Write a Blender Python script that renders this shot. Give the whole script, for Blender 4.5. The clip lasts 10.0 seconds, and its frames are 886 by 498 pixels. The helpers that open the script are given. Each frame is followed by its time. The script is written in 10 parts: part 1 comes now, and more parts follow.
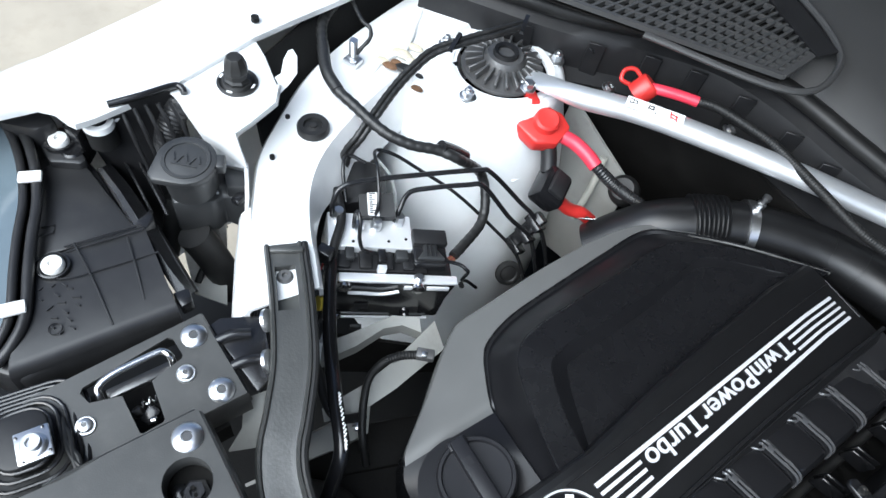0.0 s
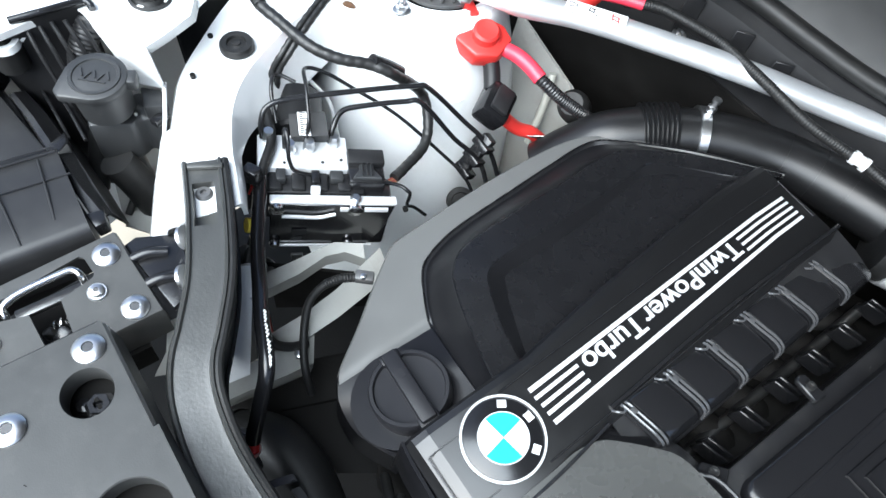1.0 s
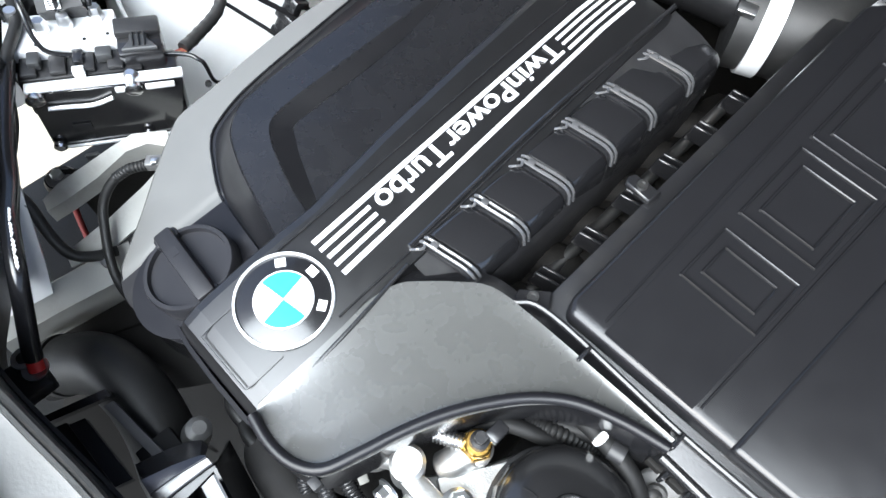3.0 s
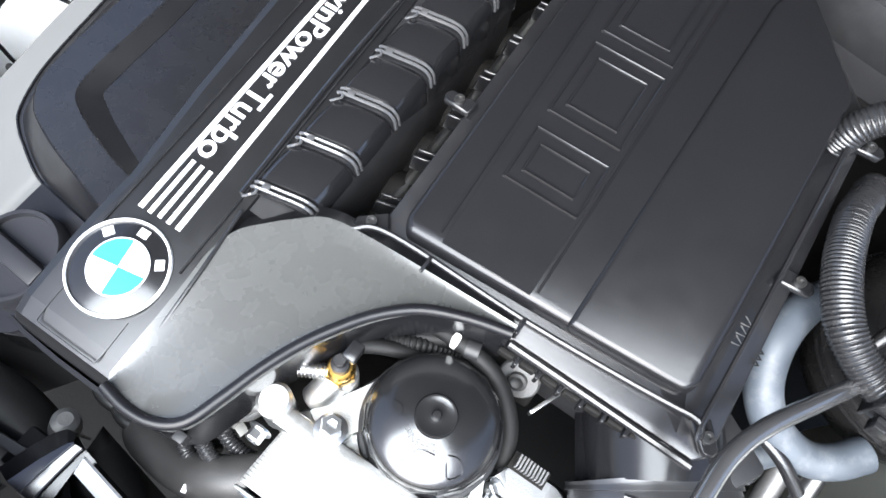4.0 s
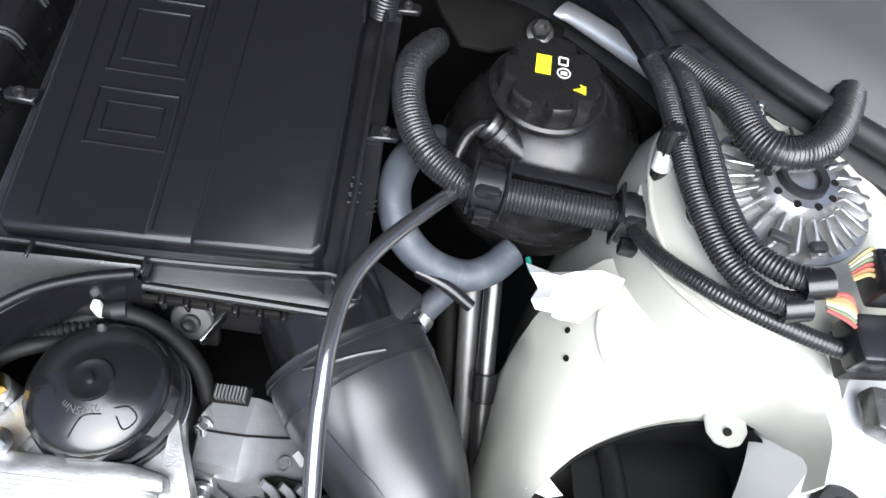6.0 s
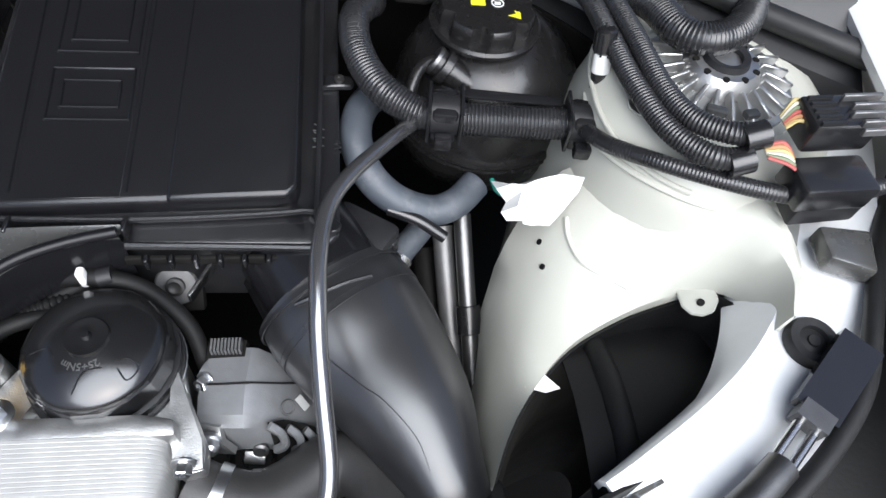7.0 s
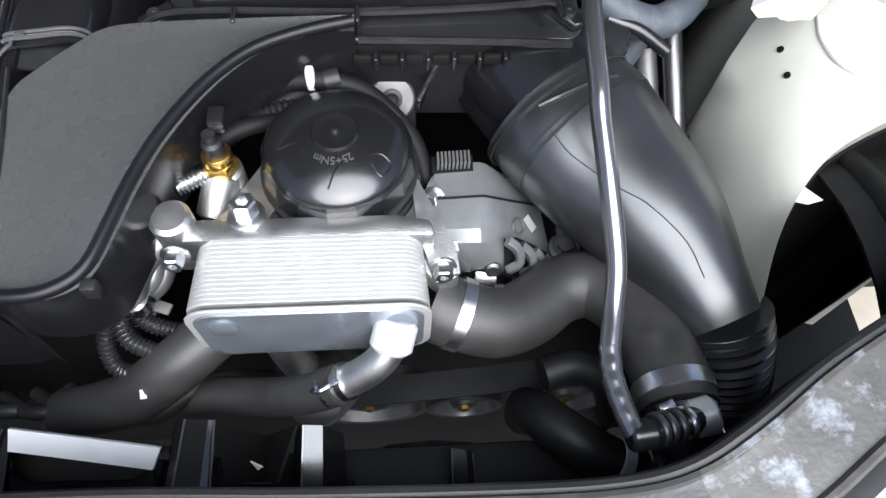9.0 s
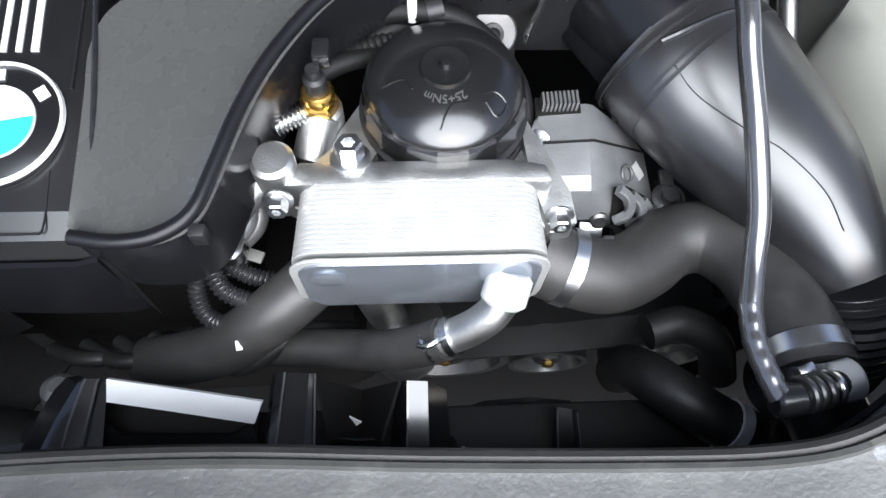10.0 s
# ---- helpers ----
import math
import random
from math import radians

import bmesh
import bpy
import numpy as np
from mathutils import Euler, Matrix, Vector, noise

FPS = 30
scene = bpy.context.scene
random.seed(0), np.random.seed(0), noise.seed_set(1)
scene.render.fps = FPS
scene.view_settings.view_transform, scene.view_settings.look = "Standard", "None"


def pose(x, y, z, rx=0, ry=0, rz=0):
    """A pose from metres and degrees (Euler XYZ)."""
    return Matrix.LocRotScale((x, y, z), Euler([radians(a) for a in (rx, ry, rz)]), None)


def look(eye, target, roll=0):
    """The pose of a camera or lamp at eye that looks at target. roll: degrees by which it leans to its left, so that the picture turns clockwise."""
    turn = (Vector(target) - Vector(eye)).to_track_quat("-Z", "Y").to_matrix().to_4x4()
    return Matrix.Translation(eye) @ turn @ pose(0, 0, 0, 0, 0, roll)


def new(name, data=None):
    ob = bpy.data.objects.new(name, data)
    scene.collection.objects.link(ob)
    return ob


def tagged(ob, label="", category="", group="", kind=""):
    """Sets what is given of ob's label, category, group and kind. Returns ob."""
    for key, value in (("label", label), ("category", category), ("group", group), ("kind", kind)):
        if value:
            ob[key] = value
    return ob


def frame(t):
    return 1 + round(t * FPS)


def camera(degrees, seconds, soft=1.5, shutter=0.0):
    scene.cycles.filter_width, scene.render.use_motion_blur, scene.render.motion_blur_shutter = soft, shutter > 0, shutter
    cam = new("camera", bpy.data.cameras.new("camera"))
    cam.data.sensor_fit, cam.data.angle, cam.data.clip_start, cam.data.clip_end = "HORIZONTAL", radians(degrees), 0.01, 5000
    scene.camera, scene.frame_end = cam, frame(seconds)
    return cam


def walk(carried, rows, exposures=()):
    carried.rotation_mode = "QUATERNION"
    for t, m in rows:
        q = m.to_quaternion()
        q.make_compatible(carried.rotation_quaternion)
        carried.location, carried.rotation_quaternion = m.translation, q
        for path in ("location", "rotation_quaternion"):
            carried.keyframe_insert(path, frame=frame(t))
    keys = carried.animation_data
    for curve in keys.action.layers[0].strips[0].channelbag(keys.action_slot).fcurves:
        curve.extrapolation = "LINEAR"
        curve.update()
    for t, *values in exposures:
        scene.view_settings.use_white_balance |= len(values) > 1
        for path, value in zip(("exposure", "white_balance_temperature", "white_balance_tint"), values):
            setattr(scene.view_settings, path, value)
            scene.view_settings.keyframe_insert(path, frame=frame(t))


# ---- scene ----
cam = camera(68.0, 10.0)
PATH = [
    (0, (0.145, 0.237, 1.412), (-0.645, 1.064, -0.229), 15.5),
    (0.5, (0.185, 0.252, 1.394), (-0.575, 1.077, -0.262), 14.8),
    (1, (0.222, 0.281, 1.365), (-0.527, 1.065, -0.315), 13.0),
    (1.5, (0.252, 0.319, 1.335), (-0.504, 1.024, -0.377), 9.6),
    (2, (0.281, 0.358, 1.306), (-0.476, 1.018, -0.423), 6.8),
    (2.5, (0.318, 0.388, 1.278), (-0.393, 1.042, -0.473), 4.4),
    (2.7, (0.335, 0.396, 1.272), (-0.346, 1.059, -0.488), 4.1),
    (3.8, (0.384, 0.411, 1.274), (0.071, 1.181, -0.545), 14.6),
    (4, (0.405, 0.409, 1.275), (0.105, 1.22, -0.529), 14.1),
    (4.5, (0.46, 0.413, 1.277), (0.216, 1.27, -0.514), 12.4),
    (5, (0.513, 0.411, 1.275), (0.407, 1.31, -0.509), 13.7),
    (5.5, (0.567, 0.403, 1.281), (0.583, 1.349, -0.481), 14.0),
    (5.7, (0.581, 0.396, 1.283), (0.646, 1.365, -0.465), 14.4),
    (6.8, (0.591, 0.302, 1.259), (0.815, 1.416, -0.387), 10.2),
    (7, (0.576, 0.292, 1.254), (0.827, 1.39, -0.398), 10.2),
    (7.5, (0.531, 0.275, 1.237), (0.787, 1.333, -0.441), 8.9),
    (8, (0.495, 0.252, 1.21), (0.72, 1.304, -0.477), 7.0),
    (8.5, (0.459, 0.246, 1.184), (0.637, 1.246, -0.539), 5.9),
    (9, (0.43, 0.247, 1.162), (0.574, 1.174, -0.604), 6.0),
    (9.5, (0.405, 0.255, 1.144), (0.526, 1.109, -0.66), 6.1),
    (10, (0.377, 0.26, 1.134), (0.454, 1.06, -0.698), 3.7),
]
EXPOSURES = [(0.0, 0.14, 6150, 10), (1.0, 0.65, 6200, 9), (2.0, 1.16, 6250, 8), (2.5, 1.31, 6300, 9), (4.0, 1.58, 6450, 13), (4.7, 1.72, 6430, 14), (5.5, 1.07, 6400, 15), (7.0, 0.20, 6400, 15), (8.0, 0.20, 6400, 15), (9.0, 0.45, 6400, 15), (10.0, 0.68, 6400, 14)]
walk(cam, [(t, look(eye, target, roll)) for t, eye, target, roll in PATH], EXPOSURES)

# ---- world and light ----
world = bpy.data.worlds.new("sky")
scene.world = world
world.use_nodes = True
wn = world.node_tree.nodes
sky = wn.new("ShaderNodeTexSky")
sky.sky_type, sky.sun_disc = "NISHITA", False
sky.sun_elevation, sky.sun_rotation = radians(51), radians(169)
sky.air_density, sky.dust_density, sky.ozone_density = 1.0, 4.0, 1.0
wn["Background"].inputs["Strength"].default_value = 0.14
world.node_tree.links.new(sky.outputs[0], wn["Background"].inputs[0])
sun_data = bpy.data.lights.new("sun", "SUN")
sun_data.energy, sun_data.angle, sun_data.color = 6.6, radians(68), (0.87, 0.96, 1.0)
sun = new("sun", sun_data)
sun.matrix_world = look((0.80, -2.00, 4.02), (0.3, 0.5, 0.8))

# ---- mesh helpers ----


def finish(name, bm, material, angle=38):
    """A mesh object out of a bmesh, smooth but for its sharp edges."""
    bmesh.ops.remove_doubles(bm, verts=bm.verts, dist=0.00002)
    bmesh.ops.recalc_face_normals(bm, faces=bm.faces)
    lim = radians(angle)
    for f in bm.faces:
        f.smooth = True
    for e in bm.edges:
        if len(e.link_faces) == 2 and e.calc_face_angle(0) > lim:
            e.smooth = False
    me = bpy.data.meshes.new(name)
    bm.to_mesh(me)
    bm.free()
    me.materials.append(material)
    return new(name, me)


def thing(name, label, category, group="", at=(0, 0, 0), kind=""):
    ob = new(name)
    ob.empty_display_size = 0.02
    ob.location = at
    return tagged(ob, label, category, group, kind)


def part(name, bm, material, parent, label="", angle=38):
    ob = finish(name, bm, material, angle)
    ob.parent = parent
    base = parent
    while base.parent:
        base = base.parent
    if parent is base:
        ob.matrix_parent_inverse = Matrix.Translation(-parent.location)
    return tagged(ob, label)


def single(name, bm, material, label, category, group="", kind="", angle=38):
    return tagged(finish(name, bm, material, angle), label, category, group, kind)


def add(bm, other, m=None):
    """Move all of another bmesh into bm."""
    if m is not None:
        bmesh.ops.transform(other, matrix=m, verts=other.verts)
    me = bpy.data.meshes.new("tmp")
    other.to_mesh(me)
    other.free()
    bm.from_mesh(me)
    bpy.data.meshes.remove(me)
    return bm


def soften(bm, r, seg=2, angle=30):
    if r > 0:
        es = [e for e in bm.edges if len(e.link_faces) == 2 and e.calc_face_angle(0) > radians(angle)]
        bmesh.ops.bevel(bm, geom=es, offset=r, segments=seg, profile=0.5, affect="EDGES", clamp_overlap=True)
    return bm


def box(c, s, r=0.0, m=None, seg=2):
    bm = bmesh.new()
    bmesh.ops.create_cube(bm, size=1)
    bmesh.ops.scale(bm, vec=s, verts=bm.verts)
    soften(bm, r, seg)
    mm = Matrix.Translation(c)
    if m is not None:
        mm = mm @ m
    bmesh.ops.transform(bm, matrix=mm, verts=bm.verts)
    return bm


def rot(rx=0, ry=0, rz=0):
    return pose(0, 0, 0, rx, ry, rz)


def prism(pts, z0, z1, r=0.0, seg=2, slope=None):
    """An outline in plan, from z0 to z1. slope(x, y) lifts every point."""
    bm = bmesh.new()
    lo = [bm.verts.new((x, y, z0)) for x, y in pts]
    hi = [bm.verts.new((x, y, z1)) for x, y in pts]
    n = len(pts)
    bm.faces.new(hi)
    bm.faces.new(lo[::-1])
    for i in range(n):
        bm.faces.new((lo[i], lo[(i + 1) % n], hi[(i + 1) % n], hi[i]))
    bmesh.ops.recalc_face_normals(bm, faces=bm.faces)
    soften(bm, r, seg)
    if slope:
        for v in bm.verts:
            v.co.z += slope(v.co.x, v.co.y)
    return bm


def smooth_path(pts, n=8, closed=False):
    """A Catmull-Rom curve through points of any dimension."""
    p = [np.array(q, float) for q in pts]
    if closed:
        p = [p[-1]] + p + [p[0], p[1]]
    else:
        p = [2 * p[0] - p[1]] + p + [2 * p[-1] - p[-2]]
    out = []
    for i in range(1, len(p) - 2):
        a, b, c, d = p[i - 1], p[i], p[i + 1], p[i + 2]
        for k in range(n):
            t = k / n
            out.append(0.5 * (2 * b + (c - a) * t + (2 * a - 5 * b + 4 * c - d) * t * t + (3 * b - a - 3 * c + d) * t ** 3))
    if not closed:
        out.append(p[-2])
    return out


def even(pts, step):
    """Points at even steps along a path."""
    p = np.array(pts)
    d = np.r_[0, np.cumsum(np.linalg.norm(np.diff(p, axis=0), axis=1))]
    n = max(2, int(d[-1] / step))
    s = np.linspace(0, d[-1], n + 1)
    return [np.array([np.interp(v, d, p[:, k]) for k in range(p.shape[1])]) for v in s], s


def frames(path):
    """A frame at every point of a path, that does not twist."""
    p = [Vector(q[:3]) for q in path]
    tang = [(p[min(i + 1, len(p) - 1)] - p[max(i - 1, 0)]).normalized() for i in range(len(p))]
    side = tang[0].cross(Vector((0, 0, 1)))
    if side.length < 0.05:
        side = tang[0].cross(Vector((0, 1, 0)))
    side.normalize()
    out = []
    for i, t in enumerate(tang):
        side = (side - t * side.dot(t)).normalized()
        out.append((p[i], t, side, side.cross(t)))
    return out


def tube(pts, r, n=14, smooth=8, ripple=None, cap=True, raw=False):
    """A hose through points (x, y, z[, radius]). ripple: (pitch, depth) of a corrugated one."""
    path = pts if raw else smooth_path(pts, smooth)
    path, s = even(path, ripple[0] / 4) if ripple else (path, None)
    bm = bmesh.new()
    rings = []
    for i, (c, t, a, b) in enumerate(frames(path)):
        rad = float(path[i][3]) if len(path[i]) > 3 else r
        if ripple:
            rad -= ripple[1] * (0, 0.15, 1, 0.85)[i % 4]
        rings.append([bm.verts.new(c + rad * (math.cos(k) * a + math.sin(k) * b)) for k in np.linspace(0, 2 * math.pi, n, endpoint=False)])
    for u, v in zip(rings, rings[1:]):
        for k in range(n):
            bm.faces.new((u[k], u[(k + 1) % n], v[(k + 1) % n], v[k]))
    if cap:
        bm.faces.new(rings[0][::-1])
        bm.faces.new(rings[-1])
    return bm


def lathe(profile, m=None, n=28, cap=True, start=0.0, stop=2 * math.pi):
    """A profile of (radius, height) turned round z."""
    bm = bmesh.new()
    full = abs(stop - start - 2 * math.pi) < 1e-6
    ang = np.linspace(start, stop, n, endpoint=not full)
    rings = [[bm.verts.new((r * math.cos(a), r * math.sin(a), z)) for a in ang] for r, z in profile]
    m2 = n if full else n - 1
    for u, v in zip(rings, rings[1:]):
        for k in range(m2):
            bm.faces.new((u[k], u[(k + 1) % n], v[(k + 1) % n], v[k]))
    if cap and full:
        bm.faces.new(rings[0][::-1])
        bm.faces.new(rings[-1])
    if m is not None:
        bmesh.ops.transform(bm, matrix=m, verts=bm.verts)
    return bm


def cyl(a, b, r, n=18, bev=0.0, r2=None):
    a, b = Vector(a), Vector(b)
    h = (b - a).length
    r2 = r if r2 is None else r2
    prof = [(r, 0), (r2, h)] if bev <= 0 else [(r - bev, 0), (r, bev), (r2, h - bev), (r2 - bev, h)]
    return lathe(prof, Matrix.Translation(a) @ (b - a).to_track_quat("Z", "Y").to_matrix().to_4x4(), n)


def loft(rows, thick=0.0, closed=False):
    """A sheet over rows of points; with a thickness below it."""
    bm = bmesh.new()
    g = [[bm.verts.new(tuple(p)) for p in row] for row in rows]
    for u, v in zip(g, g[1:]):
        n = len(u)
        for k in range(n if closed else n - 1):
            q = (u[k], u[(k + 1) % n], v[(k + 1) % n], v[k])
            if len(set(q)) == 4:
                try:
                    bm.faces.new(q)
                except ValueError:
                    pass
    bmesh.ops.recalc_face_normals(bm, faces=bm.faces)
    if thick:
        up = sum((f.normal.z for f in bm.faces), 0.0)
        if up < 0:
            bmesh.ops.reverse_faces(bm, faces=bm.faces)
        bmesh.ops.solidify(bm, geom=bm.faces[:], thickness=thick)
    return bm


def sweep(path, profile, closed=True, ends=True):
    """A profile of (across to the right, up) swept along a path, kept upright."""
    p = [Vector(q[:3]) for q in path]
    bm = bmesh.new()
    rings = []
    for i, c in enumerate(p):
        t = (p[min(i + 1, len(p) - 1)] - p[max(i - 1, 0)]).normalized()
        a = t.cross(Vector((0, 0, 1))).normalized()
        b = a.cross(t)
        rings.append([bm.verts.new(c + u * a + v * b) for u, v in profile])
    n = len(profile)
    for u, v in zip(rings, rings[1:]):
        for k in range(n if closed else n - 1):
            bm.faces.new((u[k], u[(k + 1) % n], v[(k + 1) % n], v[k]))
    if closed and ends:
        bm.faces.new(rings[0][::-1])
        bm.faces.new(rings[-1])
    return bm


def lettering(words, size, depth, m):
    """Raised letters in the built-in font, as a bmesh."""
    cu = bpy.data.curves.new("letters", "FONT")
    cu.body, cu.size, cu.extrude, cu.align_x, cu.align_y = words, size, depth, "CENTER", "CENTER"
    cu.offset, cu.space_word = size * 0.012, 0.45
    ob = new("letters", cu)
    bpy.context.view_layer.update()
    me = bpy.data.meshes.new_from_object(ob.evaluated_get(bpy.context.evaluated_depsgraph_get()))
    bm = bmesh.new()
    bm.from_mesh(me)
    bpy.data.objects.remove(ob)
    bpy.data.curves.remove(cu)
    bpy.data.meshes.remove(me)
    bmesh.ops.transform(bm, matrix=m, verts=bm.verts)
    return bm


# ---- materials ----


def surface(name, colour, rough, metal=0.0, vary=0.25, scale=60.0, bump=0.15, fine=900.0, coat=0.0, dirt=0.0, dirt_colour=(0.16, 0.13, 0.10), spec=0.6, streak=None):
    m = bpy.data.materials.new(name)
    m.use_nodes = True
    nt = m.node_tree
    nd, ln = nt.nodes, nt.links.new
    b = nd["Principled BSDF"]
    tc = nd.new("ShaderNodeTexCoord")
    src = tc.outputs["Object"]
    if streak:
        mp = nd.new("ShaderNodeMapping")
        mp.inputs["Scale"].default_value = streak
        ln(src, mp.inputs[0])
        src = mp.outputs[0]
    big, small = nd.new("ShaderNodeTexNoise"), nd.new("ShaderNodeTexNoise")
    big.inputs["Scale"].default_value, big.inputs["Detail"].default_value = scale, 4
    small.inputs["Scale"].default_value, small.inputs["Detail"].default_value = fine, 2
    ln(src, big.inputs[0]), ln(src, small.inputs[0])
    mix = nd.new("ShaderNodeMix")
    mix.data_type = "RGBA"
    mix.inputs[6].default_value = (*[c * (1 - vary) for c in colour], 1)
    mix.inputs[7].default_value = (*[min(1, c * (1 + vary)) for c in colour], 1)
    ln(big.outputs[0], mix.inputs[0])
    out = mix.outputs[2]
    if dirt:
        spots = nd.new("ShaderNodeTexNoise")
        spots.inputs["Scale"].default_value, spots.inputs["Detail"].default_value, spots.inputs["Roughness"].default_value = scale * 0.6, 8, 0.7
        ln(tc.outputs["Object"], spots.inputs[0])
        ramp = nd.new("ShaderNodeMapRange")
        ramp.inputs[1].default_value, ramp.inputs[2].default_value, ramp.inputs[4].default_value = 0.52, 0.72, dirt
        ln(spots.outputs[0], ramp.inputs[0])
        d = nd.new("ShaderNodeMix")
        d.data_type = "RGBA"
        d.inputs[7].default_value = (*dirt_colour, 1)
        ln(ramp.outputs[0], d.inputs[0]), ln(out, d.inputs[6])
        out = d.outputs[2]
    ln(out, b.inputs["Base Color"])
    rr = nd.new("ShaderNodeMapRange")
    rr.inputs[1].default_value, rr.inputs[2].default_value = 0.3, 0.7
    rr.inputs[3].default_value, rr.inputs[4].default_value = max(0.02, rough * 0.92), min(1, rough * 1.1)
    ln(big.outputs[0], rr.inputs[0]), ln(rr.outputs[0], b.inputs["Roughness"])
    b.inputs["Metallic"].default_value = metal
    b.inputs["Specular IOR Level"].default_value = spec
    b.inputs["Coat Weight"].default_value = coat
    b.inputs["Coat Roughness"].default_value = 0.06
    if bump:
        bp = nd.new("ShaderNodeBump")
        bp.inputs["Strength"].default_value, bp.inputs["Distance"].default_value = bump, 0.0006
        ln(small.outputs[0], bp.inputs["Height"]), ln(bp.outputs[0], b.inputs["Normal"])
    return m


satin_black = surface("satin_black_plastic", (0.011, 0.011, 0.012), 0.24, dirt=0.05, dirt_colour=(0.2, 0.19, 0.17), bump=0.10, vary=0.15)
cover_black = surface("smooth_black_plastic", (0.009, 0.009, 0.010), 0.21, bump=0.0, vary=0.12)
matt_black = surface("matt_black_plastic", (0.012, 0.012, 0.013), 0.46, dirt=0.05, dirt_colour=(0.16, 0.15, 0.13), spec=0.4)
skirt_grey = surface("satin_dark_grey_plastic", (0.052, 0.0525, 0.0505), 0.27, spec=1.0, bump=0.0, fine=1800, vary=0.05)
duct_black = surface("satin_duct_plastic", (0.016, 0.016, 0.017), 0.31, spec=1.0, bump=0.04, vary=0.12)
band_black = surface("satin_band_plastic", (0.0065, 0.0065, 0.007), 0.30, spec=0.7, bump=0.02, vary=0.12)
# black edges in a raised base colour, which paints in their highlight
rim_glint = surface("rim_plastic_with_painted_glint", (0.06, 0.06, 0.062), 0.12, spec=1.0, bump=0.0, vary=0.1, coat=0.5)
peeling = surface("peeling_beam_paint", (0.075, 0.072, 0.066), 0.45, vary=0.5, scale=55, dirt=0.95, dirt_colour=(0.42, 0.46, 0.52), bump=0.5, fine=260)
pipe_black = surface("shiny_pipe_plastic", (0.20, 0.20, 0.205), 0.17, metal=0.85, bump=0.0, vary=0.1)
filter_black = surface("smooth_filter_cap_plastic", (0.009, 0.009, 0.0095), 0.20, spec=0.8, bump=0.02, vary=0.12)
alternator_cast = surface("clean_cast_housing", (0.23, 0.235, 0.24), 0.40, metal=0.6, vary=0.22, dirt=0.4, dirt_colour=(0.16, 0.15, 0.14), bump=0.3, fine=700)
tank_black = surface("tank_plastic", (0.011, 0.0105, 0.0105), 0.27, spec=0.5, bump=0.08, vary=0.12)
dusty_rubber = surface("dusty_rubber_hose", (0.030, 0.029, 0.028), 0.5, dirt=0.25, dirt_colour=(0.09, 0.085, 0.08), bump=0.25, spec=0.6)
panel_steel = surface("smooth_panel_aluminium", (0.36, 0.39, 0.43), 0.22, metal=0.75, vary=0.35, scale=40, bump=0.05)
frame_black = surface("soft_black_plastic", (0.007, 0.007, 0.008), 0.27, spec=0.6, bump=0.02, vary=0.12)
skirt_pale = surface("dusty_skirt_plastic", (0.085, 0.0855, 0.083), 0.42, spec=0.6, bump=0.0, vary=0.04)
tape_black = surface("cloth_taped_loom", (0.014, 0.014, 0.014), 0.42, spec=0.5, bump=1.0, fine=170, dirt=0.08, dirt_colour=(0.2, 0.2, 0.2))
groove_black = surface("smooth_groove_plastic", (0.007, 0.007, 0.008), 0.30, spec=0.5, bump=0.0, vary=0.1)
gloss_black = surface("glossy_black_plastic", (0.010, 0.010, 0.011), 0.17, spec=1.0, bump=0.0, vary=0.12)
lid_black = surface("fine_grained_black_plastic", (0.0085, 0.0085, 0.0095), 0.20, spec=0.40, bump=0.05, fine=1500, vary=0.12)
rubber = surface("black_rubber", (0.011, 0.011, 0.011), 0.5, dirt=0.05, dirt_colour=(0.2, 0.19, 0.17), bump=0.25, spec=0.45)
conduit = surface("ribbed_conduit_plastic", (0.017, 0.017, 0.018), 0.27, dirt=0.04, dirt_colour=(0.2, 0.2, 0.2))
blue_hose = surface("grey_blue_silicone_hose", (0.058, 0.068, 0.082), 0.5, dirt=0.25, dirt_colour=(0.3, 0.3, 0.3))
worn_black = surface("worn_black_beam_plastic", (0.043, 0.0435, 0.0415), 0.38, spec=0.7, dirt=0.22, dirt_colour=(0.2, 0.2, 0.185), scale=40, bump=0.3, fine=380)
plate_grey = surface("dark_grey_coated_steel", (0.044, 0.0445, 0.0435), 0.40, spec=0.5, dirt=0.06, dirt_colour=(0.25, 0.24, 0.22), bump=0.10)
white_paint = surface("white_body_paint", (0.82, 0.83, 0.83), 0.25, coat=0.6, vary=0.03, dirt=0.10, dirt_colour=(0.5, 0.5, 0.46), bump=0.02)
tower_white = surface("white_tower_paint", (0.84, 0.86, 0.87), 0.32, vary=0.04, scale=18, dirt=0.2, dirt_colour=(0.55, 0.53, 0.47), bump=0.22, fine=140)
# frame white at a lower, greyer tone with brown blotches
frame_white = surface("greyed_pale_frame_paint", (0.32, 0.32, 0.30), 0.5, vary=0.12, scale=25, dirt=0.4, dirt_colour=(0.15, 0.13, 0.11), bump=0.15, fine=300)
# body white lowered and greened, so the base colour holds the shading
shaded_white = surface("white_inner_paint_with_shading", (0.47, 0.47, 0.415), 0.36, vary=0.06, scale=18, dirt=0.3, dirt_colour=(0.42, 0.40, 0.33), bump=0.1, fine=300)
# the same white, darker still
dull_white = surface("dark_greyed_frame_paint", (0.13, 0.13, 0.12), 0.6, vary=0.15, scale=25, dirt=0.6, dirt_colour=(0.10, 0.09, 0.075), bump=0.2, fine=300)
cast_alu = surface("cast_aluminium", (0.52, 0.52, 0.51), 0.42, metal=1.0, dirt=0.35, dirt_colour=(0.18, 0.17, 0.16), bump=0.35, fine=700)
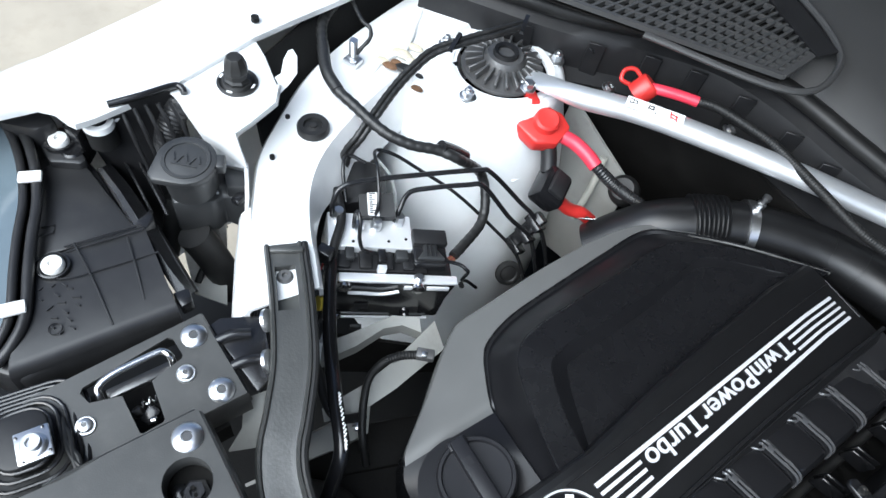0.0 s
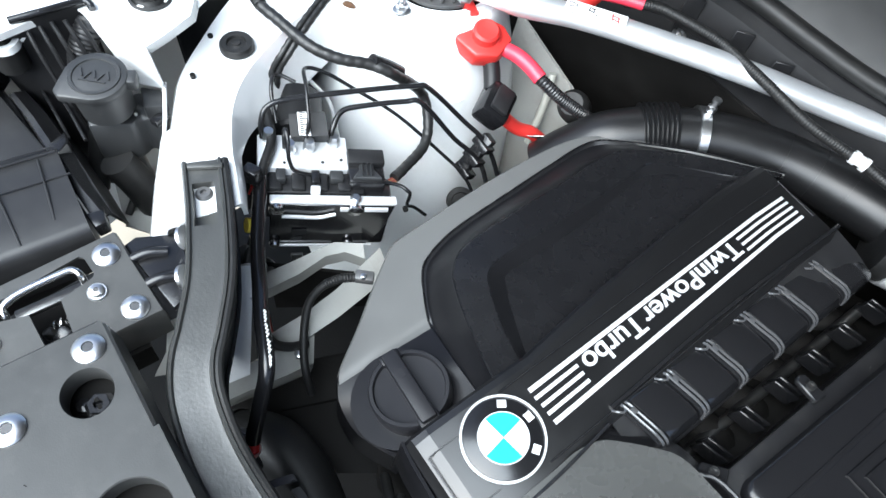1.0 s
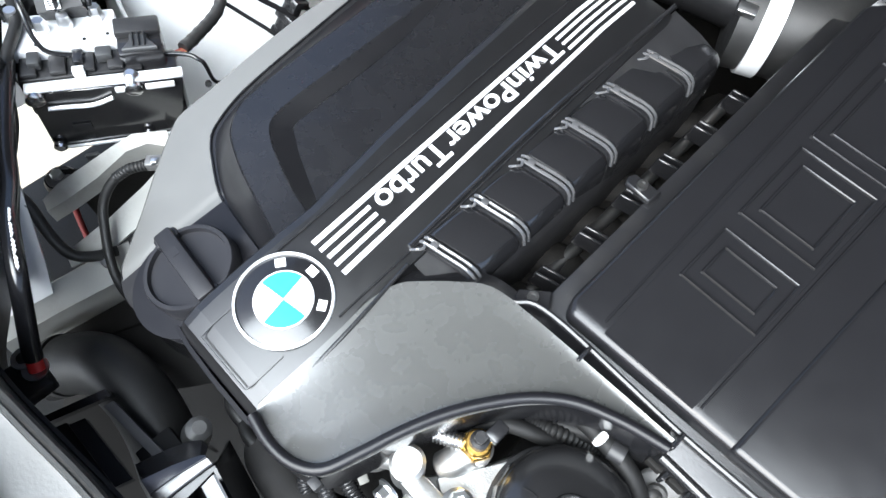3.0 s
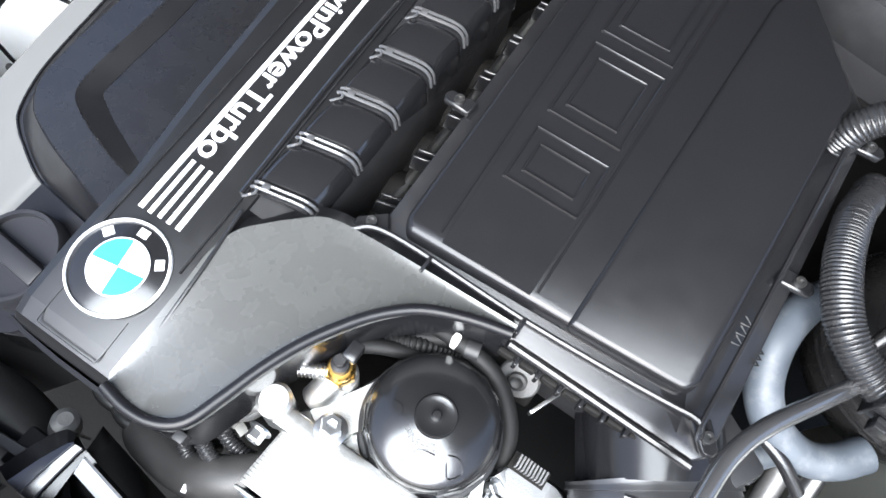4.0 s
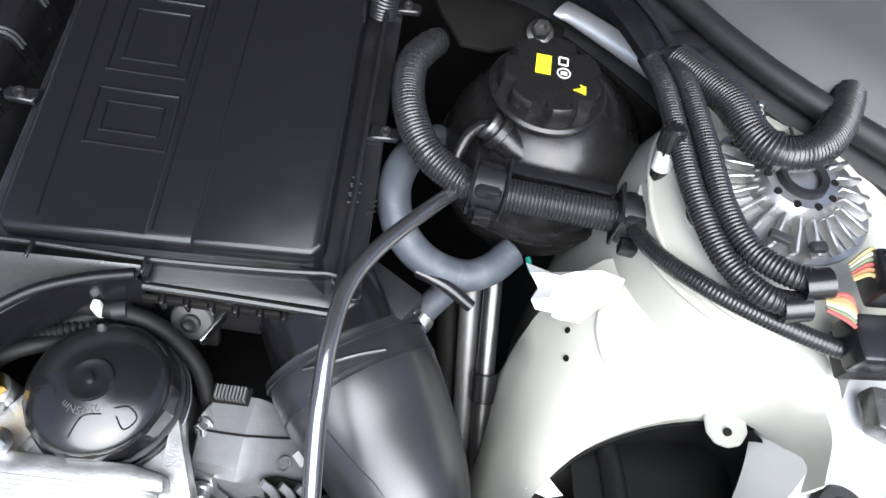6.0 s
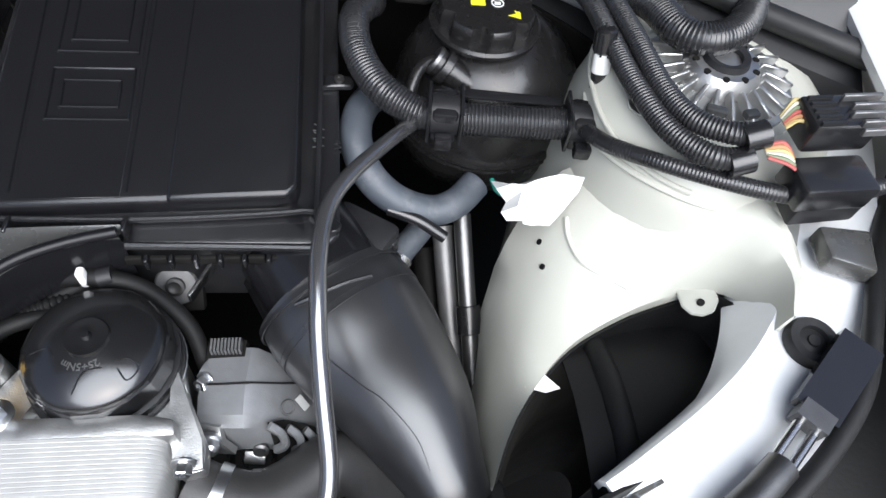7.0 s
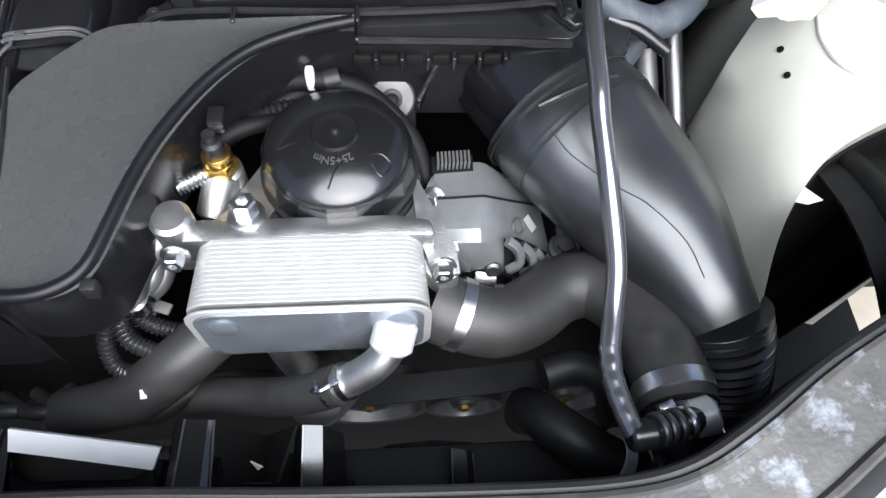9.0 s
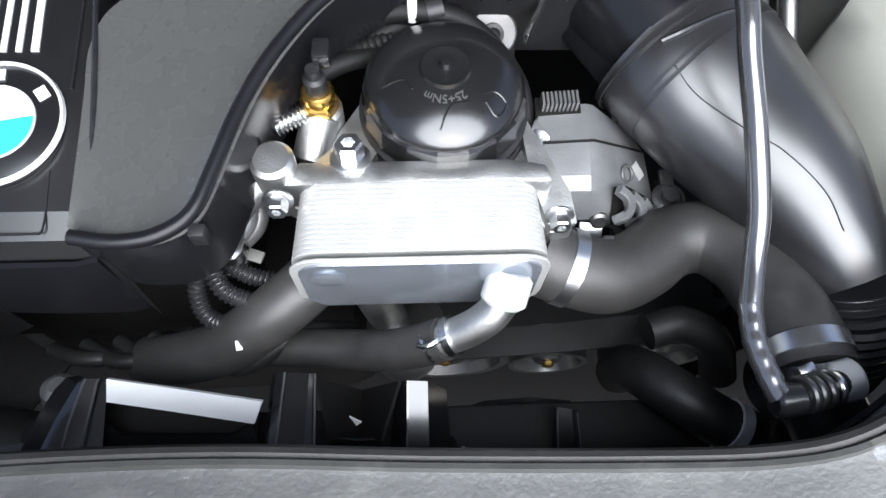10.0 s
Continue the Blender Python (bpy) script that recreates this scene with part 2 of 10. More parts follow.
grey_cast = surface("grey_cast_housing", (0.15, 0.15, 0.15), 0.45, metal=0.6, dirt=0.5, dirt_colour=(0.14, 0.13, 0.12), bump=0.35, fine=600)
plate_alu = surface("brazed_aluminium_plate", (0.50, 0.50, 0.485), 0.40, metal=0.5, vary=0.10, bump=0.12)
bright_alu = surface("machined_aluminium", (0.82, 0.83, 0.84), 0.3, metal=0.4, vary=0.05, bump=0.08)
brushed_alu = surface("brushed_aluminium_tube", (0.84, 0.86, 0.88), 0.42, metal=0.75, vary=0.06, bump=0.08, streak=(1, 0.1, 1))
zinc = surface("zinc_plated_steel", (0.72, 0.73, 0.74), 0.3, metal=1.0, vary=0.1, bump=0.1)
steel = surface("bright_steel", (0.62, 0.62, 0.62), 0.24, metal=1.0, vary=0.1, bump=0.08)
dark_steel = surface("dark_steel", (0.14, 0.14, 0.14), 0.35, metal=0.9, dirt=0.3, bump=0.2)
brass = surface("brass", (0.72, 0.45, 0.12), 0.28, metal=1.0, vary=0.12, bump=0.1)
red_plastic = surface("red_plastic", (0.62, 0.035, 0.03), 0.38, vary=0.08, bump=0.05)
pink_red = surface("red_shrink_sleeve", (0.75, 0.045, 0.08), 0.4, vary=0.08, bump=0.05)
white_plastic = surface("white_plastic", (0.78, 0.78, 0.76), 0.4, vary=0.04, bump=0.05)
print_white = surface("white_print", (0.8, 0.8, 0.8), 0.35, vary=0.02, bump=0)
silver_print = surface("silver_print", (0.78, 0.78, 0.80), 0.3, metal=0.35, vary=0.02, bump=0)
print_yellow = surface("yellow_print", (0.75, 0.7, 0.03), 0.45, vary=0.04, bump=0)
print_red = surface("red_print", (0.6, 0.05, 0.05), 0.45, vary=0.04, bump=0)
print_blue = surface("light_blue_enamel", (0.03, 0.36, 0.62), 0.15, vary=0.03, bump=0, coat=0.5)
white_enamel = surface("white_enamel", (0.82, 0.83, 0.84), 0.15, vary=0.02, bump=0, coat=0.5)
teal = surface("teal_plastic", (0.01, 0.20, 0.15), 0.4, vary=0.05, bump=0)
lens_grey = surface("clear_grey_lens", (0.10, 0.13, 0.15), 0.12, vary=0.1, coat=0.4, bump=0)
foil = surface("crinkled_heat_foil", (0.34, 0.34, 0.33), 0.35, metal=1.0, vary=0.25, bump=1.0, fine=130)
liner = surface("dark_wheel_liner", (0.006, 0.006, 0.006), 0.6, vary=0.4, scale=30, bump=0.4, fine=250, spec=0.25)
# near black for oily metal, and for deep shade put into the colour
soot_and_shade = surface("oily_metal_and_deep_shade", (0.006, 0.0055, 0.005), 0.7, vary=0.5, scale=30, bump=0.4, fine=200, spec=0.2)
concrete = surface("dusty_concrete", (0.34, 0.30, 0.24), 0.9, vary=0.2, scale=6, dirt=0.4, dirt_colour=(0.2, 0.17, 0.13), bump=0.3, fine=80)
rust = surface("rusty_sealant", (0.13, 0.065, 0.03), 0.8, vary=0.5, scale=200, bump=0.4)
yellow_tape = surface("yellow_tag", (0.65, 0.5, 0.06), 0.5, vary=0.1, bump=0)
deck_grey = surface("grey_satin_deck_plastic", (0.050, 0.050, 0.050), 0.5, bump=0.2, fine=1500, vary=0.1)
headlight_black = surface("moulded_headlight_plastic", (0.021, 0.021, 0.022), 0.34, spec=0.42, dirt=0.10, dirt_colour=(0.08, 0.08, 0.075), bump=0.12)
cap_grey = surface("dusty_cap_plastic", (0.026, 0.027, 0.028), 0.44, spec=0.6, dirt=0.15, dirt_colour=(0.09, 0.085, 0.08), bump=0.15)
liner_grey = surface("ribbed_liner_plastic", (0.014, 0.014, 0.015), 0.45, spec=0.5, vary=0.3, bump=0.2)
hose_grey = surface("dull_corrugated_hose", (0.022, 0.022, 0.023), 0.5, spec=0.6, bump=0.1)
seam_white = surface("brushed_white_sealant", (0.76, 0.77, 0.76), 0.5, vary=0.08, scale=90, dirt=0.25, dirt_colour=(0.5, 0.46, 0.36), bump=0.6, fine=220)
seam_cream = surface("aged_cream_sealant", (0.55, 0.50, 0.38), 0.6, vary=0.25, scale=140, bump=0.5, fine=300)
pipe_dark = surface("dark_charge_pipe_plastic", (0.008, 0.008, 0.0085), 0.36, spec=0.5, bump=0.08, vary=0.2)
pocket_grey = surface("pale_pocket_plastic", (0.055, 0.056, 0.052), 0.45, spec=0.5, vary=0.15, bump=0.1)
corner_black = surface("deep_black_cover_plastic", (0.007, 0.007, 0.0085), 0.33, spec=0.25, bump=0.0, vary=0.1)
filler_black = surface("dull_filler_plastic", (0.013, 0.013, 0.015), 0.42, spec=0.25, bump=0.06, vary=0.15)
dark_red = surface("dull_red_insulation", (0.22, 0.02, 0.018), 0.5, vary=0.2, bump=0.1)
lining = surface("black_hood_lining", (0.02, 0.02, 0.02), 0.85, vary=0.2, scale=20, bump=0.3)

# ---- surroundings ----
single("ground", box((0.3, 0.5, -0.05), (80, 80, 0.1)), concrete, "dusty brown concrete yard under the car", "ground", kind="structure")


def mirror(p):
    """The same place on the other side of the car."""
    return (0.562 - p[0], *p[1:])


# open hood over the bay
hood = thing("hood", "open white hood with a black lining", "hood", at=(0.28, 1.2, 1.02))
hood_rows = [[(x, 1.46 - 1.06 * s, 1.10 + 0.80 * s - 0.10 * (2 * (x - 0.28) / 1.5) ** 2) for x in np.linspace(-0.5, 1.06, 9)] for s in np.linspace(0, 1, 7)]
part("hood_skin", loft([[(x, y + 0.02, z + 0.02) for x, y, z in r] for r in hood_rows], 0.01), white_paint, hood)
part("hood_lining", loft([[(0.28 + (x - 0.28) * 0.96, y - 0.012, z - 0.01) for x, y, z in r] for r in hood_rows], 0.012), lining, hood, "black quilted lining")

single("windscreen", loft([[(x, 1.24 + 0.75 * s, 1.00 + 0.48 * s) for x in np.linspace(-0.6, 1.16, 7)] for s in np.linspace(0, 1, 4)], 0.006), cover_black, "dark sloping windscreen behind the cowl", "windscreen", kind="structure")

# firewall, bay floor and an added, unseen nose panel; near black paints deep shade
single("firewall", box((0.28, 1.16, 0.62), (1.5, 0.02, 0.62)), soot_and_shade, "firewall coloured near black for the shade behind the engine", "firewall", kind="structure")
single("undertray", box((0.28, 0.5, 0.31), (1.6, 1.7, 0.02), 0.004), liner, "undertray coloured near black for the shade below the engine", "undertray", kind="structure")
single("front_closing_panel", box((0.28, -0.12, 0.52), (1.5, 0.02, 0.5)), liner, "unseen black panel added to close off the nose", "panel", kind="structure")

# ---- body panels ----


def rail(side):
    out = [(-0.19, 0.318), (-0.216, 0.326), (-0.262, 0.350), (-0.288, 0.378), (-0.324, 0.415), (-0.352, 0.454), (-0.376, 0.497), (-0.400, 0.545), (-0.435, 0.64), (-0.47, 0.76), (-0.48, 0.9)]
    inn = [(-0.155, 0.386), (-0.182, 0.401), (-0.234, 0.433), (-0.275, 0.466), (-0.312, 0.510), (-0.338, 0.556), (-0.356, 0.600), (-0.366, 0.64), (-0.37, 0.70), (-0.375, 0.80), (-0.39, 0.92)]
    if side < 0:
        out = [(-0.150, 0.314), (-0.178, 0.326), (-0.214, 0.345), (-0.274, 0.378), (-0.311, 0.401), (-0.350, 0.442), (-0.388, 0.490), (-0.418, 0.545), (-0.4522, 0.640), (-0.4897, 0.7824), (-0.5013, 0.9209)]
        inn = [(-0.140, 0.389), (-0.170, 0.400), (-0.203, 0.411), (-0.247, 0.434), (-0.283, 0.470), (-0.317, 0.529), (-0.343, 0.590), (-0.362, 0.645), (-0.382, 0.7284), (-0.3992, 0.8273), (-0.4126, 0.9426)]
    if side < 0:
        zz = [0.858, 0.860, 0.862, 0.864, 0.866, 0.868, 0.872, 0.876, 0.882, 0.89, 0.895]
    else:
        zz = [0.855, 0.858, 0.862, 0.866, 0.868, 0.871, 0.875, 0.878, 0.885, 0.89, 0.895]
    lift = 0.0 if side < 0 else 0.012
    a = smooth_path([(x, y, z + lift) for (x, y), z in zip(out, zz)], 4)
    b = smooth_path([(x, y, z + lift) for (x, y), z in zip(inn, zz)], 4)
    rows = [[p - np.array((0, 0, 0.10)) for p in a], [p - np.array((0.0, 0, 0.006)) for p in a], [p + 0.05 * (q - p) for p, q in zip(a, b)]]
    rows += [[p + u * (q - p) for p, q in zip(a, b)] for u in (0.35, 0.65, 0.95)]
    rows += [[q - np.array((0, 0, 0.006)) for q in b], [q + np.array((-0.003 + 0.024 * min(1, max(0, (i - 8) / 8)), 0.002 + 0.004 * min(1, i / 12), -0.024 - 0.040 * min(1, max(0, (i - 8) / 12)))) for i, q in enumerate(b)]]
    if side > 0:
        rows = [[mirror(tuple(p)) for p in r] for r in rows]
    return loft(rows, 0.004)


for side in (-1, 1):
    rl = thing("inner_wing_rail", "white painted inner wing rail with a rubber grommet hole", "body rail", "inner wing rails")
    part("rail_panel", rail(side), white_paint, rl)
    if side < 0:
        part("lower_flange", loft([[(-0.150, 0.316, 0.852), (-0.214, 0.347, 0.852), (-0.262, 0.374, 0.852)], [(-0.153, 0.304, 0.846), (-0.214, 0.334, 0.846), (-0.262, 0.360, 0.846)], [(-0.153, 0.300, 0.838), (-0.214, 0.330, 0.838), (-0.262, 0.356, 0.838)], [(-0.150, 0.298, 0.76), (-0.205, 0.326, 0.76), (-0.255, 0.352, 0.76)]], 0.003), white_paint, rl, "stepped lower flange")
    gx, gy, gz = (-0.3175, 0.470, 0.8715) if side < 0 else (0.873, 0.461, 0.884)
    part("grommet", lathe([(0.004, 0.0035), (0.0045, 0.002), (0.0095, 0.001), (0.0105, 0.004), (0.0165, 0.0045), (0.018, 0.002), (0.018, -0.004)], pose(gx, gy, gz, 2), 24), rubber, rl, "black rubber grommet")
    for hx, hy in ((-0.3451, 0.4529), (-0.2995, 0.4129)) if side < 0 else ((0.892, 0.446), (0.857, 0.415)):
        h = (hx, hy, gz - 0.002)
        part("drain_hole", lathe([(0.0028, 0.0012), (0.0028, -0.003)], pose(*h), 10), liner, rl, "small dark drain hole")

# outer fenders
left_prof = [(0.0, -0.012), (0.001, -0.004), (-0.003, 0.0), (-0.010, 0.003), (-0.040, 0.008), (-0.075, 0.006), (-0.098, -0.002), (-0.108, -0.016), (-0.113, -0.05), (-0.118, -0.15), (-0.122, -0.48)]
for side in (-1, 1):
    prof = [(0.0, -0.012), (0.001, -0.004), (-0.003, 0.0), (-0.012, 0.005), (-0.045, 0.012), (-0.078, 0.009), (-0.105, -0.005), (-0.128, -0.036), (-0.145, -0.10), (-0.155, -0.25), (-0.16, -0.48)]
    rows = []
    for y in [-0.05, 0.0, 0.05, 0.10, 0.15, 0.19, 0.215, 0.228, 0.240, 0.247, 0.252, 0.256, 0.262, 0.27] + list(np.linspace(0.30, 1.25, 20)):
        front = min(1, max(0, (0.258 - y) / 0.010))
        x0 = -0.361 - 0.108 * max(0, y - 0.26) - 0.024 * front - 0.25 * max(0, 0.247 - y)
        z0 = 0.945 + 0.03 * (y - 0.3) - (0.25 * (0.18 - y) ** 1.2 if y < 0.18 else 0)
        if side < 0:
            x0 = -0.372 - 0.012 * max(0, (y - 0.27) / 0.08) if y < 0.35 else -0.384 - 0.33 * (y - 0.35) if y < 0.46 else -0.420 - 0.16 * (y - 0.46)
            x0 -= 0.036 * min(1, max(0, (0.250 - y) / 0.014)) + 0.10 * max(0, 0.236 - y)
            z0 = 0.925 + 0.02 * (y - 0.3)
            wide = (x0 + 0.471 + 0.288 * (min(y, 0.40) - 0.2177)) / 0.108 if y < 0.40 else 1.0
            wide = max(0.5, wide)
        rows.append([(x0 + u, y, z0 + v) for u, v in prof] if side > 0 else [(x0 + u * wide, y, z0 + v) for u, v in left_prof])
    if side > 0:
        rows = [[mirror(p) for p in r] for r in rows]
    fd = thing("fender", "white painted front fender with a folded inner edge", "fender", "front fenders")
    part("fender_skin", loft(rows, 0.002), white_paint, fd)
    if side < 0:
        for hx, hy in ((-0.4307, 0.4596), (-0.47, 0.62)):
            part("flange_hole", lathe([(0.0045, 0.0015), (0.0045, -0.004)], pose(hx, hy, 0.9335 + 0.02 * (hy - 0.3)), 12), liner, fd, "small dark hole")

# white bracket joining the fender and rail, with a rubber bump stop
fb = thing("fender_bracket", "white steel fender bracket with folded tongues", "bracket")
outline = [(-0.3756, 0.3456), (-0.3333, 0.3595), (-0.3053, 0.3786), (-0.3119, 0.3968), (-0.3269, 0.4304), (-0.3479, 0.4442), (-0.3918, 0.4522), (-0.4408, 0.4551), (-0.455, 0.455), (-0.425, 0.36), (-0.40, 0.335)]
part("bracket_plate", prism(outline, 0.9135, 0.917, 0.0012, 1), white_paint, fb)
part("folded_flange", loft([[(-0.3756, 0.3456, 0.9170), (-0.3333, 0.3595, 0.9170), (-0.3053, 0.3786, 0.9170)], [(-0.3782, 0.3472, 0.9080), (-0.3325, 0.3562, 0.9050), (-0.2982, 0.3794, 0.9000)], [(-0.3802, 0.3507, 0.8970), (-0.3308, 0.3554, 0.8890), (-0.2865, 0.3796, 0.8830)], [(-0.3588, 0.3562, 0.8850), (-0.3095, 0.3621, 0.8730), (-0.2941, 0.3824, 0.8700)]], 0.002), white_paint, fb)
part("flange_strip", loft([[(-0.3006, 0.3824, 0.8720), (-0.2627, 0.3662, 0.8680), (-0.2370, 0.3537, 0.8640)], [(-0.2989, 0.3856, 0.8740), (-0.2598, 0.3687, 0.8700), (-0.2315, 0.3538, 0.8660)]], 0.0015), white_paint, fb)
part("folded_rear", loft([[(-0.3053, 0.3786, 0.9170), (-0.3119, 0.3968, 0.9170), (-0.3269, 0.4304, 0.9170), (-0.3479, 0.4442, 0.9170)], [(-0.3073, 0.3801, 0.9120), (-0.3139, 0.3984, 0.9120), (-0.3295, 0.4332, 0.9120), (-0.3521, 0.4479, 0.9120)], [(-0.3149, 0.3833, 0.9000), (-0.3216, 0.4020, 0.9000), (-0.3374, 0.4376, 0.9000), (-0.3620, 0.4533, 0.9000)]], 0.002), white_paint, fb)
part("upright_tongue", loft([[(-0.3618, 0.4482, 0.9140), (-0.3544, 0.4482, 0.9100), (-0.3466, 0.4474, 0.9050)], [(-0.3616, 0.4554, 0.9170), (-0.3563, 0.4597, 0.9120), (-0.3516, 0.4598, 0.9080)], [(-0.3761, 0.4658, 0.9210), (-0.3688, 0.4715, 0.9210), (-0.3599, 0.4733, 0.9120)], [(-0.3842, 0.4751, 0.9230), (-0.3848, 0.4807, 0.9230), (-0.3745, 0.4809, 0.9210)]], 0.003), white_paint, fb)
part("mounting_eye", lathe([(0.0095, -0.004), (0.0095, 0.003), (0.0150, 0.003), (0.0155, -0.004)], Matrix.Translation((-0.3885, 0.2726, 0.9000)) @ Matrix.Diagonal((1.15, 1.0, 1.0, 1.0)), 28, cap=False), white_paint, fb)
part("eye_arm", loft([[(-0.3980, 0.2914, 0.9020), (-0.3921, 0.3007, 0.9150), (-0.3800, 0.3082, 0.9300)], [(-0.3813, 0.2863, 0.9000), (-0.3806, 0.3003, 0.9140), (-0.3743, 0.3115, 0.9300)]], 0.003), white_paint, fb)
part("eye_bush", lathe([(0.0092, 0.002), (0.0075, 0.003), (0.003, 0.000), (0.002, -0.002)], Matrix.Translation((-0.3885, 0.2726, 0.9000)), 20), rubber, fb, "dark rubber bush")
part("eye_backing", lathe([(0.0145, -0.03), (0.0145, -0.006), (0.0, -0.006)], Matrix.Translation((-0.3885, 0.2726, 0.9000)), 20), rubber, fb)

bs = thing("bump_stop", "black rubber hood bump stop in the fender bracket", "bump stop", at=(-0.3655, 0.409, 0.917))
part("flange", lathe([(0.0205, 0.0), (0.021, 0.0025), (0.0185, 0.0035), (0.0165, 0.002), (0.0145, 0.005), (0.011, 0.006)], pose(-0.3655, 0.409, 0.917), 26), rubber, bs)
part("stem", lathe([(0.0135, 0.005), (0.0135, 0.008), (0.011, 0.010), (0.011, 0.016), (0.0125, 0.018), (0.012, 0.024), (0.0085, 0.034), (0.0075, 0.035)], pose(-0.3655, 0.409, 0.917), 8), rubber, bs, angle=25)
for a in (40, 130, 220, 310):
    part("clip_slot", box((-0.3655 + 0.0178 * math.cos(radians(a)), 0.409 + 0.0178 * math.sin(radians(a)), 0.9201), (0.0025, 0.006, 0.001), 0.0, rot(0, 0, a), 1), white_paint, bs)

# strut towers; the right one has grey-green shading in its paint colour
for side in (-1, 1):
    ax, ay, az = (-0.306, 0.724, 0.876) if side < 0 else (0.858, 0.676, 0.916)
    tw = thing("strut_tower", "white painted strut tower with sealed seams" if side < 0 else "white strut tower, shading in its paint colour, with an aluminium top mount", "strut tower", "strut towers", at=(ax, ay, 0.3))
    left_tower = tw if side < 0 else left_tower
    rows = []
    for k, (r, z) in enumerate([(0.058, 0.002), (0.075, 0.001), (0.088, -0.003), (0.098, -0.012), (0.108, -0.035), (0.125, -0.08), (0.142, -0.14), (0.155, -0.20), (0.165, -0.30), (0.17, -0.5)]):
        row = []
        for a in np.linspace(0, 2 * math.pi, 48, endpoint=False):
            w = 1 + 0.10 * max(0, math.cos(a + math.pi / 2)) * min(1, k / 3) + 0.02 * math.sin(3 * a + k * 0.3)
            if side < 0 and k > 1:
                w *= 1 - (0.10, 0.17, 0.20, 0.20, 0.19, 0.18, 0.17, 0.17)[k - 2] * max(0, math.cos(a - 0.15)) ** 0.6
            if side > 0 and k > 3:
                w *= 1 - 0.065 * (k - 3) * max(0, math.cos(a - 1.15 * math.pi)) ** 0.5
            row.append((ax + r * w * math.cos(a), ay + r * w * math.sin(a), az + z + 0.012 * math.sin(a) * (k > 2) * 0.5))
        rows.append(row)
    part("tower_shell", loft(rows, 0.003, closed=True), tower_white if side < 0 else shaded_white, tw)
    part("pressed_ring", lathe([(0.0605, -0.002), (0.0615, 0.003), (0.0650, 0.0042), (0.0685, 0.003), (0.0695, -0.002)], pose(ax, ay, az), 48, cap=False), tower_white if side < 0 else shaded_white, tw, "pressed ring round the mount")
    part("seam_bead", tube([rows[3][j] if j % 2 else rows[3][j] for j in range(20, 34)], 0.0022, 8, 2), tower_white if side < 0 else shaded_white, tw, "brushed seam sealant")
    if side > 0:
        part("seam_bead", tube([(ax + 0.106 * math.cos(a), ay + 0.106 * math.sin(a) * 1.03, az - 0.026 + 0.002 * math.sin(5 * a)) for a in np.linspace(2.4 if side < 0 else 3.4, 5.6 if side < 0 else 6.0, 20)], 0.0028, 8, 3), shaded_white, tw, "off-white sealing bead")
    # ribbed top mount
    tm = thing("strut_top_mount", "dull aluminium strut top mount with radial ribs" if side > 0 else "dusty grey strut top mount with radial ribs", "strut mount", "strut mounts", at=(ax, ay, az))
    mm = cast_alu if side > 0 else grey_cast
    q = 1.0 if side > 0 else 0.86
    part("mount_plate", lathe([(0.020 * q, 0.022), (0.026 * q, 0.022), (0.030 * q, 0.016), (0.033 * q, 0.008), (0.054 * q, 0.004), (0.060 * q, 0.004), (0.061 * q, 0.0)], pose(ax, ay, az), 40), mm, tm)
    for k in range(22):
        a = 2 * math.pi * k / 22
        part("rib", box((ax + 0.044 * q * math.cos(a), ay + 0.044 * q * math.sin(a), az + 0.0115), (0.026 * q, 0.0032, 0.009), 0.0008, rot(0, 0, math.degrees(a)) @ rot(0, 14, 0), 1), mm, tm)
    if side > 0:
        for k in range(10):
            a = 2 * math.pi * k / 10
            part("ring_hole", lathe([(0.0028, -0.001), (0.0028, 0.0006)], pose(ax + 0.0245 * math.cos(a), ay + 0.0245 * math.sin(a), az + 0.022), 12), soot_and_shade, tm, "dark round hole")
    part("bearing_cup", lathe([(0.0, 0.018), (0.012 * q, 0.018), (0.0125 * q, 0.026), (0.0175 * q, 0.027), (0.0195 * q, 0.020)], pose(ax, ay, az), 28), matt_black, tm, "black rubber bearing cup")
    for k, a in enumerate((100, 205, 320) if side > 0 else (75, 215, 290)):
        c = Vector((ax + 0.076 * math.cos(radians(a)), ay + 0.076 * math.sin(radians(a)), az + 0.001))
        nut = thing("flange_nut", "zinc plated flange nut on the strut tower", "nut", "strut tower nuts", at=c)
        part("flange", lathe([(0.0105, 0.0), (0.0105, 0.0018), (0.008, 0.003)], Matrix.Translation(c), 20), zinc, nut)
        part("hexagon", lathe([(0.0072, 0.002), (0.0072, 0.009), (0.006, 0.0105), (0.004, 0.0105)], Matrix.Translation(c), 6), zinc, nut, angle=20)
        part("stud", lathe([(0.0038, 0.009), (0.0038, 0.014), (0.003, 0.015)], Matrix.Translation(c), 12), zinc, nut)

# white inner wing panel round the wheel-arch opening, shading in its colour
wp = thing("wheelhouse_panel", "white inner wheelhouse panel with a large round cut-out", "body panel")
hole = [(0.668, 0.405, 0.780), (0.684, 0.440, 0.788), (0.708, 0.474, 0.792), (0.742, 0.506, 0.796), (0.785, 0.527, 0.804), (0.822, 0.534, 0.820), (0.852, 0.530, 0.842), (0.862, 0.505, 0.858), (0.852, 0.472, 0.872), (0.820, 0.440, 0.876), (0.780, 0.417, 0.876), (0.735, 0.394, 0.873), (0.695, 0.374, 0.866), (0.668, 0.374, 0.83)]
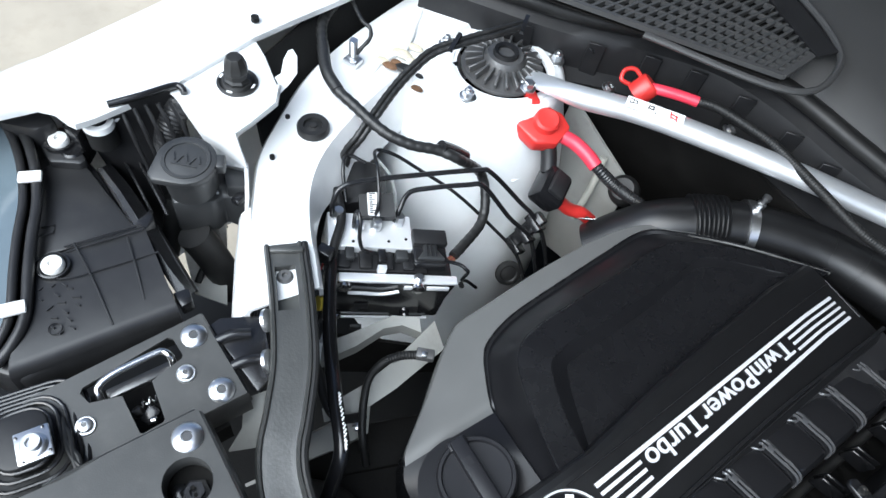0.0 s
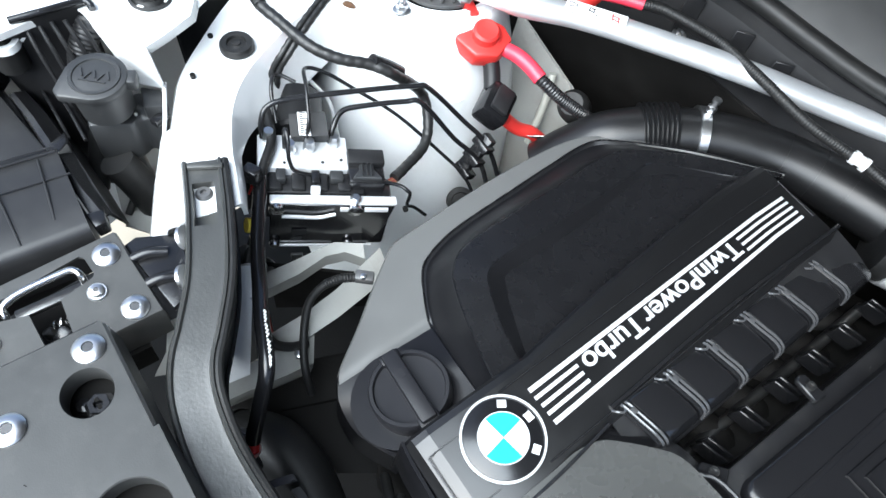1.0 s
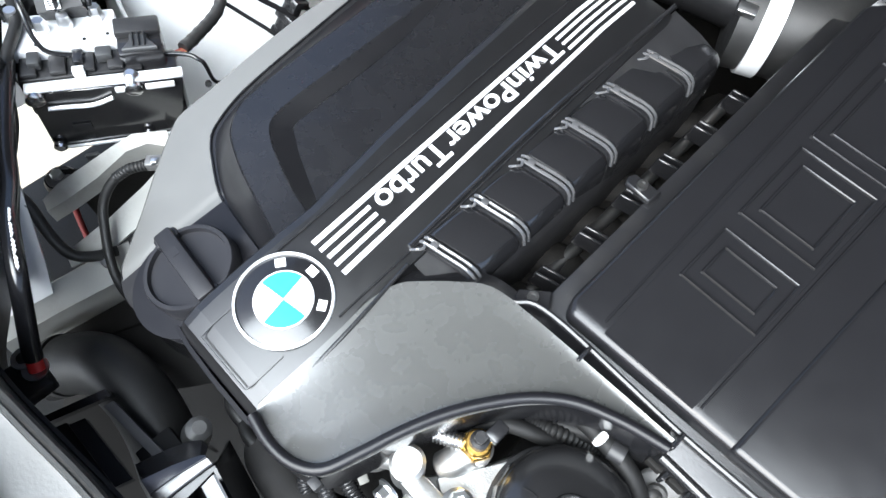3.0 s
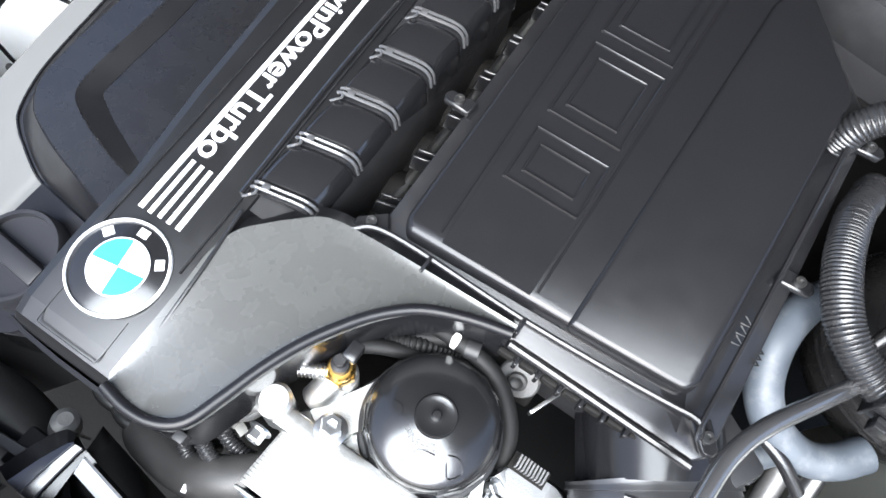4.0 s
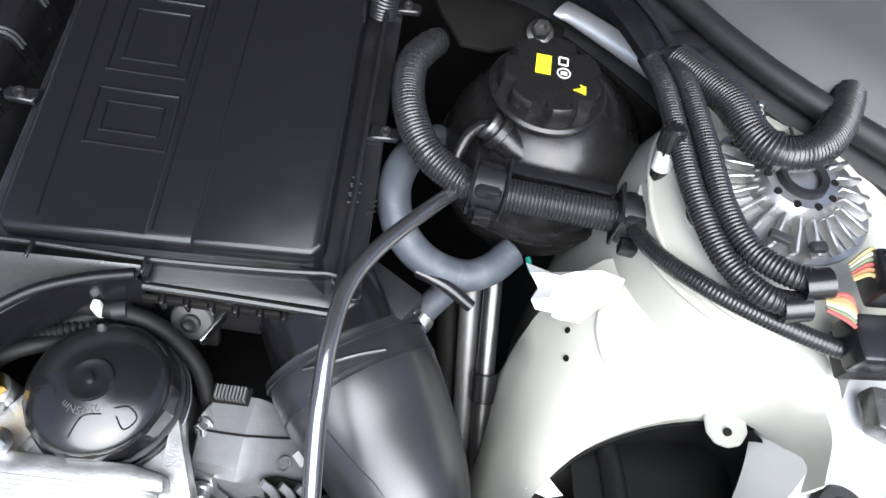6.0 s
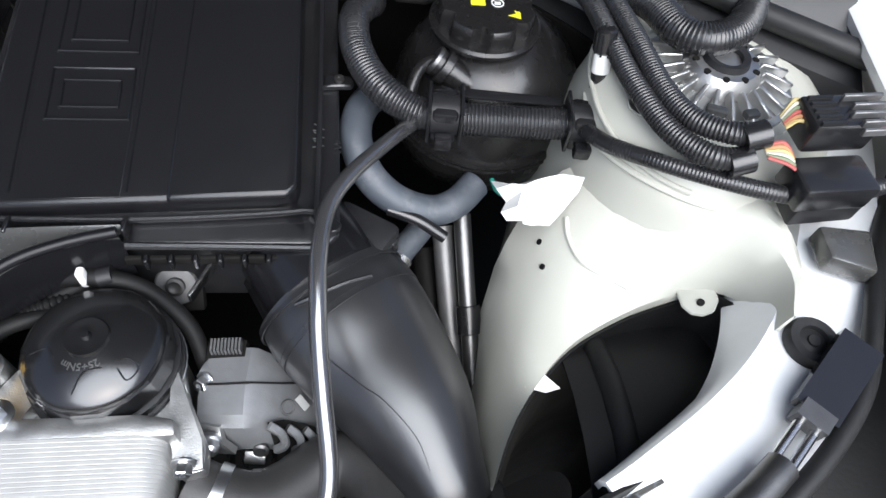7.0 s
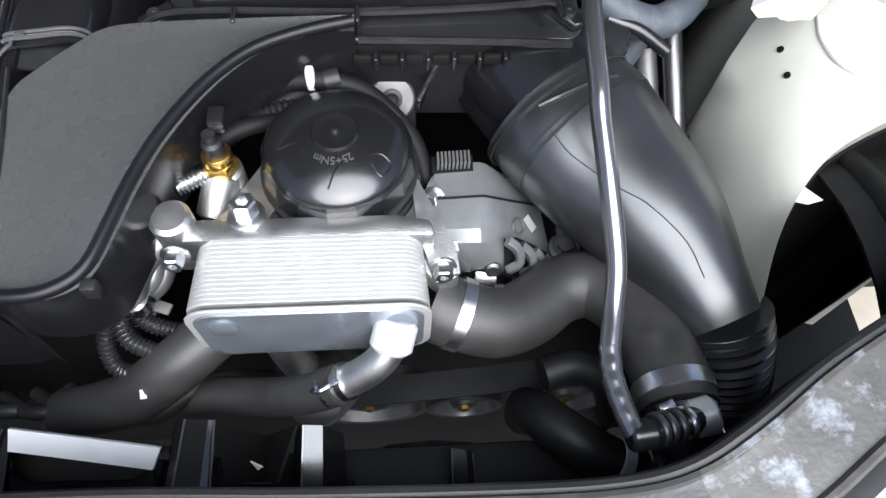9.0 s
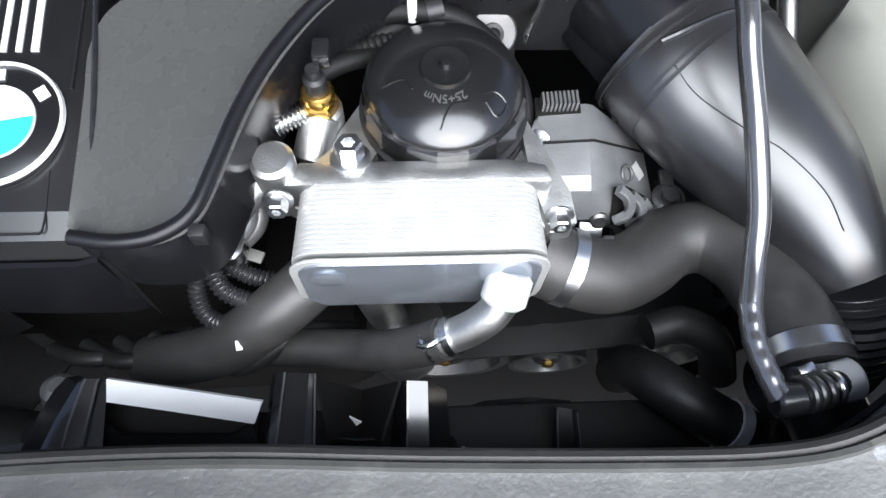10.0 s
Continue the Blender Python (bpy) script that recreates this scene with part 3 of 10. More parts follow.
rim = [(0.655, 0.40, 0.70), (0.662, 0.445, 0.70), (0.682, 0.53, 0.725), (0.698, 0.606, 0.752), (0.748, 0.648, 0.838), (0.820, 0.612, 0.888), (0.872, 0.565, 0.900), (0.890, 0.52, 0.884), (0.866, 0.478, 0.883), (0.826, 0.446, 0.881), (0.786, 0.424, 0.880), (0.742, 0.402, 0.878), (0.70, 0.38, 0.872), (0.66, 0.37, 0.84)]
ha, ra = smooth_path(hole[:9], 4), smooth_path(rim[:9], 4)
rows = [[h - np.array((0, 0, 0.012)) for h in ha], ha]
for u in (0.08, 0.25, 0.5, 0.75, 1.0):
    rows.append([h + u * (q - h) + np.array((0, 0, 0.018 * math.sin(math.pi * u) * (1 if h[1] > 0.47 else 0.1))) for h, q in zip(ha, ra)])
rows.append([q + np.array((0.0, 0.0, -0.10)) if q[0] < 0.75 else q - np.array((0, 0, 0.004)) for q in ra])
part("panel_skin", loft(rows, 0.002), shaded_white, wp)
part("seam_ridge", tube([(0.7465, 0.606, 0.8275), (0.7465, 0.588, 0.8225), (0.7555, 0.565, 0.8205), (0.7875, 0.543, 0.8175)], 0.0022, 8), shaded_white, wp, "welded seam")
part("fixing_tab", prism([(0.824, 0.540), (0.852, 0.542), (0.852, 0.522), (0.846, 0.513), (0.838, 0.511), (0.830, 0.514), (0.825, 0.522)], 0.826, 0.829, 0.001, 1, lambda x, y: 0.3 * (x - 0.838)), shaded_white, wp, "tab with a bolt hole")
part("tab_hole", lathe([(0.003, 0.0), (0.003, 0.0025)], pose(0.838, 0.522, 0.8286), 12), liner, wp)
part("torn_tab", prism([(0.700, 0.475), (0.716, 0.486), (0.728, 0.473), (0.716, 0.470)], 0.786, 0.787, 0), white_plastic, wp, "bent white tab")
for hx, hy, hz in ((0.728, 0.598, 0.803), (0.7275, 0.575, 0.800)):
    part("body_hole", lathe([(0.0026, -0.004), (0.0026, 0.0012)], pose(hx, hy, hz, 0, -52, 0), 12), liner, wp, "small dark hole")
# dark wheel liner below the opening
hub = np.array((0.78, 0.45, 0.0))
wl0 = thing("wheel_liner", "black moulded wheel arch liner", "wheel liner", at=(0.85, 0.43, 0.6))


def liner_pt(x, a, lift=0.0):
    return (x, 0.43 + (0.16 - lift) * math.cos(a), 0.64 + (0.155 - lift) * math.sin(a) + 0.16 * (x - 0.72))


part("liner_shell", loft([[liner_pt(x, a) for a in np.linspace(-0.4, 3.3, 20)] for x in np.linspace(0.735, 1.02, 12)], 0.003), liner, wl0)
collar = [[np.array((h[0], h[1], h[2] - d)) + s * (hub - np.array((h[0], h[1], 0.0))) for h in ha] for s, d in ((0.035, 0.012), (0.10, 0.035), (0.14, 0.10), (0.14, 0.48))]
part("liner_collar", loft(collar, 0.002), liner, wl0, "turned-in liner edge")
part("liner_wall", box((1.12, 0.615, 0.54), (0.40, 0.004, 0.48)), liner, wl0, "rear wall of the liner")
for x in (0.765, 0.86):
    part("liner_bead", tube([liner_pt(x, a, 0.003) for a in np.linspace(0.2, 2.9, 14)], 0.010, 10, 2), liner, wl0, "moulded bead")

# windscreen cowl
lip = [(-0.42, 0.66, 0.93), (-0.316, 0.735, 0.93), (-0.261, 0.785, 0.93), (-0.205, 0.848, 0.93), (-0.133, 0.908, 0.93), (-0.059, 0.936, 0.93), (0.03, 0.955, 0.928), (0.10, 0.975, 0.925), (0.19, 1.0, 0.925)]
lip_left = [(-0.4401, 0.6847, 0.9249), (-0.3434, 0.7662, 0.9208), (-0.2856, 0.8182, 0.9199), (-0.2257, 0.8818, 0.922), (-0.1457, 0.9299, 0.9304), (-0.0673, 0.9456, 0.9344), (0.0217, 0.9577, 0.9287), (0.0928, 0.9761, 0.9209), (0.1856, 1.0007, 0.9193)]
lip = lip_left + [(0.28, 1.01, 0.925)] + [mirror(p) for p in lip[::-1]]
lp = smooth_path(lip, 5)
cowl = thing("windscreen_cowl", "dark grey plastic windscreen cowl with rubber seal", "cowl")


def off(path, dy, dz, dx=0.0):
    return [p + np.array((dx, dy, dz)) for p in path]


part("cowl_wall", loft([off(lp, -0.004, -0.06), off(lp, -0.002, -0.03), off(lp, 0.004, -0.012), off(lp, 0.018, -0.004), off(lp, 0.03, 0.004)], 0.004), matt_black, cowl)
part("cowl_seal", tube([(p[0], p[1] + 0.018, p[2] + 0.010) for p in lp], 0.0105, 10, 1, raw=True), rubber, cowl, "black rubber hood seal")
part("cowl_groove", tube([(p[0], p[1] + 0.036, p[2] + 0.006) for p in lp], 0.006, 8, 1, raw=True), rubber, cowl)
part("cowl_deck", loft([off(lp, 0.035, 0.006), off(lp, 0.06, 0.028), off(lp, 0.09, 0.036), off(lp, 0.16, 0.050), off(lp, 0.30, 0.075)], 0.004), deck_grey, cowl, "grey satin plastic deck")
part("cowl_tray", loft([off(lp, -0.03, -0.065), off(lp, -0.012, -0.058), off(lp, -0.004, -0.055)], 0.003), matt_black, cowl)
part("cowl_bulkhead", loft([off(lp, -0.03, -0.066), off(lp, -0.02, -0.12), off(lp, 0.02, -0.32)], 0.004), soot_and_shade, cowl, "dark bulkhead below the cowl")
for k in range(7):
    bx = -0.325 + 0.057 * k
    i = min(range(len(lp)), key=lambda j: abs(lp[j][0] - bx))
    c = lp[i]
    part("stiffening_rib", box((c[0], c[1] - 0.008, c[2] - 0.036), (0.003, 0.022, 0.05), 0.0008, rot(0, 0, -50), 1), matt_black, cowl)

gr = thing("cowl_grille", "dark plastic air intake grille with oblong mesh", "grille")


def lerp(a, b, t):
    return Vector(a) + (Vector(b) - Vector(a)) * t


def bar(a, b, w, h):
    """A square bar between two points."""
    a, b = Vector(a), Vector(b)
    return box((a + b) / 2, ((b - a).length, w, h), 0, (b - a).to_track_quat("X", "Z").to_matrix().to_4x4())


GB, GT = ((-0.0799, 0.9254, 0.976), (-0.3400, 0.7464, 0.968)), ((-0.085, 0.9839, 0.980), (-0.3400, 1.047, 0.990))
# a near-black sheet paints the shade behind the mesh
part("grille_void", loft([[lerp(*GB, 0) - Vector((0, 0, 0.008)), lerp(*GB, 1) - Vector((0, 0, 0.008))], [lerp(*GT, 0) - Vector((0, 0, 0.008)), lerp(*GT, 1) - Vector((0, 0, 0.008))]], 0.002), soot_and_shade, gr, "dark sheet for the shade behind the mesh")
for k in range(12):
    # the mesh fans out from its narrow end; the outer bars start on the long edge
    start = lerp(lerp(*GB, 0), lerp(*GT, 0), k / 5) if k < 6 else lerp(*GT, (k - 5) * 0.155)
    part("grille_bar", bar(start, lerp(lerp(*GB, 1), lerp(*GT, 1), k / 11), 0.0030 if 0 < k < 11 else 0.006, 0.006), deck_grey, gr)
for k in range(26):
    part("grille_upright", bar(lerp(*GB, k / 25), lerp(*GT, k / 25), 0.0034 if 0 < k < 25 else 0.007, 0.006), deck_grey, gr)
part("grille_shelf", loft([[lerp(*GT, 0) + Vector((0.004, 0.004, 0.001)), lerp(*GT, 1) + Vector((0.0, 0.004, 0.001))], [lerp(*GT, 0) + Vector((0.012, 0.030, 0.006)), lerp(*GT, 1) + Vector((0.0, 0.040, 0.006))]], 0.003), liner_grey, gr, "black strip beside the mesh")
part("grille_surround", tube([lerp(*GB, 0.5) + Vector((0.007, -0.012, 0.000)), lerp(*GB, 0) + Vector((0.020, -0.008, -0.002)), lerp(*GT, 0) + Vector((0.028, 0.012, 0.002)), lerp(*GT, 0.15) + Vector((0.015, 0.045, 0.004)), lerp(*GT, 0.6) + Vector((0.01, 0.045, 0.004))], 0.004, 8, 6), deck_grey, gr, "moulded surround")

# strut brace
br = thing("strut_brace", "brushed aluminium strut brace with a paper label", "brace")
ends = [(-0.2698, 0.7362, 0.8865), (-0.241, 0.7438, 0.8946), (-0.2009, 0.757, 0.9042), (-0.1373, 0.8085, 0.9097), (-0.0048, 0.8934, 0.914), (0.0826, 0.961, 0.9025), (0.196, 1.0406, 0.8926)]


def flat_tube(pts, w, h, n=20):
    bm = bmesh.new()
    rings = []
    path = smooth_path(pts, 6)
    for i, (c, t, a, b) in enumerate(frames(path)):
        k = float(path[i][3]) if len(path[i]) > 3 else 1.0
        rings.append([bm.verts.new(c + w * math.cos(q) * a * (1.0 if k > 0.6 else 1.15) + h * k * math.sin(q) * b) for q in np.linspace(0, 2 * math.pi, n, endpoint=False)])
    for u, v in zip(rings, rings[1:]):
        for k in range(n):
            bm.faces.new((u[k], u[(k + 1) % n], v[(k + 1) % n], v[k]))
    bm.faces.new(rings[0][::-1])
    bm.faces.new(rings[-1])
    return bm


part("brace_tube", flat_tube([(*p, k) for p, k in zip(ends, (0.25, 0.5, 1, 1, 1, 1, 1))], 0.0145, 0.0125), brushed_alu, br)
part("end_bolt", lathe([(0.010, 0.0), (0.010, 0.002), (0.0068, 0.003), (0.0068, 0.010), (0.005, 0.011)], pose(-0.247, 0.714, 0.895), 6), zinc, br, "zinc plated bolt", 20)
axis = Vector((0.8, 0.6, 0)).normalized()
face = (Vector((0, 0, 1)) * 0.94 + Vector((0.6, -0.8, 0)) * 0.34).normalized()
cross = face.cross(axis).normalized()
lab = Matrix(((axis.x, cross.x, face.x, -0.1330), (axis.y, cross.y, face.y, 0.8029), (axis.z, cross.z, face.z, 0.9251), (0, 0, 0, 1)))
part("paper_label", add(bmesh.new(), box((0, 0, 0), (0.068, 0.014, 0.0006)), lab), print_white, br, "creased white paper label with red and black strokes")
for k, (dx, dy, w, h, mt) in enumerate(((-0.026, 0.0, 0.009, 0.0007, satin_black), (-0.026, 0.004, 0.009, 0.0007, satin_black), (-0.030, 0.002, 0.0007, 0.005, satin_black), (-0.0265, 0.002, 0.0007, 0.004, satin_black), (-0.022, 0.002, 0.0007, 0.004, satin_black), (-0.008, 0.002, 0.0012, 0.006, satin_black), (-0.004, 0.0035, 0.005, 0.0012, satin_black), (-0.005, 0.0, 0.005, 0.0012, satin_black), (-0.0025, 0.0015, 0.0012, 0.004, satin_black), (0.001, -0.003, 0.0015, 0.0015, satin_black), (0.018, 0.001, 0.0014, 0.009, print_red), (0.022, 0.002, 0.009, 0.0014, print_red), (0.025, -0.001, 0.0014, 0.008, print_red), (0.022, -0.002, 0.008, 0.0012, print_red))):
    part("print_bar", add(bmesh.new(), box((dx, dy, 0.0006), (w, h, 0.0004), 0, rot(0, 0, 12 * (-1) ** k)), lab), mt, br)
rb = thing("strut_brace", "brushed aluminium strut brace at the tank", "brace")
part("brace_tube", flat_tube([(*p, k) for p, k in (((0.84, 0.758, 0.902), 1.0), ((0.80, 0.790, 0.898), 1.0), ((0.752, 0.836, 0.892), 0.9), ((0.716, 0.868, 0.888), 0.7), ((0.700, 0.880, 0.886), 0.4))], 0.0110, 0.010), brushed_alu, rb)

# ---- engine cover ----


def cz(y):
    return 0.068 * (y - 0.5)


def lean(y):
    """The band runs slightly askew to the car."""
    return 0.002 + 0.0125 * max(0, min(1, (0.80 - y) / 0.30))


cover = thing("engine_cover", "black plastic engine cover with silver stripes and a round badge", "engine cover", at=(0.1, 0.6, 0.78))


def ring(pts, n=4):
    return smooth_path(pts, n)


# the cover's contour lines, from the lower wall up to the sunken floor
front_foot = [(0.1185, 0.401, 0.756), (0.075, 0.381, 0.754), (0.045, 0.379, 0.768)]
skirt_edge = [(0.031, 0.385, 0.776), (0.019, 0.394, 0.778), (-0.0075, 0.430, 0.7825), (-0.0355, 0.465, 0.787), (-0.0605, 0.4995, 0.7905), (-0.066, 0.515, 0.793), (-0.067, 0.547, 0.798), (-0.069, 0.610, 0.809), (-0.068, 0.675, 0.819), (-0.061, 0.7306, 0.829), (-0.046, 0.765, 0.836), (-0.020, 0.792, 0.842), (0.040, 0.840, 0.850), (0.110, 0.893, 0.855)]
groove_edge = [(0.119, 0.474, 0.824), (0.076, 0.480, 0.808), (0.035, 0.486, 0.7945), (0.022, 0.490, 0.7945), (0.010, 0.4955, 0.7945), (-0.005, 0.5035, 0.795), (-0.0155, 0.5095, 0.7953), (-0.0285, 0.5215, 0.7965), (-0.0385, 0.548, 0.800), (-0.043, 0.5785, 0.805), (-0.045, 0.639, 0.815), (-0.0465, 0.695, 0.824), (-0.045, 0.751, 0.833), (-0.020, 0.782, 0.842), (0.035, 0.832, 0.853), (0.110, 0.888, 0.862)]
ridge_edge = [(0.1184, 0.487, 0.838), (0.100, 0.4915, 0.837), (0.0835, 0.496, 0.836), (0.049, 0.505, 0.835), (0.018, 0.517, 0.834), (0.005, 0.527, 0.834), (-0.004, 0.540, 0.835), (-0.008, 0.556, 0.836), (-0.0105, 0.585, 0.838), (-0.0115, 0.628, 0.841), (-0.013, 0.680, 0.844), (-0.0155, 0.735, 0.847), (-0.006, 0.768, 0.852), (0.036, 0.818, 0.858), (0.075, 0.852, 0.863), (0.110, 0.880, 0.866)]
frame_edge = [(0.119, 0.518, 0.8395), (0.103, 0.5215, 0.839), (0.0878, 0.5245, 0.839), (0.0585, 0.534, 0.8395), (0.040, 0.5425, 0.840), (0.0305, 0.551, 0.8405), (0.026, 0.568, 0.8413), (0.0245, 0.600, 0.843), (0.0245, 0.6293, 0.8445), (0.0229, 0.6876, 0.8474), (0.0212, 0.7496, 0.8505), (0.022, 0.775, 0.853), (0.0555, 0.808, 0.858), (0.083, 0.832, 0.862), (0.100, 0.855, 0.864), (0.110, 0.870, 0.866)]
floor_edge = [(0.119, 0.528, 0.831), (0.106, 0.533, 0.831), (0.093, 0.538, 0.831), (0.068, 0.548, 0.8315), (0.050, 0.557, 0.832), (0.040, 0.564, 0.8325), (0.038, 0.581, 0.833), (0.0375, 0.610, 0.835), (0.037, 0.645, 0.837), (0.034, 0.690, 0.840), (0.029, 0.730, 0.8445), (0.030, 0.765, 0.850), (0.058, 0.800, 0.856), (0.080, 0.823, 0.859), (0.093, 0.842, 0.861), (0.106, 0.856, 0.862)]
r_e, r_g, r_r, r_i, r_f = (ring(q) for q in (skirt_edge, groove_edge, ridge_edge, frame_edge, floor_edge))


def down(r, dz, dx=0.0):
    return [p + np.array((dx, 0, -dz)) for p in r]


r_w = ring(front_foot + skirt_edge)
part("skirt_wall", loft([down(r_w, 0.060, -0.004), down(r_w, 0.004, -0.0015), down(r_w, 0.0006)], 0.003), lid_black, cover, "black lower wall", 30)
part("skirt_front", loft([ring(front_foot + skirt_edge[:1]), [p + 0.5 * (q - p) + np.array((0, 0, 0.003)) for p, q in zip(ring(front_foot + skirt_edge[:1]), ring([(0.119, 0.474, 0.824), (0.097, 0.477, 0.816), (0.076, 0.480, 0.808), (0.035, 0.486, 0.7945)]))], ring([(0.119, 0.474, 0.824), (0.097, 0.477, 0.816), (0.076, 0.480, 0.808), (0.035, 0.486, 0.7945)])], 0.003), corner_black, cover, "black front corner round the filler", 30)
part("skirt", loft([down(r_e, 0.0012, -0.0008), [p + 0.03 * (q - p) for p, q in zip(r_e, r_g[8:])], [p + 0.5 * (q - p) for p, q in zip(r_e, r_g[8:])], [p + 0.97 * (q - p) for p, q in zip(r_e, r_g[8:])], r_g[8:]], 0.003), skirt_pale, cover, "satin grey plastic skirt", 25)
part("skirt_crease", tube([tuple(p + np.array((0, 0, 0.0002))) for p in r_g[8:]], 0.0010, 6, 1), frame_black, cover)
part("groove", loft([down(r_g, 0.0008), [p + 0.12 * (q - p) - np.array((0, 0, 0.005)) for p, q in zip(r_g, r_r)], [p + 0.55 * (q - p) - np.array((0, 0, 0.004)) for p, q in zip(r_g, r_r)], down(r_r, 0.003, -0.001), down(r_r, 0.0008)], 0.002), groove_black, cover, "dark sloping groove", 30)
part("raised_frame", loft([down(r_r, 0.0015), [p + 0.05 * (q - p) + np.array((0, 0, 0.0004)) for p, q in zip(r_r, r_i)], [p + 0.95 * (q - p) + np.array((0, 0, 0.0004)) for p, q in zip(r_r, r_i)], down(r_i, 0.0008)], 0.003), frame_black, cover, "raised satin frame", 20)


def band_left(y):
    """The edge where the band rises out of the sunken floor."""
    return float(np.interp(y, (0.40, 0.52, 0.609, 0.657, 0.742, 0.80, 0.90), (0.117, 0.1165, 0.1045, 0.100, 0.093, 0.089, 0.089)))


line = [np.array((band_left(y) + 0.002, y, float(np.interp(y, (0.53, 0.70, 0.86), (0.831, 0.841, 0.862))))) for y in np.linspace(0.53, 0.858, len(r_f))]
part("recess_slope", loft([down(r_i, 0.0006), r_f], 0.002), groove_black, cover, "dark slope down to the sunken panel", 20)
part("recessed_panel", loft([down(r_f, 0.0003), [p + 0.5 * (q - p) for p, q in zip(r_f, line)], line], 0.002), frame_black, cover, "dark recessed panel", 20)

# long band with the stripes
ys = [0.392, 0.396, 0.402, 0.415, 0.435, 0.46, 0.49, 0.52, 0.6, 0.7, 0.8, 0.845, 0.860, 0.866]


def band_z(y):
    return 0.850 + cz(y) - 0.0022 * max(0, (0.475 - y) / 0.02) ** 1.15 - 0.0025 * max(0, (y - 0.83) / 0.03)


rows = []
for y in ys:
    drop = {0.392: -0.06, 0.396: -0.012, 0.402: -0.004, 0.866: -0.02}.get(y, 0)
    z = band_z(y) + drop
    xr = 0.192 + 0.010 * max(0, min(1, (0.52 - y) / 0.09))
    xl = band_left(y) - lean(y)
    rows.append([(xl - 0.003, y, z - 0.026), (xl, y, z - 0.006), (xl + 0.003, y, z - 0.0015), (xl + 0.009, y, z), (0.122, y, z + 0.0005), (0.150, y, z + 0.001), (xr - 0.016, y, z + 0.0005), (xr - 0.006, y, z), (xr - 0.001, y, z - 0.002), (xr + 0.001, y, z - 0.010), (xr + 0.002, y, z - 0.03)])
    rows[-1] = [(px + lean(y), py, pz_) for px, py, pz_ in rows[-1]]
part("centre_band", loft(rows, 0.002), band_black, cover, "long satin centre band", 10)
for x0, zz in ((0.1165, 0.0016), (0.1845, 0.0016)):
    part("crease", tube([(x0 + lean(y), y, band_z(y) + zz - 0.0006) for y in (0.48, 0.6, 0.75, 0.858)], 0.0008, 6), satin_black, cover)
part("crest", tube([(0.213, 0.400, band_z(0.404) + 0.000), (0.213, 0.44, band_z(0.44) + 0.001), (0.210, 0.485, band_z(0.485) + 0.001), (0.203, 0.54, band_z(0.54) + 0.0005)], 0.0016, 8), satin_black, cover)

# stripes and lettering


def stripe(x, y0, y1, w):
    k = 1 - 0.22 * ((y0 + y1) / 2 - 0.5) / 0.35
    xa, xb = (0.130 + (x - 0.130) * (1 - 0.185 * (yy - 0.5) / 0.35) for yy in (y0, y1))
    w0, w1 = w * (1 - 0.2 * (y0 - 0.5) / 0.35) / 2, w * (1 - 0.2 * (y1 - 0.5) / 0.35) / 2
    n = 8
    a = [(xa + (xb - xa) * i / n, y0 + (y1 - y0) * i / n, w0 + (w1 - w0) * i / n) for i in range(n + 1)]
    return loft([[(px + lean(py) - ww, py, band_z(py) + 0.0018) for px, py, ww in a], [(px + lean(py) + ww, py, band_z(py) + 0.0018) for px, py, ww in a]], 0.0009)


part("stripe", stripe(0.130, 0.502, 0.845, 0.0042), silver_print, cover, "long silver stripe")
part("stripe", stripe(0.1625, 0.503, 0.845, 0.0042), silver_print, cover, "long silver stripe")
for x, y0, y1 in ((0.138, 0.502, 0.551), (0.146, 0.503, 0.551), (0.154, 0.503, 0.551), (0.138, 0.766, 0.845), (0.146, 0.766, 0.845), (0.154, 0.766, 0.845)):
    part("stripe", stripe(x, y0, y1, 0.0033), silver_print, cover, "short silver stripe")
tb = lettering("TwinPower Turbo", 0.0265, 0.0004, Matrix.Identity(4))
xs = [v.co.x for v in tb.verts]
k = 0.204 / (max(xs) - min(xs))
for v in tb.verts:
    u, w = v.co.x * k, v.co.y * 1.04
    y = 0.6585 - u
    w *= 0.92 * (1 - 0.20 * (y - 0.6585) / 0.35)
    v.co = Vector((0.1415 + lean(y) + w, y, band_z(y) + 0.0018 + v.co.z))
part("lettering", tb, silver_print, cover, "raised silver lettering")
# small dark mark behind the stripes
part("seam_line", tube([(0.115, 0.8585, 0.8735), (0.164, 0.8555, 0.8735)], 0.0008, 6), cover_black, cover)

# round badge
bmx = Matrix.Translation((0.1628, 0.461, band_z(0.457) + 0.0012)) @ rot(5.5, 0, 0)
badge = part("badge", lathe([(0.0005, 0.002), (0.0335, 0.002), (0.035, 0.001), (0.035, -0.002)], bmx, 48), cover_black, cover, "round black badge with blue and white quarters")


def wedge(r0, r1, a0, a1, z, h=0.0006, n=14):
    pts = [(r1 * math.cos(a), r1 * math.sin(a)) for a in np.linspace(a0, a1, n)]
    pts += [(r0 * math.cos(a), r0 * math.sin(a)) for a in np.linspace(a1, a0, n)] if r0 > 0 else [(0, 0)]
    return prism(pts, z, z + h)


for k in range(4):
    a0 = math.pi / 2 * k + 0.175
    part("badge_quarter", add(bmesh.new(), wedge(0, 0.0205, a0, a0 + math.pi / 2, 0.002), bmx), print_blue if k in (1, 3) else white_enamel, badge, "light blue quarter" if k in (1, 3) else "white quarter")
part("badge_ring", lathe([(0.0335, 0.002), (0.0338, 0.0032), (0.0352, 0.0032), (0.0358, 0.001)], bmx, 48, cap=False), bright_alu, badge, "chrome rim")
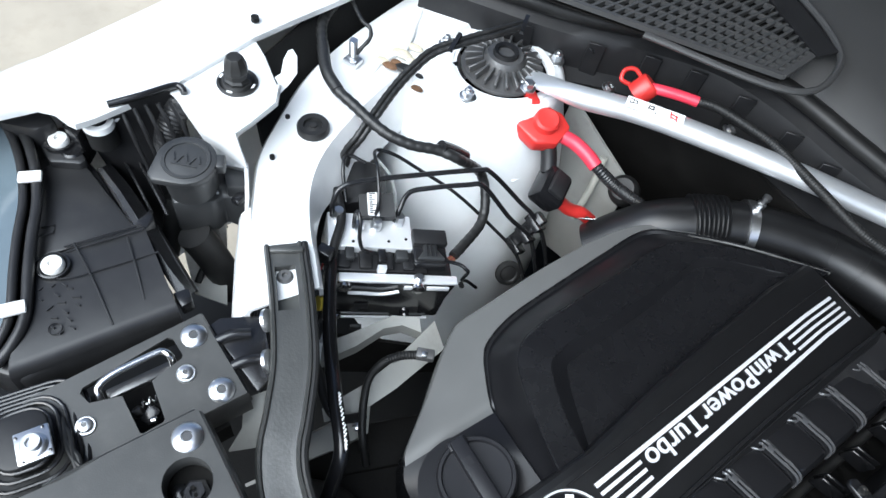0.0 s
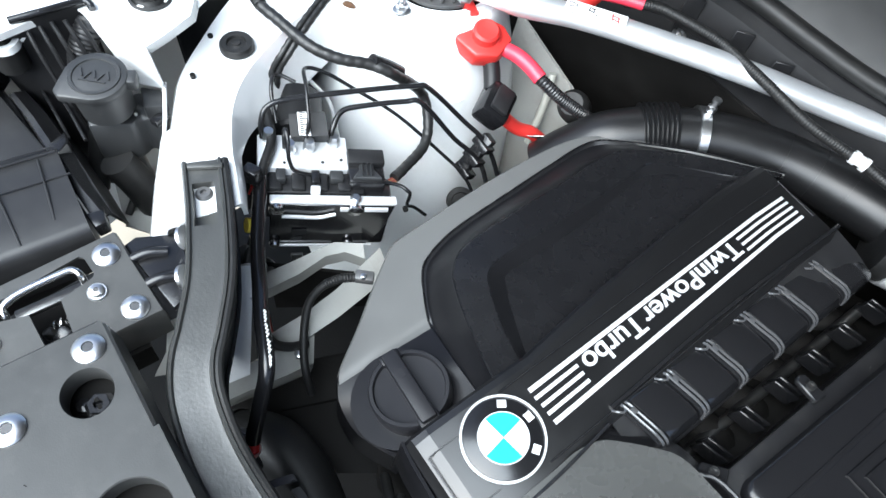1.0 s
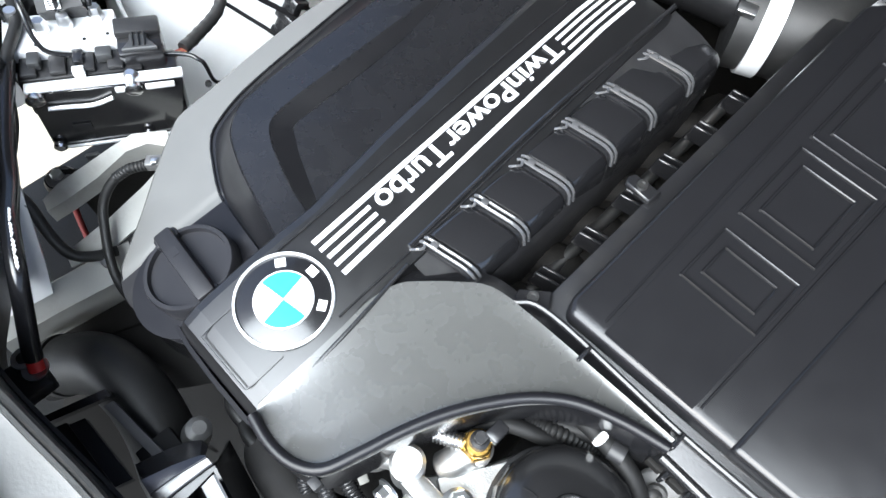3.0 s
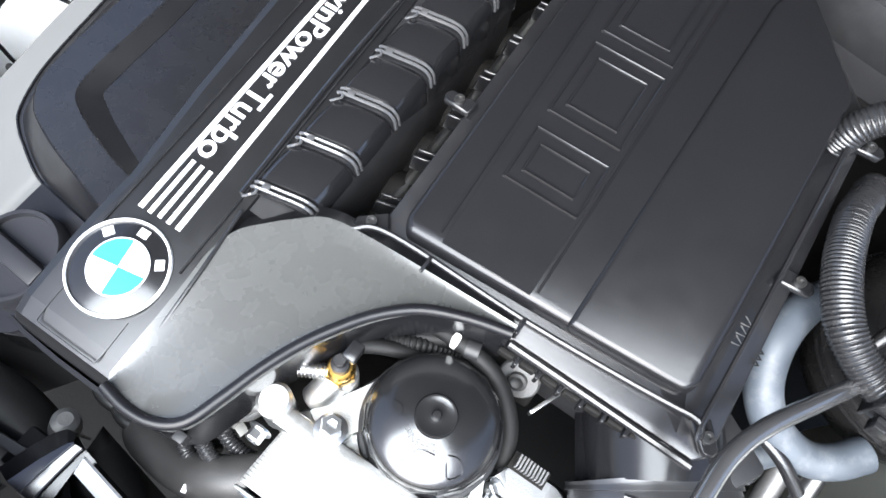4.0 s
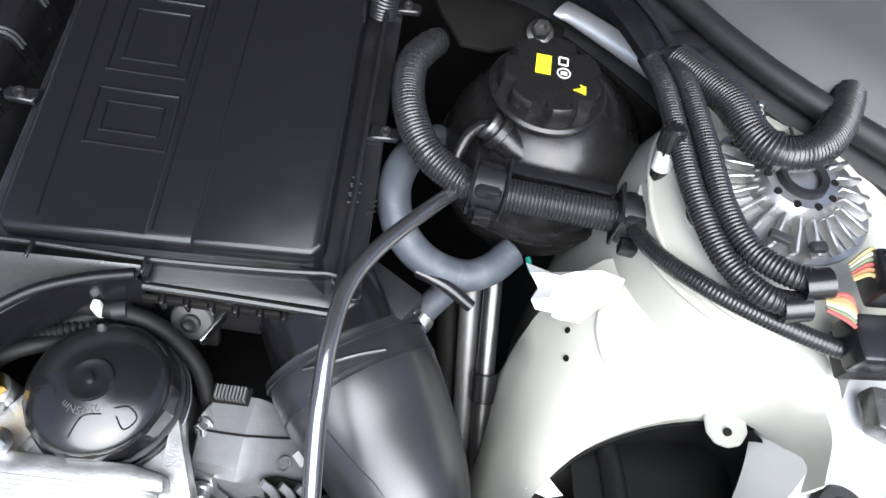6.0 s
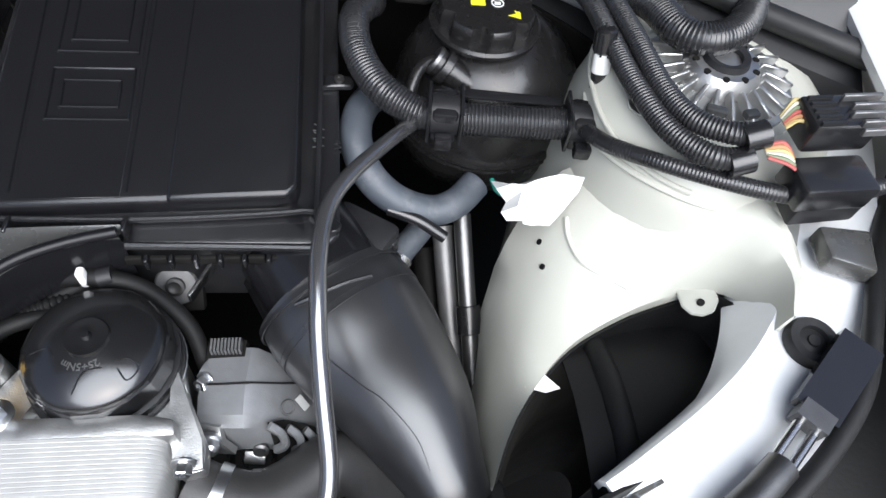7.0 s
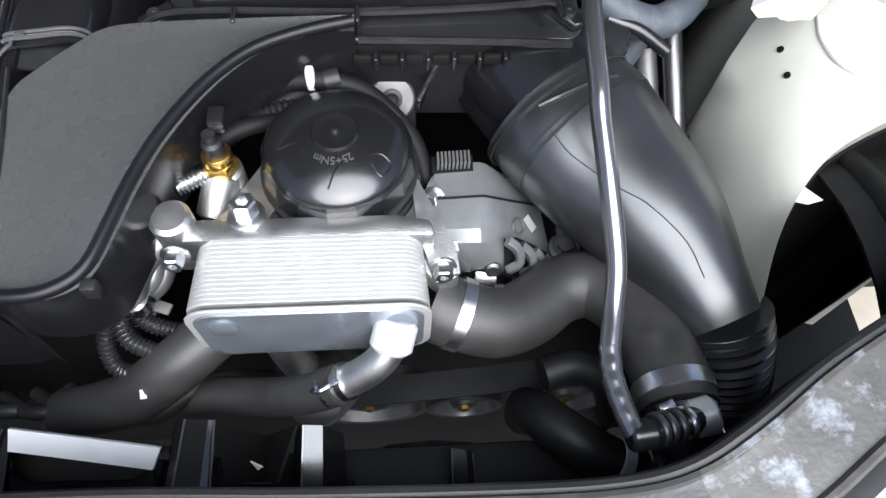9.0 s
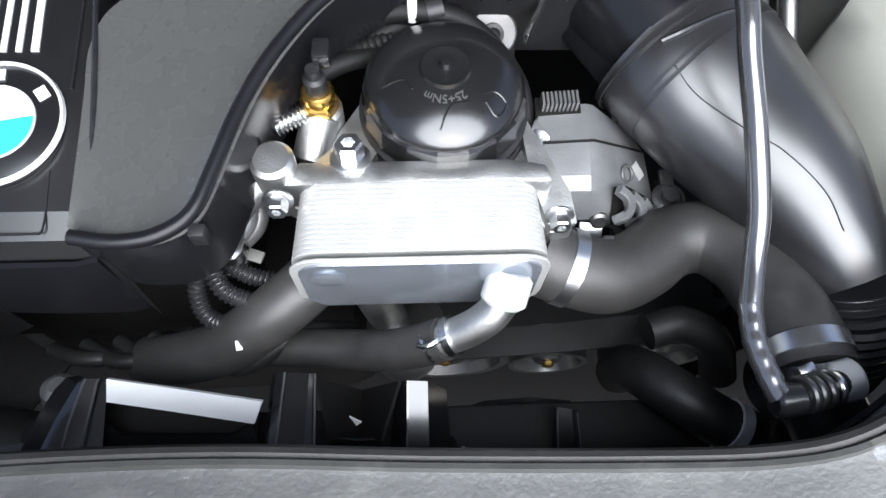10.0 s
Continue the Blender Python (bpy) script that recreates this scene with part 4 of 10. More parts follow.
part("badge_ring", lathe([(0.0203, 0.002), (0.0205, 0.0028), (0.0212, 0.0028), (0.0214, 0.002)], bmx, 48, cap=False), bright_alu, badge, "chrome rim")
for a in (146, 94, 36):
    part("badge_mark", add(bmesh.new(), box((0.0275 * math.cos(radians(a)), 0.0275 * math.sin(radians(a)), 0.0024), (0.0062, 0.0075, 0.0006), 0, rot(0, 0, a)), bmx), print_white, badge, "small white mark")
part("badge_plinth", tube([(x + lean(y), y, band_z(y) + 0.0006) for x, y in ((0.126, 0.436), (0.1255, 0.418), (0.126, 0.4055), (0.130, 0.404), (0.150, 0.404), (0.172, 0.404), (0.177, 0.4055), (0.178, 0.418), (0.178, 0.436))], 0.0006, 6, 2), band_black, cover, "thin raised outline")

# front right wing of the cover, with its arched edge
arch = [(0.2106, 0.3972), (0.2326, 0.3929), (0.2538, 0.3946), (0.2707, 0.405), (0.2804, 0.4279), (0.2892, 0.4549), (0.300, 0.482), (0.314, 0.507), (0.331, 0.530), (0.352, 0.549), (0.380, 0.562), (0.408, 0.570)]
back = [(0.2065, 0.4054), (0.2066, 0.4283), (0.2064, 0.4531), (0.2057, 0.478), (0.2043, 0.5029), (0.209, 0.5248), (0.2202, 0.539), (0.236, 0.5548), (0.2563, 0.5701), (0.290, 0.5745), (0.345, 0.577), (0.408, 0.579)]
aa, bb = smooth_path(arch, 4), smooth_path(back, 4)
wing_rows = []
for u, dz in ((0, -0.055), (0, -0.010), (0.004, -0.004), (0.02, -0.001), (0.06, 0.0012), (0.09, -0.0005), (0.12, -0.002), (0.3, -0.004), (0.55, -0.006), (0.8, -0.006), (1.0, -0.005)):
    wing_rows.append([(*(p + u * (q - p)), 0.850 + 0.075 * ((p + u * (q - p))[1] - 0.42) - 0.45 * max(0.0, 0.49 - (p + u * (q - p))[1]) ** 2 + dz) for p, q in zip(aa, bb)])
part("wing_wall", loft(wing_rows[:3], 0.0025), lid_black, cover, "black wall under the arched edge", 32)
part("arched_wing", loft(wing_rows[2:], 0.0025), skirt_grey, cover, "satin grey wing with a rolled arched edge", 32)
part("rolled_edge", tube([(p[0] + 0.05 * (q[0] - p[0]), p[1] + 0.05 * (q[1] - p[1]), w_[2] - 0.0022) for p, q, w_ in zip(aa, bb, wing_rows[4])], 0.0040, 10, 1, raw=True), corner_black, cover, "rolled black edge")
part("wing_step", loft([[(*q, 0.846 + 0.04 * (q[1] - 0.42)) for q in bb[12:]], [(q[0] - 0.008, q[1] + 0.012, 0.838 + 0.04 * (q[1] - 0.42)) for q in bb[12:]], [(q[0] - 0.012, q[1] + 0.02, 0.80) for q in bb[12:]]], 0.002), cover_black, cover)
part("front_wall", loft([[(x, y, z) for x, y in ((0.116, 0.398), (0.134, 0.3955), (0.164, 0.394), (0.204, 0.394), (0.214, 0.3965))] for z in (0.822, 0.79, 0.75)], 0.003), corner_black, cover)
part("edge_tab", box((0.270, 0.400, 0.838), (0.008, 0.007, 0.012), 0.001), matt_black, cover)

# recess for the filler cap
part("filler_well", lathe([(0.046, 0.006), (0.041, 0.004), (0.040, -0.006), (0.040, -0.03), (0.02, -0.032), (0.0, -0.032)], pose(0.078, 0.424, 0.789, 10, -6, 0), 36), corner_black, cover, "round dark well", 30)

# coil covers: six ribbed bays
coil_row = thing("coil_cover", "black ribbed plastic coil cover beside the engine cover", "coil cover")


def bay_z(y):
    return 0.852 + cz(y)


for k in range(6):
    y0 = 0.5575 + 0.0508 * k
    zb = 0.8575 + 0.035 * (y0 - 0.56)

    def bp_(x, v, z=0.0):
        """A point on a bay: across the row, along it and above it."""
        drop_ = float(np.interp(x, (0.194, 0.197, 0.201, 0.230, 0.238, 0.2425, 0.2445, 0.2455), (-0.005, -0.0015, 0.0, -0.0025, -0.0055, -0.0115, -0.022, -0.045)))
        return (x, y0 + v + 0.24 * (x - 0.197), zb + drop_ + z)

    xs_ = (0.194, 0.197, 0.201, 0.216, 0.230, 0.238, 0.2425, 0.2445, 0.2455)
    part("bay", loft([[bp_(x, v, z) for v, z in ((0.0075, -0.012), (0.0082, -0.003), (0.0095, -0.0005), (0.012, 0.0), (0.028, 0.0006), (0.043, 0.0), (0.0455, -0.0006), (0.0466, -0.004), (0.047, -0.012))] for x in xs_], 0.002), gloss_black, coil_row, "", 32)
    # paired ribs, lightened to carry the edge highlight
    for d in (0.0005, 0.0052):
        part("bay_rib", tube([bp_(x, d, 0.0006) for x in xs_[1:-1]], 0.0015, 8, 3), rim_glint, coil_row, "raised rib with its highlight put into the colour")
    part("rib_channel", loft([[bp_(x, v, -0.002) for v in (-0.003, 0.0080)] for x in xs_], 0.002), satin_black, coil_row)
    part("rib_knot", box(bp_(0.2065, 0.003, 0.001), (0.0065, 0.0058, 0.003), 0.0012, rot(0, 0, 14)), rim_glint, coil_row)
    part("valley_loop", tube([bp_(0.196, -0.0085, 0.0), bp_(0.2005, -0.0070, 0.0006), bp_(0.203, -0.0035, 0.0006), bp_(0.201, 0.0, 0.0006)], 0.0012, 8, 4), rim_glint, coil_row)
part("rail_edge", tube([(0.194, 0.55, bay_z(0.55) - 0.001), (0.186, 0.70, bay_z(0.70) - 0.001), (0.186, 0.866, bay_z(0.866) - 0.001)], 0.0022, 8), gloss_black, coil_row)
part("coil_base", loft([[(x + 0.5 * lean(y), y, z + cz(y)) for y in (0.545, 0.65, 0.75, 0.866)] for x, z in ((0.187, 0.847), (0.215, 0.8425), (0.234, 0.836), (0.241, 0.826), (0.244, 0.79), (0.244, 0.74))], 0.002), matt_black, coil_row)
part("front_end", loft([[(0.1930, 0.552, 0.848), (0.2210, 0.565, 0.846), (0.2440, 0.580, 0.840), (0.2530, 0.588, 0.828)], [(0.1920, 0.545, 0.838), (0.2210, 0.556, 0.836), (0.2480, 0.572, 0.830), (0.2560, 0.582, 0.818)], [(0.1920, 0.542, 0.80), (0.2210, 0.552, 0.80), (0.2520, 0.568, 0.80), (0.2600, 0.580, 0.80)]], 0.002), gloss_black, coil_row)

# filler cap
fc = thing("oil_filler_cap", "black ribbed oil filler cap with a raised grip", "oil cap", at=(0.079, 0.430, 0.79))
fm = pose(0.0795, 0.431, 0.805, 10, -8, -4)
part("cap_skirt", lathe([(0.030, -0.03), (0.0355, -0.026), (0.037, -0.006), (0.037, 0.008), (0.0355, 0.011), (0.0325, 0.011), (0.0315, 0.007), (0.0, 0.0055)], fm, 44), filler_black, fc)
gb = box((0, 0, 0.0115), (0.074, 0.015, 0.015), 0.0025)
part("grip", add(bmesh.new(), gb, fm), filler_black, fc, "raised finger grip")
for s in (-1, 1):
    part("grip_web", add(bmesh.new(), box((0.034 * s, 0.0, 0.007), (0.010, 0.020, 0.012), 0.002), fm), filler_black, fc)
part("cap_print", add(bmesh.new(), box((-0.012, 0, 0.0191), (0.008, 0.006, 0.0004)), fm), filler_black, fc, "faint moulded sign")

# ---- air filter box ----


def lid_z(x, y):
    return 0.195 * (y - 0.594)


airbox = thing("air_filter_box", "black plastic air filter box with a raised lid", "air box", at=(0.42, 0.75, 0.8))
lid = [(0.306, 0.594), (0.525, 0.603), (0.531, 0.611), (0.529, 0.856), (0.522, 0.868), (0.462, 0.930), (0.450, 0.938), (0.315, 0.940), (0.304, 0.930), (0.300, 0.604)]
part("lid", prism(lid, 0.826, 0.857, 0.006, 3, lid_z), lid_black, airbox, "satin black lid with raised panels")
part("lid_panel", prism([(0.332, 0.600), (0.404, 0.602), (0.409, 0.930), (0.325, 0.930)], 0.852, 0.8576, 0.0003, 1, lid_z), lid_black, airbox, "long raised panel")
part("lid_panel", prism([(0.4355, 0.5985), (0.5235, 0.6025), (0.5305, 0.611), (0.5285, 0.856), (0.522, 0.868), (0.462, 0.930), (0.452, 0.936), (0.4420, 0.900)], 0.840, 0.8598, 0.0045, 3, lid_z), lid_black, airbox, "raised side panel")
for xa, xb in ((0.3275, 0.3225), (0.4075, 0.4115)):
    part("panel_line", tube([(xa, 0.606, 0.8576 + lid_z(0, 0.606)), ((xa + xb) / 2, 0.76, 0.8576 + lid_z(0, 0.76)), (xb, 0.925, 0.8576 + lid_z(0, 0.925))], 0.0009, 6, 4), lid_black, airbox)
base = [(0.292, 0.580), (0.310, 0.581), (0.41, 0.578), (0.548, 0.576), (0.556, 0.584), (0.553, 0.87), (0.47, 0.955), (0.31, 0.96), (0.294, 0.95)]
part("box_base", prism(base, 0.760, 0.842, 0.004, 2, lambda x, y: 0.12 * (y - 0.594)), matt_black, airbox, "matt black lower half")
part("flange", prism([(0.286, 0.576), (0.41, 0.573), (0.552, 0.571), (0.561, 0.580), (0.558, 0.872), (0.474, 0.960), (0.288, 0.960)], 0.838, 0.8445, 0.002, 2, lambda x, y: 0.14 * (y - 0.594)), satin_black, airbox, "clamping flange")
part("front_bead", tube([(0.41, 0.569, 0.845), (0.48, 0.568, 0.844), (0.552, 0.567, 0.842)], 0.003, 8), satin_black, airbox)
part("front_bead", tube([(0.272, 0.574, 0.852), (0.30, 0.586, 0.854), (0.42, 0.587, 0.852), (0.535, 0.594, 0.853), (0.544, 0.604, 0.855), (0.545, 0.86, 0.895)], 0.0024, 8), satin_black, airbox)
for k in range(8):
    x = 0.412 + 0.0175 * k
    # small black block drawn as the shade inside each slot
    part("vent_slot", box((x, 0.567, 0.829), (0.012, 0.004, 0.008), 0.001), soot_and_shade, airbox, "dark block for the shade in a slot under the flange")
    part("slot_web", box((x + 0.0088, 0.566, 0.828), (0.003, 0.007, 0.011), 0.0006, seg=1), satin_black, airbox)
for x, y, a in ((0.280, 0.588, 40), (0.278, 0.707, 0), (0.552, 0.588, 130), (0.560, 0.720, 180), (0.562, 0.850, 180)):
    z = 0.846 + 0.14 * (y - 0.594)
    e = part("ear", prism([(-0.010, -0.006), (0.012, -0.007), (0.014, 0.007), (-0.010, 0.006), (-0.013, 0)], 0, 0.006, 0.0012, 1), satin_black, airbox, "screw ear")
    e.matrix_parent_inverse = Matrix()
    e.matrix_local = Matrix.Translation(-airbox.location) @ pose(x, y, z - 0.002, 0, 0, a)
    part("ear_screw", lathe([(0.0042, 0.0), (0.0042, 0.003), (0.0022, 0.003), (0.002, 0.0015)], pose(x, y, z + 0.004), 14), dark_steel, airbox)
for x, y in ((0.332, 0.580), (0.410, 0.580)):
    part("clip_rib", box((x, y, 0.852), (0.003, 0.014, 0.012), 0.001, seg=1), satin_black, airbox)
for k in range(3):
    part("raised_mark", tube([(0.556, 0.655 + 0.005 * k, 0.8545), (0.562, 0.6525 + 0.005 * k, 0.8535), (0.556, 0.650 + 0.005 * k, 0.8545)], 0.0007, 6, 2), satin_black, airbox)
# three raised blocks in outline


def outline_block(x0, x1, y0, y1):
    z = 0.8585
    pts = [(x0, y0), ((x0 + x1) / 2, y0), (x1, y0), (x1, (y0 + y1) / 2), (x1, y1), ((x0 + x1) / 2, y1), (x0, y1), (x0, (y0 + y1) / 2), (x0, y0 - 0.001)]
    return tube([(x, y, z + lid_z(x, y)) for x, y in pts], 0.0011, 6, 1)


for y0, y1 in ((0.666, 0.712), (0.728, 0.796), (0.808, 0.890)):
    rb0 = part("raised_block", outline_block(0.342, 0.402, y0, y1), lid_black, airbox, "raised outline block")
    part("raised_block", outline_block(0.351, 0.393, y0 + 0.011, y1 - 0.011), lid_black, airbox, "raised outline block")
part("box_rear_neck", tube([(0.40, 0.93, 0.865), (0.37, 0.975, 0.87), (0.31, 0.99, 0.875)], 0.045, 20), satin_black, airbox)

# gap between coil covers and air box
im = thing("intake_manifold", "black plastic intake runners under the covers", "intake manifold", "", (0.26, 0.75, 0.7))
for k in range(6):
    y = 0.60 + 0.053 * k
    part("runner", tube([(0.235, y, 0.750), (0.258, y + 0.01, 0.762), (0.29, y + 0.02, 0.74), (0.33, y + 0.02, 0.70)], 0.020, 12, 5), soot_and_shade, im)
    part("runner_rib", box((0.272, y + 0.026, 0.800), (0.028, 0.003, 0.020), 0.0008, rot(0, 10, 20), 1), satin_black, im)
    part("runner_rib", box((0.272, y + 0.034, 0.800), (0.028, 0.003, 0.020), 0.0008, rot(0, 10, 20), 1), satin_black, im)
part("fuel_rail", cyl((0.262, 0.58, 0.770), (0.262, 0.90, 0.790), 0.006), dark_steel, im, "thin steel fuel rail")
part("plenum", box((0.29, 0.76, 0.70), (0.12, 0.38, 0.14), 0.03), soot_and_shade, im)

# block in near black: the shade under the covers is its colour
eng = thing("engine_block", "engine block darkened to the shade under its covers", "engine block", "", (0.15, 0.65, 0.4))
part("cylinder_head", box((0.12, 0.68, 0.66), (0.24, 0.50, 0.19), 0.02), soot_and_shade, eng)
part("crankcase", box((0.18, 0.66, 0.45), (0.30, 0.46, 0.26), 0.03), soot_and_shade, eng)
for y0 in (0.6575, 0.6655, 0.6735):
    part("moulded_mark", tube([(0.539, y0, 0.855 + 0.14 * (y0 - 0.669)), (0.548, y0 + 0.001, 0.8552 + 0.14 * (y0 - 0.669)), (0.540, y0 + 0.0065, 0.856 + 0.14 * (y0 - 0.669))], 0.0006, 6, 1, raw=True), skirt_pale, airbox, "raised zigzag moulding")

# ---- front of the engine ----


def screw(c, r=0.0075, h=0.006, m=None, mat_=None, parent=None, hexa=True, label="zinc plated flange bolt", group="bolts"):
    """A flange bolt with a hexagon or round head, standing on c."""
    mat_ = mat_ or zinc
    t = Matrix.Translation(c) @ (m or Matrix.Identity(4))
    s = parent or thing("flange_bolt", label, "bolt", group, at=c)
    n1 = "bolt_flange" if parent else "flange"
    part(n1, lathe([(r * 1.0, 0), (r * 1.02, 0.0015), (r * 0.8, 0.0028)], t, 20), mat_, s)
    part("bolt_head" if parent else "head", lathe([(r * 0.72, 0.002), (r * 0.72, h * 0.9), (r * 0.62, h), (r * 0.34, h), (r * 0.32, h * 0.6)], t, 6 if hexa else 18), mat_, s, angle=20 if hexa else 38)
    return s


ofh = thing("oil_filter_housing", "cast aluminium oil filter housing with a black screw cap", "oil filter", at=(0.396, 0.498, 0.70))
cx, cy = 0.395, 0.5015
capo = part("filter_cap", lathe([(0.0, 0.8470), (0.0027, 0.8467), (0.0037, 0.8430), (0.0102, 0.8422), (0.0123, 0.8432), (0.0139, 0.8432), (0.0150, 0.8412), (0.0214, 0.8398), (0.0278, 0.8380), (0.0342, 0.8356), (0.0407, 0.8324), (0.0444, 0.8296), (0.0462, 0.8272), (0.0467, 0.8250)], pose(cx, cy, -0.005), 56), filter_black, ofh, "black plastic screw cap")
part("cap_skirt", lathe([(0.0467, 0.8262), (0.0484, 0.8240), (0.0501, 0.8080), (0.0492, 0.8050), (0.0449, 0.804)], pose(cx, cy, -0.005, 0, 0, 9), 17), filter_black, ofh, "faceted grip rim", 5)
part("cap_collar", lathe([(0.0494, 0.8055), (0.0519, 0.8045), (0.0519, 0.7990), (0.0492, 0.797)], pose(cx, cy, -0.005), 48), matt_black, ofh)
part("cap_collar", lathe([(0.0508, 0.7975), (0.0530, 0.7965), (0.0530, 0.792), (0.0492, 0.790)], pose(cx, cy, -0.005), 48), matt_black, ofh)


def dome_z(r):
    return float(np.interp(r, (0.0150, 0.0214, 0.0278, 0.0342, 0.0407, 0.0444), (0.8362, 0.8348, 0.8330, 0.8306, 0.8274, 0.8246)))


def dome_line(pts):
    return tube([(cx + x, cy + y, dome_z(math.hypot(x, y)) + 0.0001) for x, y in smooth_path(pts, 4)], 0.0006, 6, 1, raw=True)


for pts in ([(-0.036, -0.008), (-0.024, -0.006), (-0.019, -0.013)], [(-0.004, -0.037), (0.002, -0.024), (0.013, -0.021)], [(0.020, -0.016), (0.028, -0.014), (0.034, -0.02), (0.028, -0.028), (0.022, -0.021)]):
    part("mould_line", dome_line(pts), filter_black, capo)
tx = lettering("25+5Nm", 0.0068, 0.0002, Matrix.Identity(4))
for v in tx.verts:
    a = v.co.x / 0.0205
    r = 0.0205 + v.co.y
    v.co = Vector((cx - 0.001 - r * math.sin(a), cy - r * math.cos(a), dome_z(r) + 0.0003 + v.co.z))
part("lettering", tx, plate_grey, capo, "small raised lettering")
part("filter_body", lathe([(0.0515, 0.7865), (0.0535, 0.785), (0.0505, 0.782), (0.0475, 0.779), (0.0465, 0.70), (0.042, 0.66)], pose(cx, cy, 0), 40), cast_alu, ofh)
part("mounting_web", prism([(0.298, 0.444), (0.312, 0.462), (0.336, 0.500), (0.352, 0.535), (0.372, 0.548), (0.424, 0.546), (0.438, 0.525), (0.452, 0.478), (0.470, 0.440), (0.470, 0.424), (0.455, 0.420), (0.44, 0.438), (0.31, 0.438)], 0.768, 0.786, 0.003), cast_alu, ofh, "machined web")
part("web_arm", loft([[(0.437, 0.512, 0.798), (0.452, 0.478, 0.797), (0.468, 0.442, 0.795), (0.470, 0.424, 0.792)], [(0.442, 0.487, 0.797), (0.444, 0.462, 0.797), (0.448, 0.440, 0.796), (0.454, 0.420, 0.792)]], 0.012), cast_alu, ofh, "triangular arm")
part("web_arm", loft([[(0.352, 0.520, 0.798), (0.338, 0.496, 0.798), (0.318, 0.462, 0.800)], [(0.360, 0.480, 0.798), (0.352, 0.466, 0.799), (0.346, 0.446, 0.800)]], 0.014), cast_alu, ofh, "triangular arm")
part("housing_bridge", prism([(0.300, 0.440), (0.455, 0.440), (0.452, 0.452), (0.43, 0.456), (0.34, 0.456), (0.31, 0.456)], 0.786, 0.8135, 0.003), cast_alu, ofh)
part("port_boss", cyl((0.298, 0.452, 0.775), (0.298, 0.452, 0.824), 0.0125, 22, 0.0025), cast_alu, ofh, "round port boss")
part("port_boss", cyl((0.314, 0.470, 0.790), (0.322, 0.492, 0.808), 0.0115, 20, 0.002), cast_alu, ofh)
part("port_boss", cyl((0.322, 0.494, 0.770), (0.322, 0.494, 0.812), 0.0125, 20, 0.002), cast_alu, ofh)
part("side_arm", tube([(0.290, 0.452, 0.80), (0.278, 0.445, 0.792), (0.268, 0.435, 0.782), (0.262, 0.425, 0.768)], 0.009, 12), cast_alu, ofh)
part("side_plug", cyl((0.262, 0.427, 0.755), (0.262, 0.425, 0.772), 0.0105, 20, 0.002), steel, ofh, "steel plug")
part("thread", tube([(0.296, 0.480, 0.812), (0.308, 0.486, 0.813), (0.316, 0.490, 0.812)], 0.0065, 12, 8, ripple=(0.0026, 0.0014)), steel, ofh)
bn = thing("brass_union", "brass hexagon union with a black sensor plug", "pipe union", at=(0.322, 0.494, 0.812))
part("hexagon", lathe([(0.0105, 0.810), (0.0115, 0.812), (0.0115, 0.819), (0.0105, 0.821)], pose(0.322, 0.494, 0), 6), brass, bn, angle=20)
part("collar", lathe([(0.0095, 0.820), (0.0095, 0.826), (0.008, 0.828)], pose(0.322, 0.494, 0), 24), brass, bn)
part("sensor_plug", lathe([(0.0065, 0.827), (0.0065, 0.838), (0.0045, 0.840), (0.004, 0.846)], pose(0.322, 0.494, 0), 16), matt_black, bn, "black sensor plug")
part("plug_head", box((0.327, 0.503, 0.848), (0.010, 0.014, 0.010), 0.002), satin_black, bn)
screw((0.340, 0.458, 0.812), 0.0115, 0.014, rot(-8, 0, 0))
screw((0.301, 0.433, 0.812), 0.0085, 0.010, rot(80, 0, 0))
screw((0.459, 0.427, 0.797), 0.0085, 0.010, rot(80, 0, 0))

oc = thing("oil_cooler", "stacked plate aluminium oil cooler on the filter housing", "oil cooler", at=(0.378, 0.42, 0.74))


def rounded(w, h, r, n=5):
    out = []
    for sx, sz, a0 in ((1, 1, 0), (-1, 1, 90), (-1, -1, 180), (1, -1, 270)):
        for k in range(n):
            a = radians(a0 + 90 * k / (n - 1))
            out.append((sx * (w / 2 - r) + r * math.cos(a), sz * (h / 2 - r) + r * math.sin(a)))
    return out


for k in range(14):
    y = 0.4400 - 0.0030 * k
    w, h = 0.1370 + 0.0004 * k, 0.0700
    b = prism(rounded(w, h, 0.016), -0.00150, 0.00150, 0.0004, 1)
    bmesh.ops.transform(b, matrix=pose(0.3785, y, 0.7785, 90, 0, 0), verts=b.verts)
    part("plate", b, plate_alu, oc, angle=25)
# darker inner block; its colour stands for shade in the plate gaps
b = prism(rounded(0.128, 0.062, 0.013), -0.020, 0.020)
part("core", add(bmesh.new(), b, pose(0.3785, 0.4205, 0.7785, 90, 0, 0)), grey_cast, oc, "darker core, coloured as the shade between the plates")
b = prism(rounded(0.1445, 0.0720, 0.017), -0.001, 0.001, 0.0006, 1)
part("end_plate", add(bmesh.new(), b, pose(0.3785, 0.3955, 0.7775, 90, 0, 0)), plate_alu, oc, "bright end plate")
b = prism(rounded(0.135, 0.0645, 0.014), -0.0008, 0.0008, 0.0005, 1)
part("end_panel", add(bmesh.new(), b, pose(0.3785, 0.3940, 0.7775, 90, 0, 0)), panel_steel, oc, "smooth reflective panel")
part("blank_port", lathe([(0.009, 0.0), (0.010, 0.0015), (0.0085, 0.0022), (0.0, 0.0022)], pose(0.327, 0.3935, 0.792, 90, 0, 0), 22), panel_steel, oc, "dimpled blank port")
part("outlet", cyl((0.4300, 0.396, 0.788), (0.4245, 0.380, 0.776), 0.0135, 24, 0.003), bright_alu, oc, "short outlet spigot")
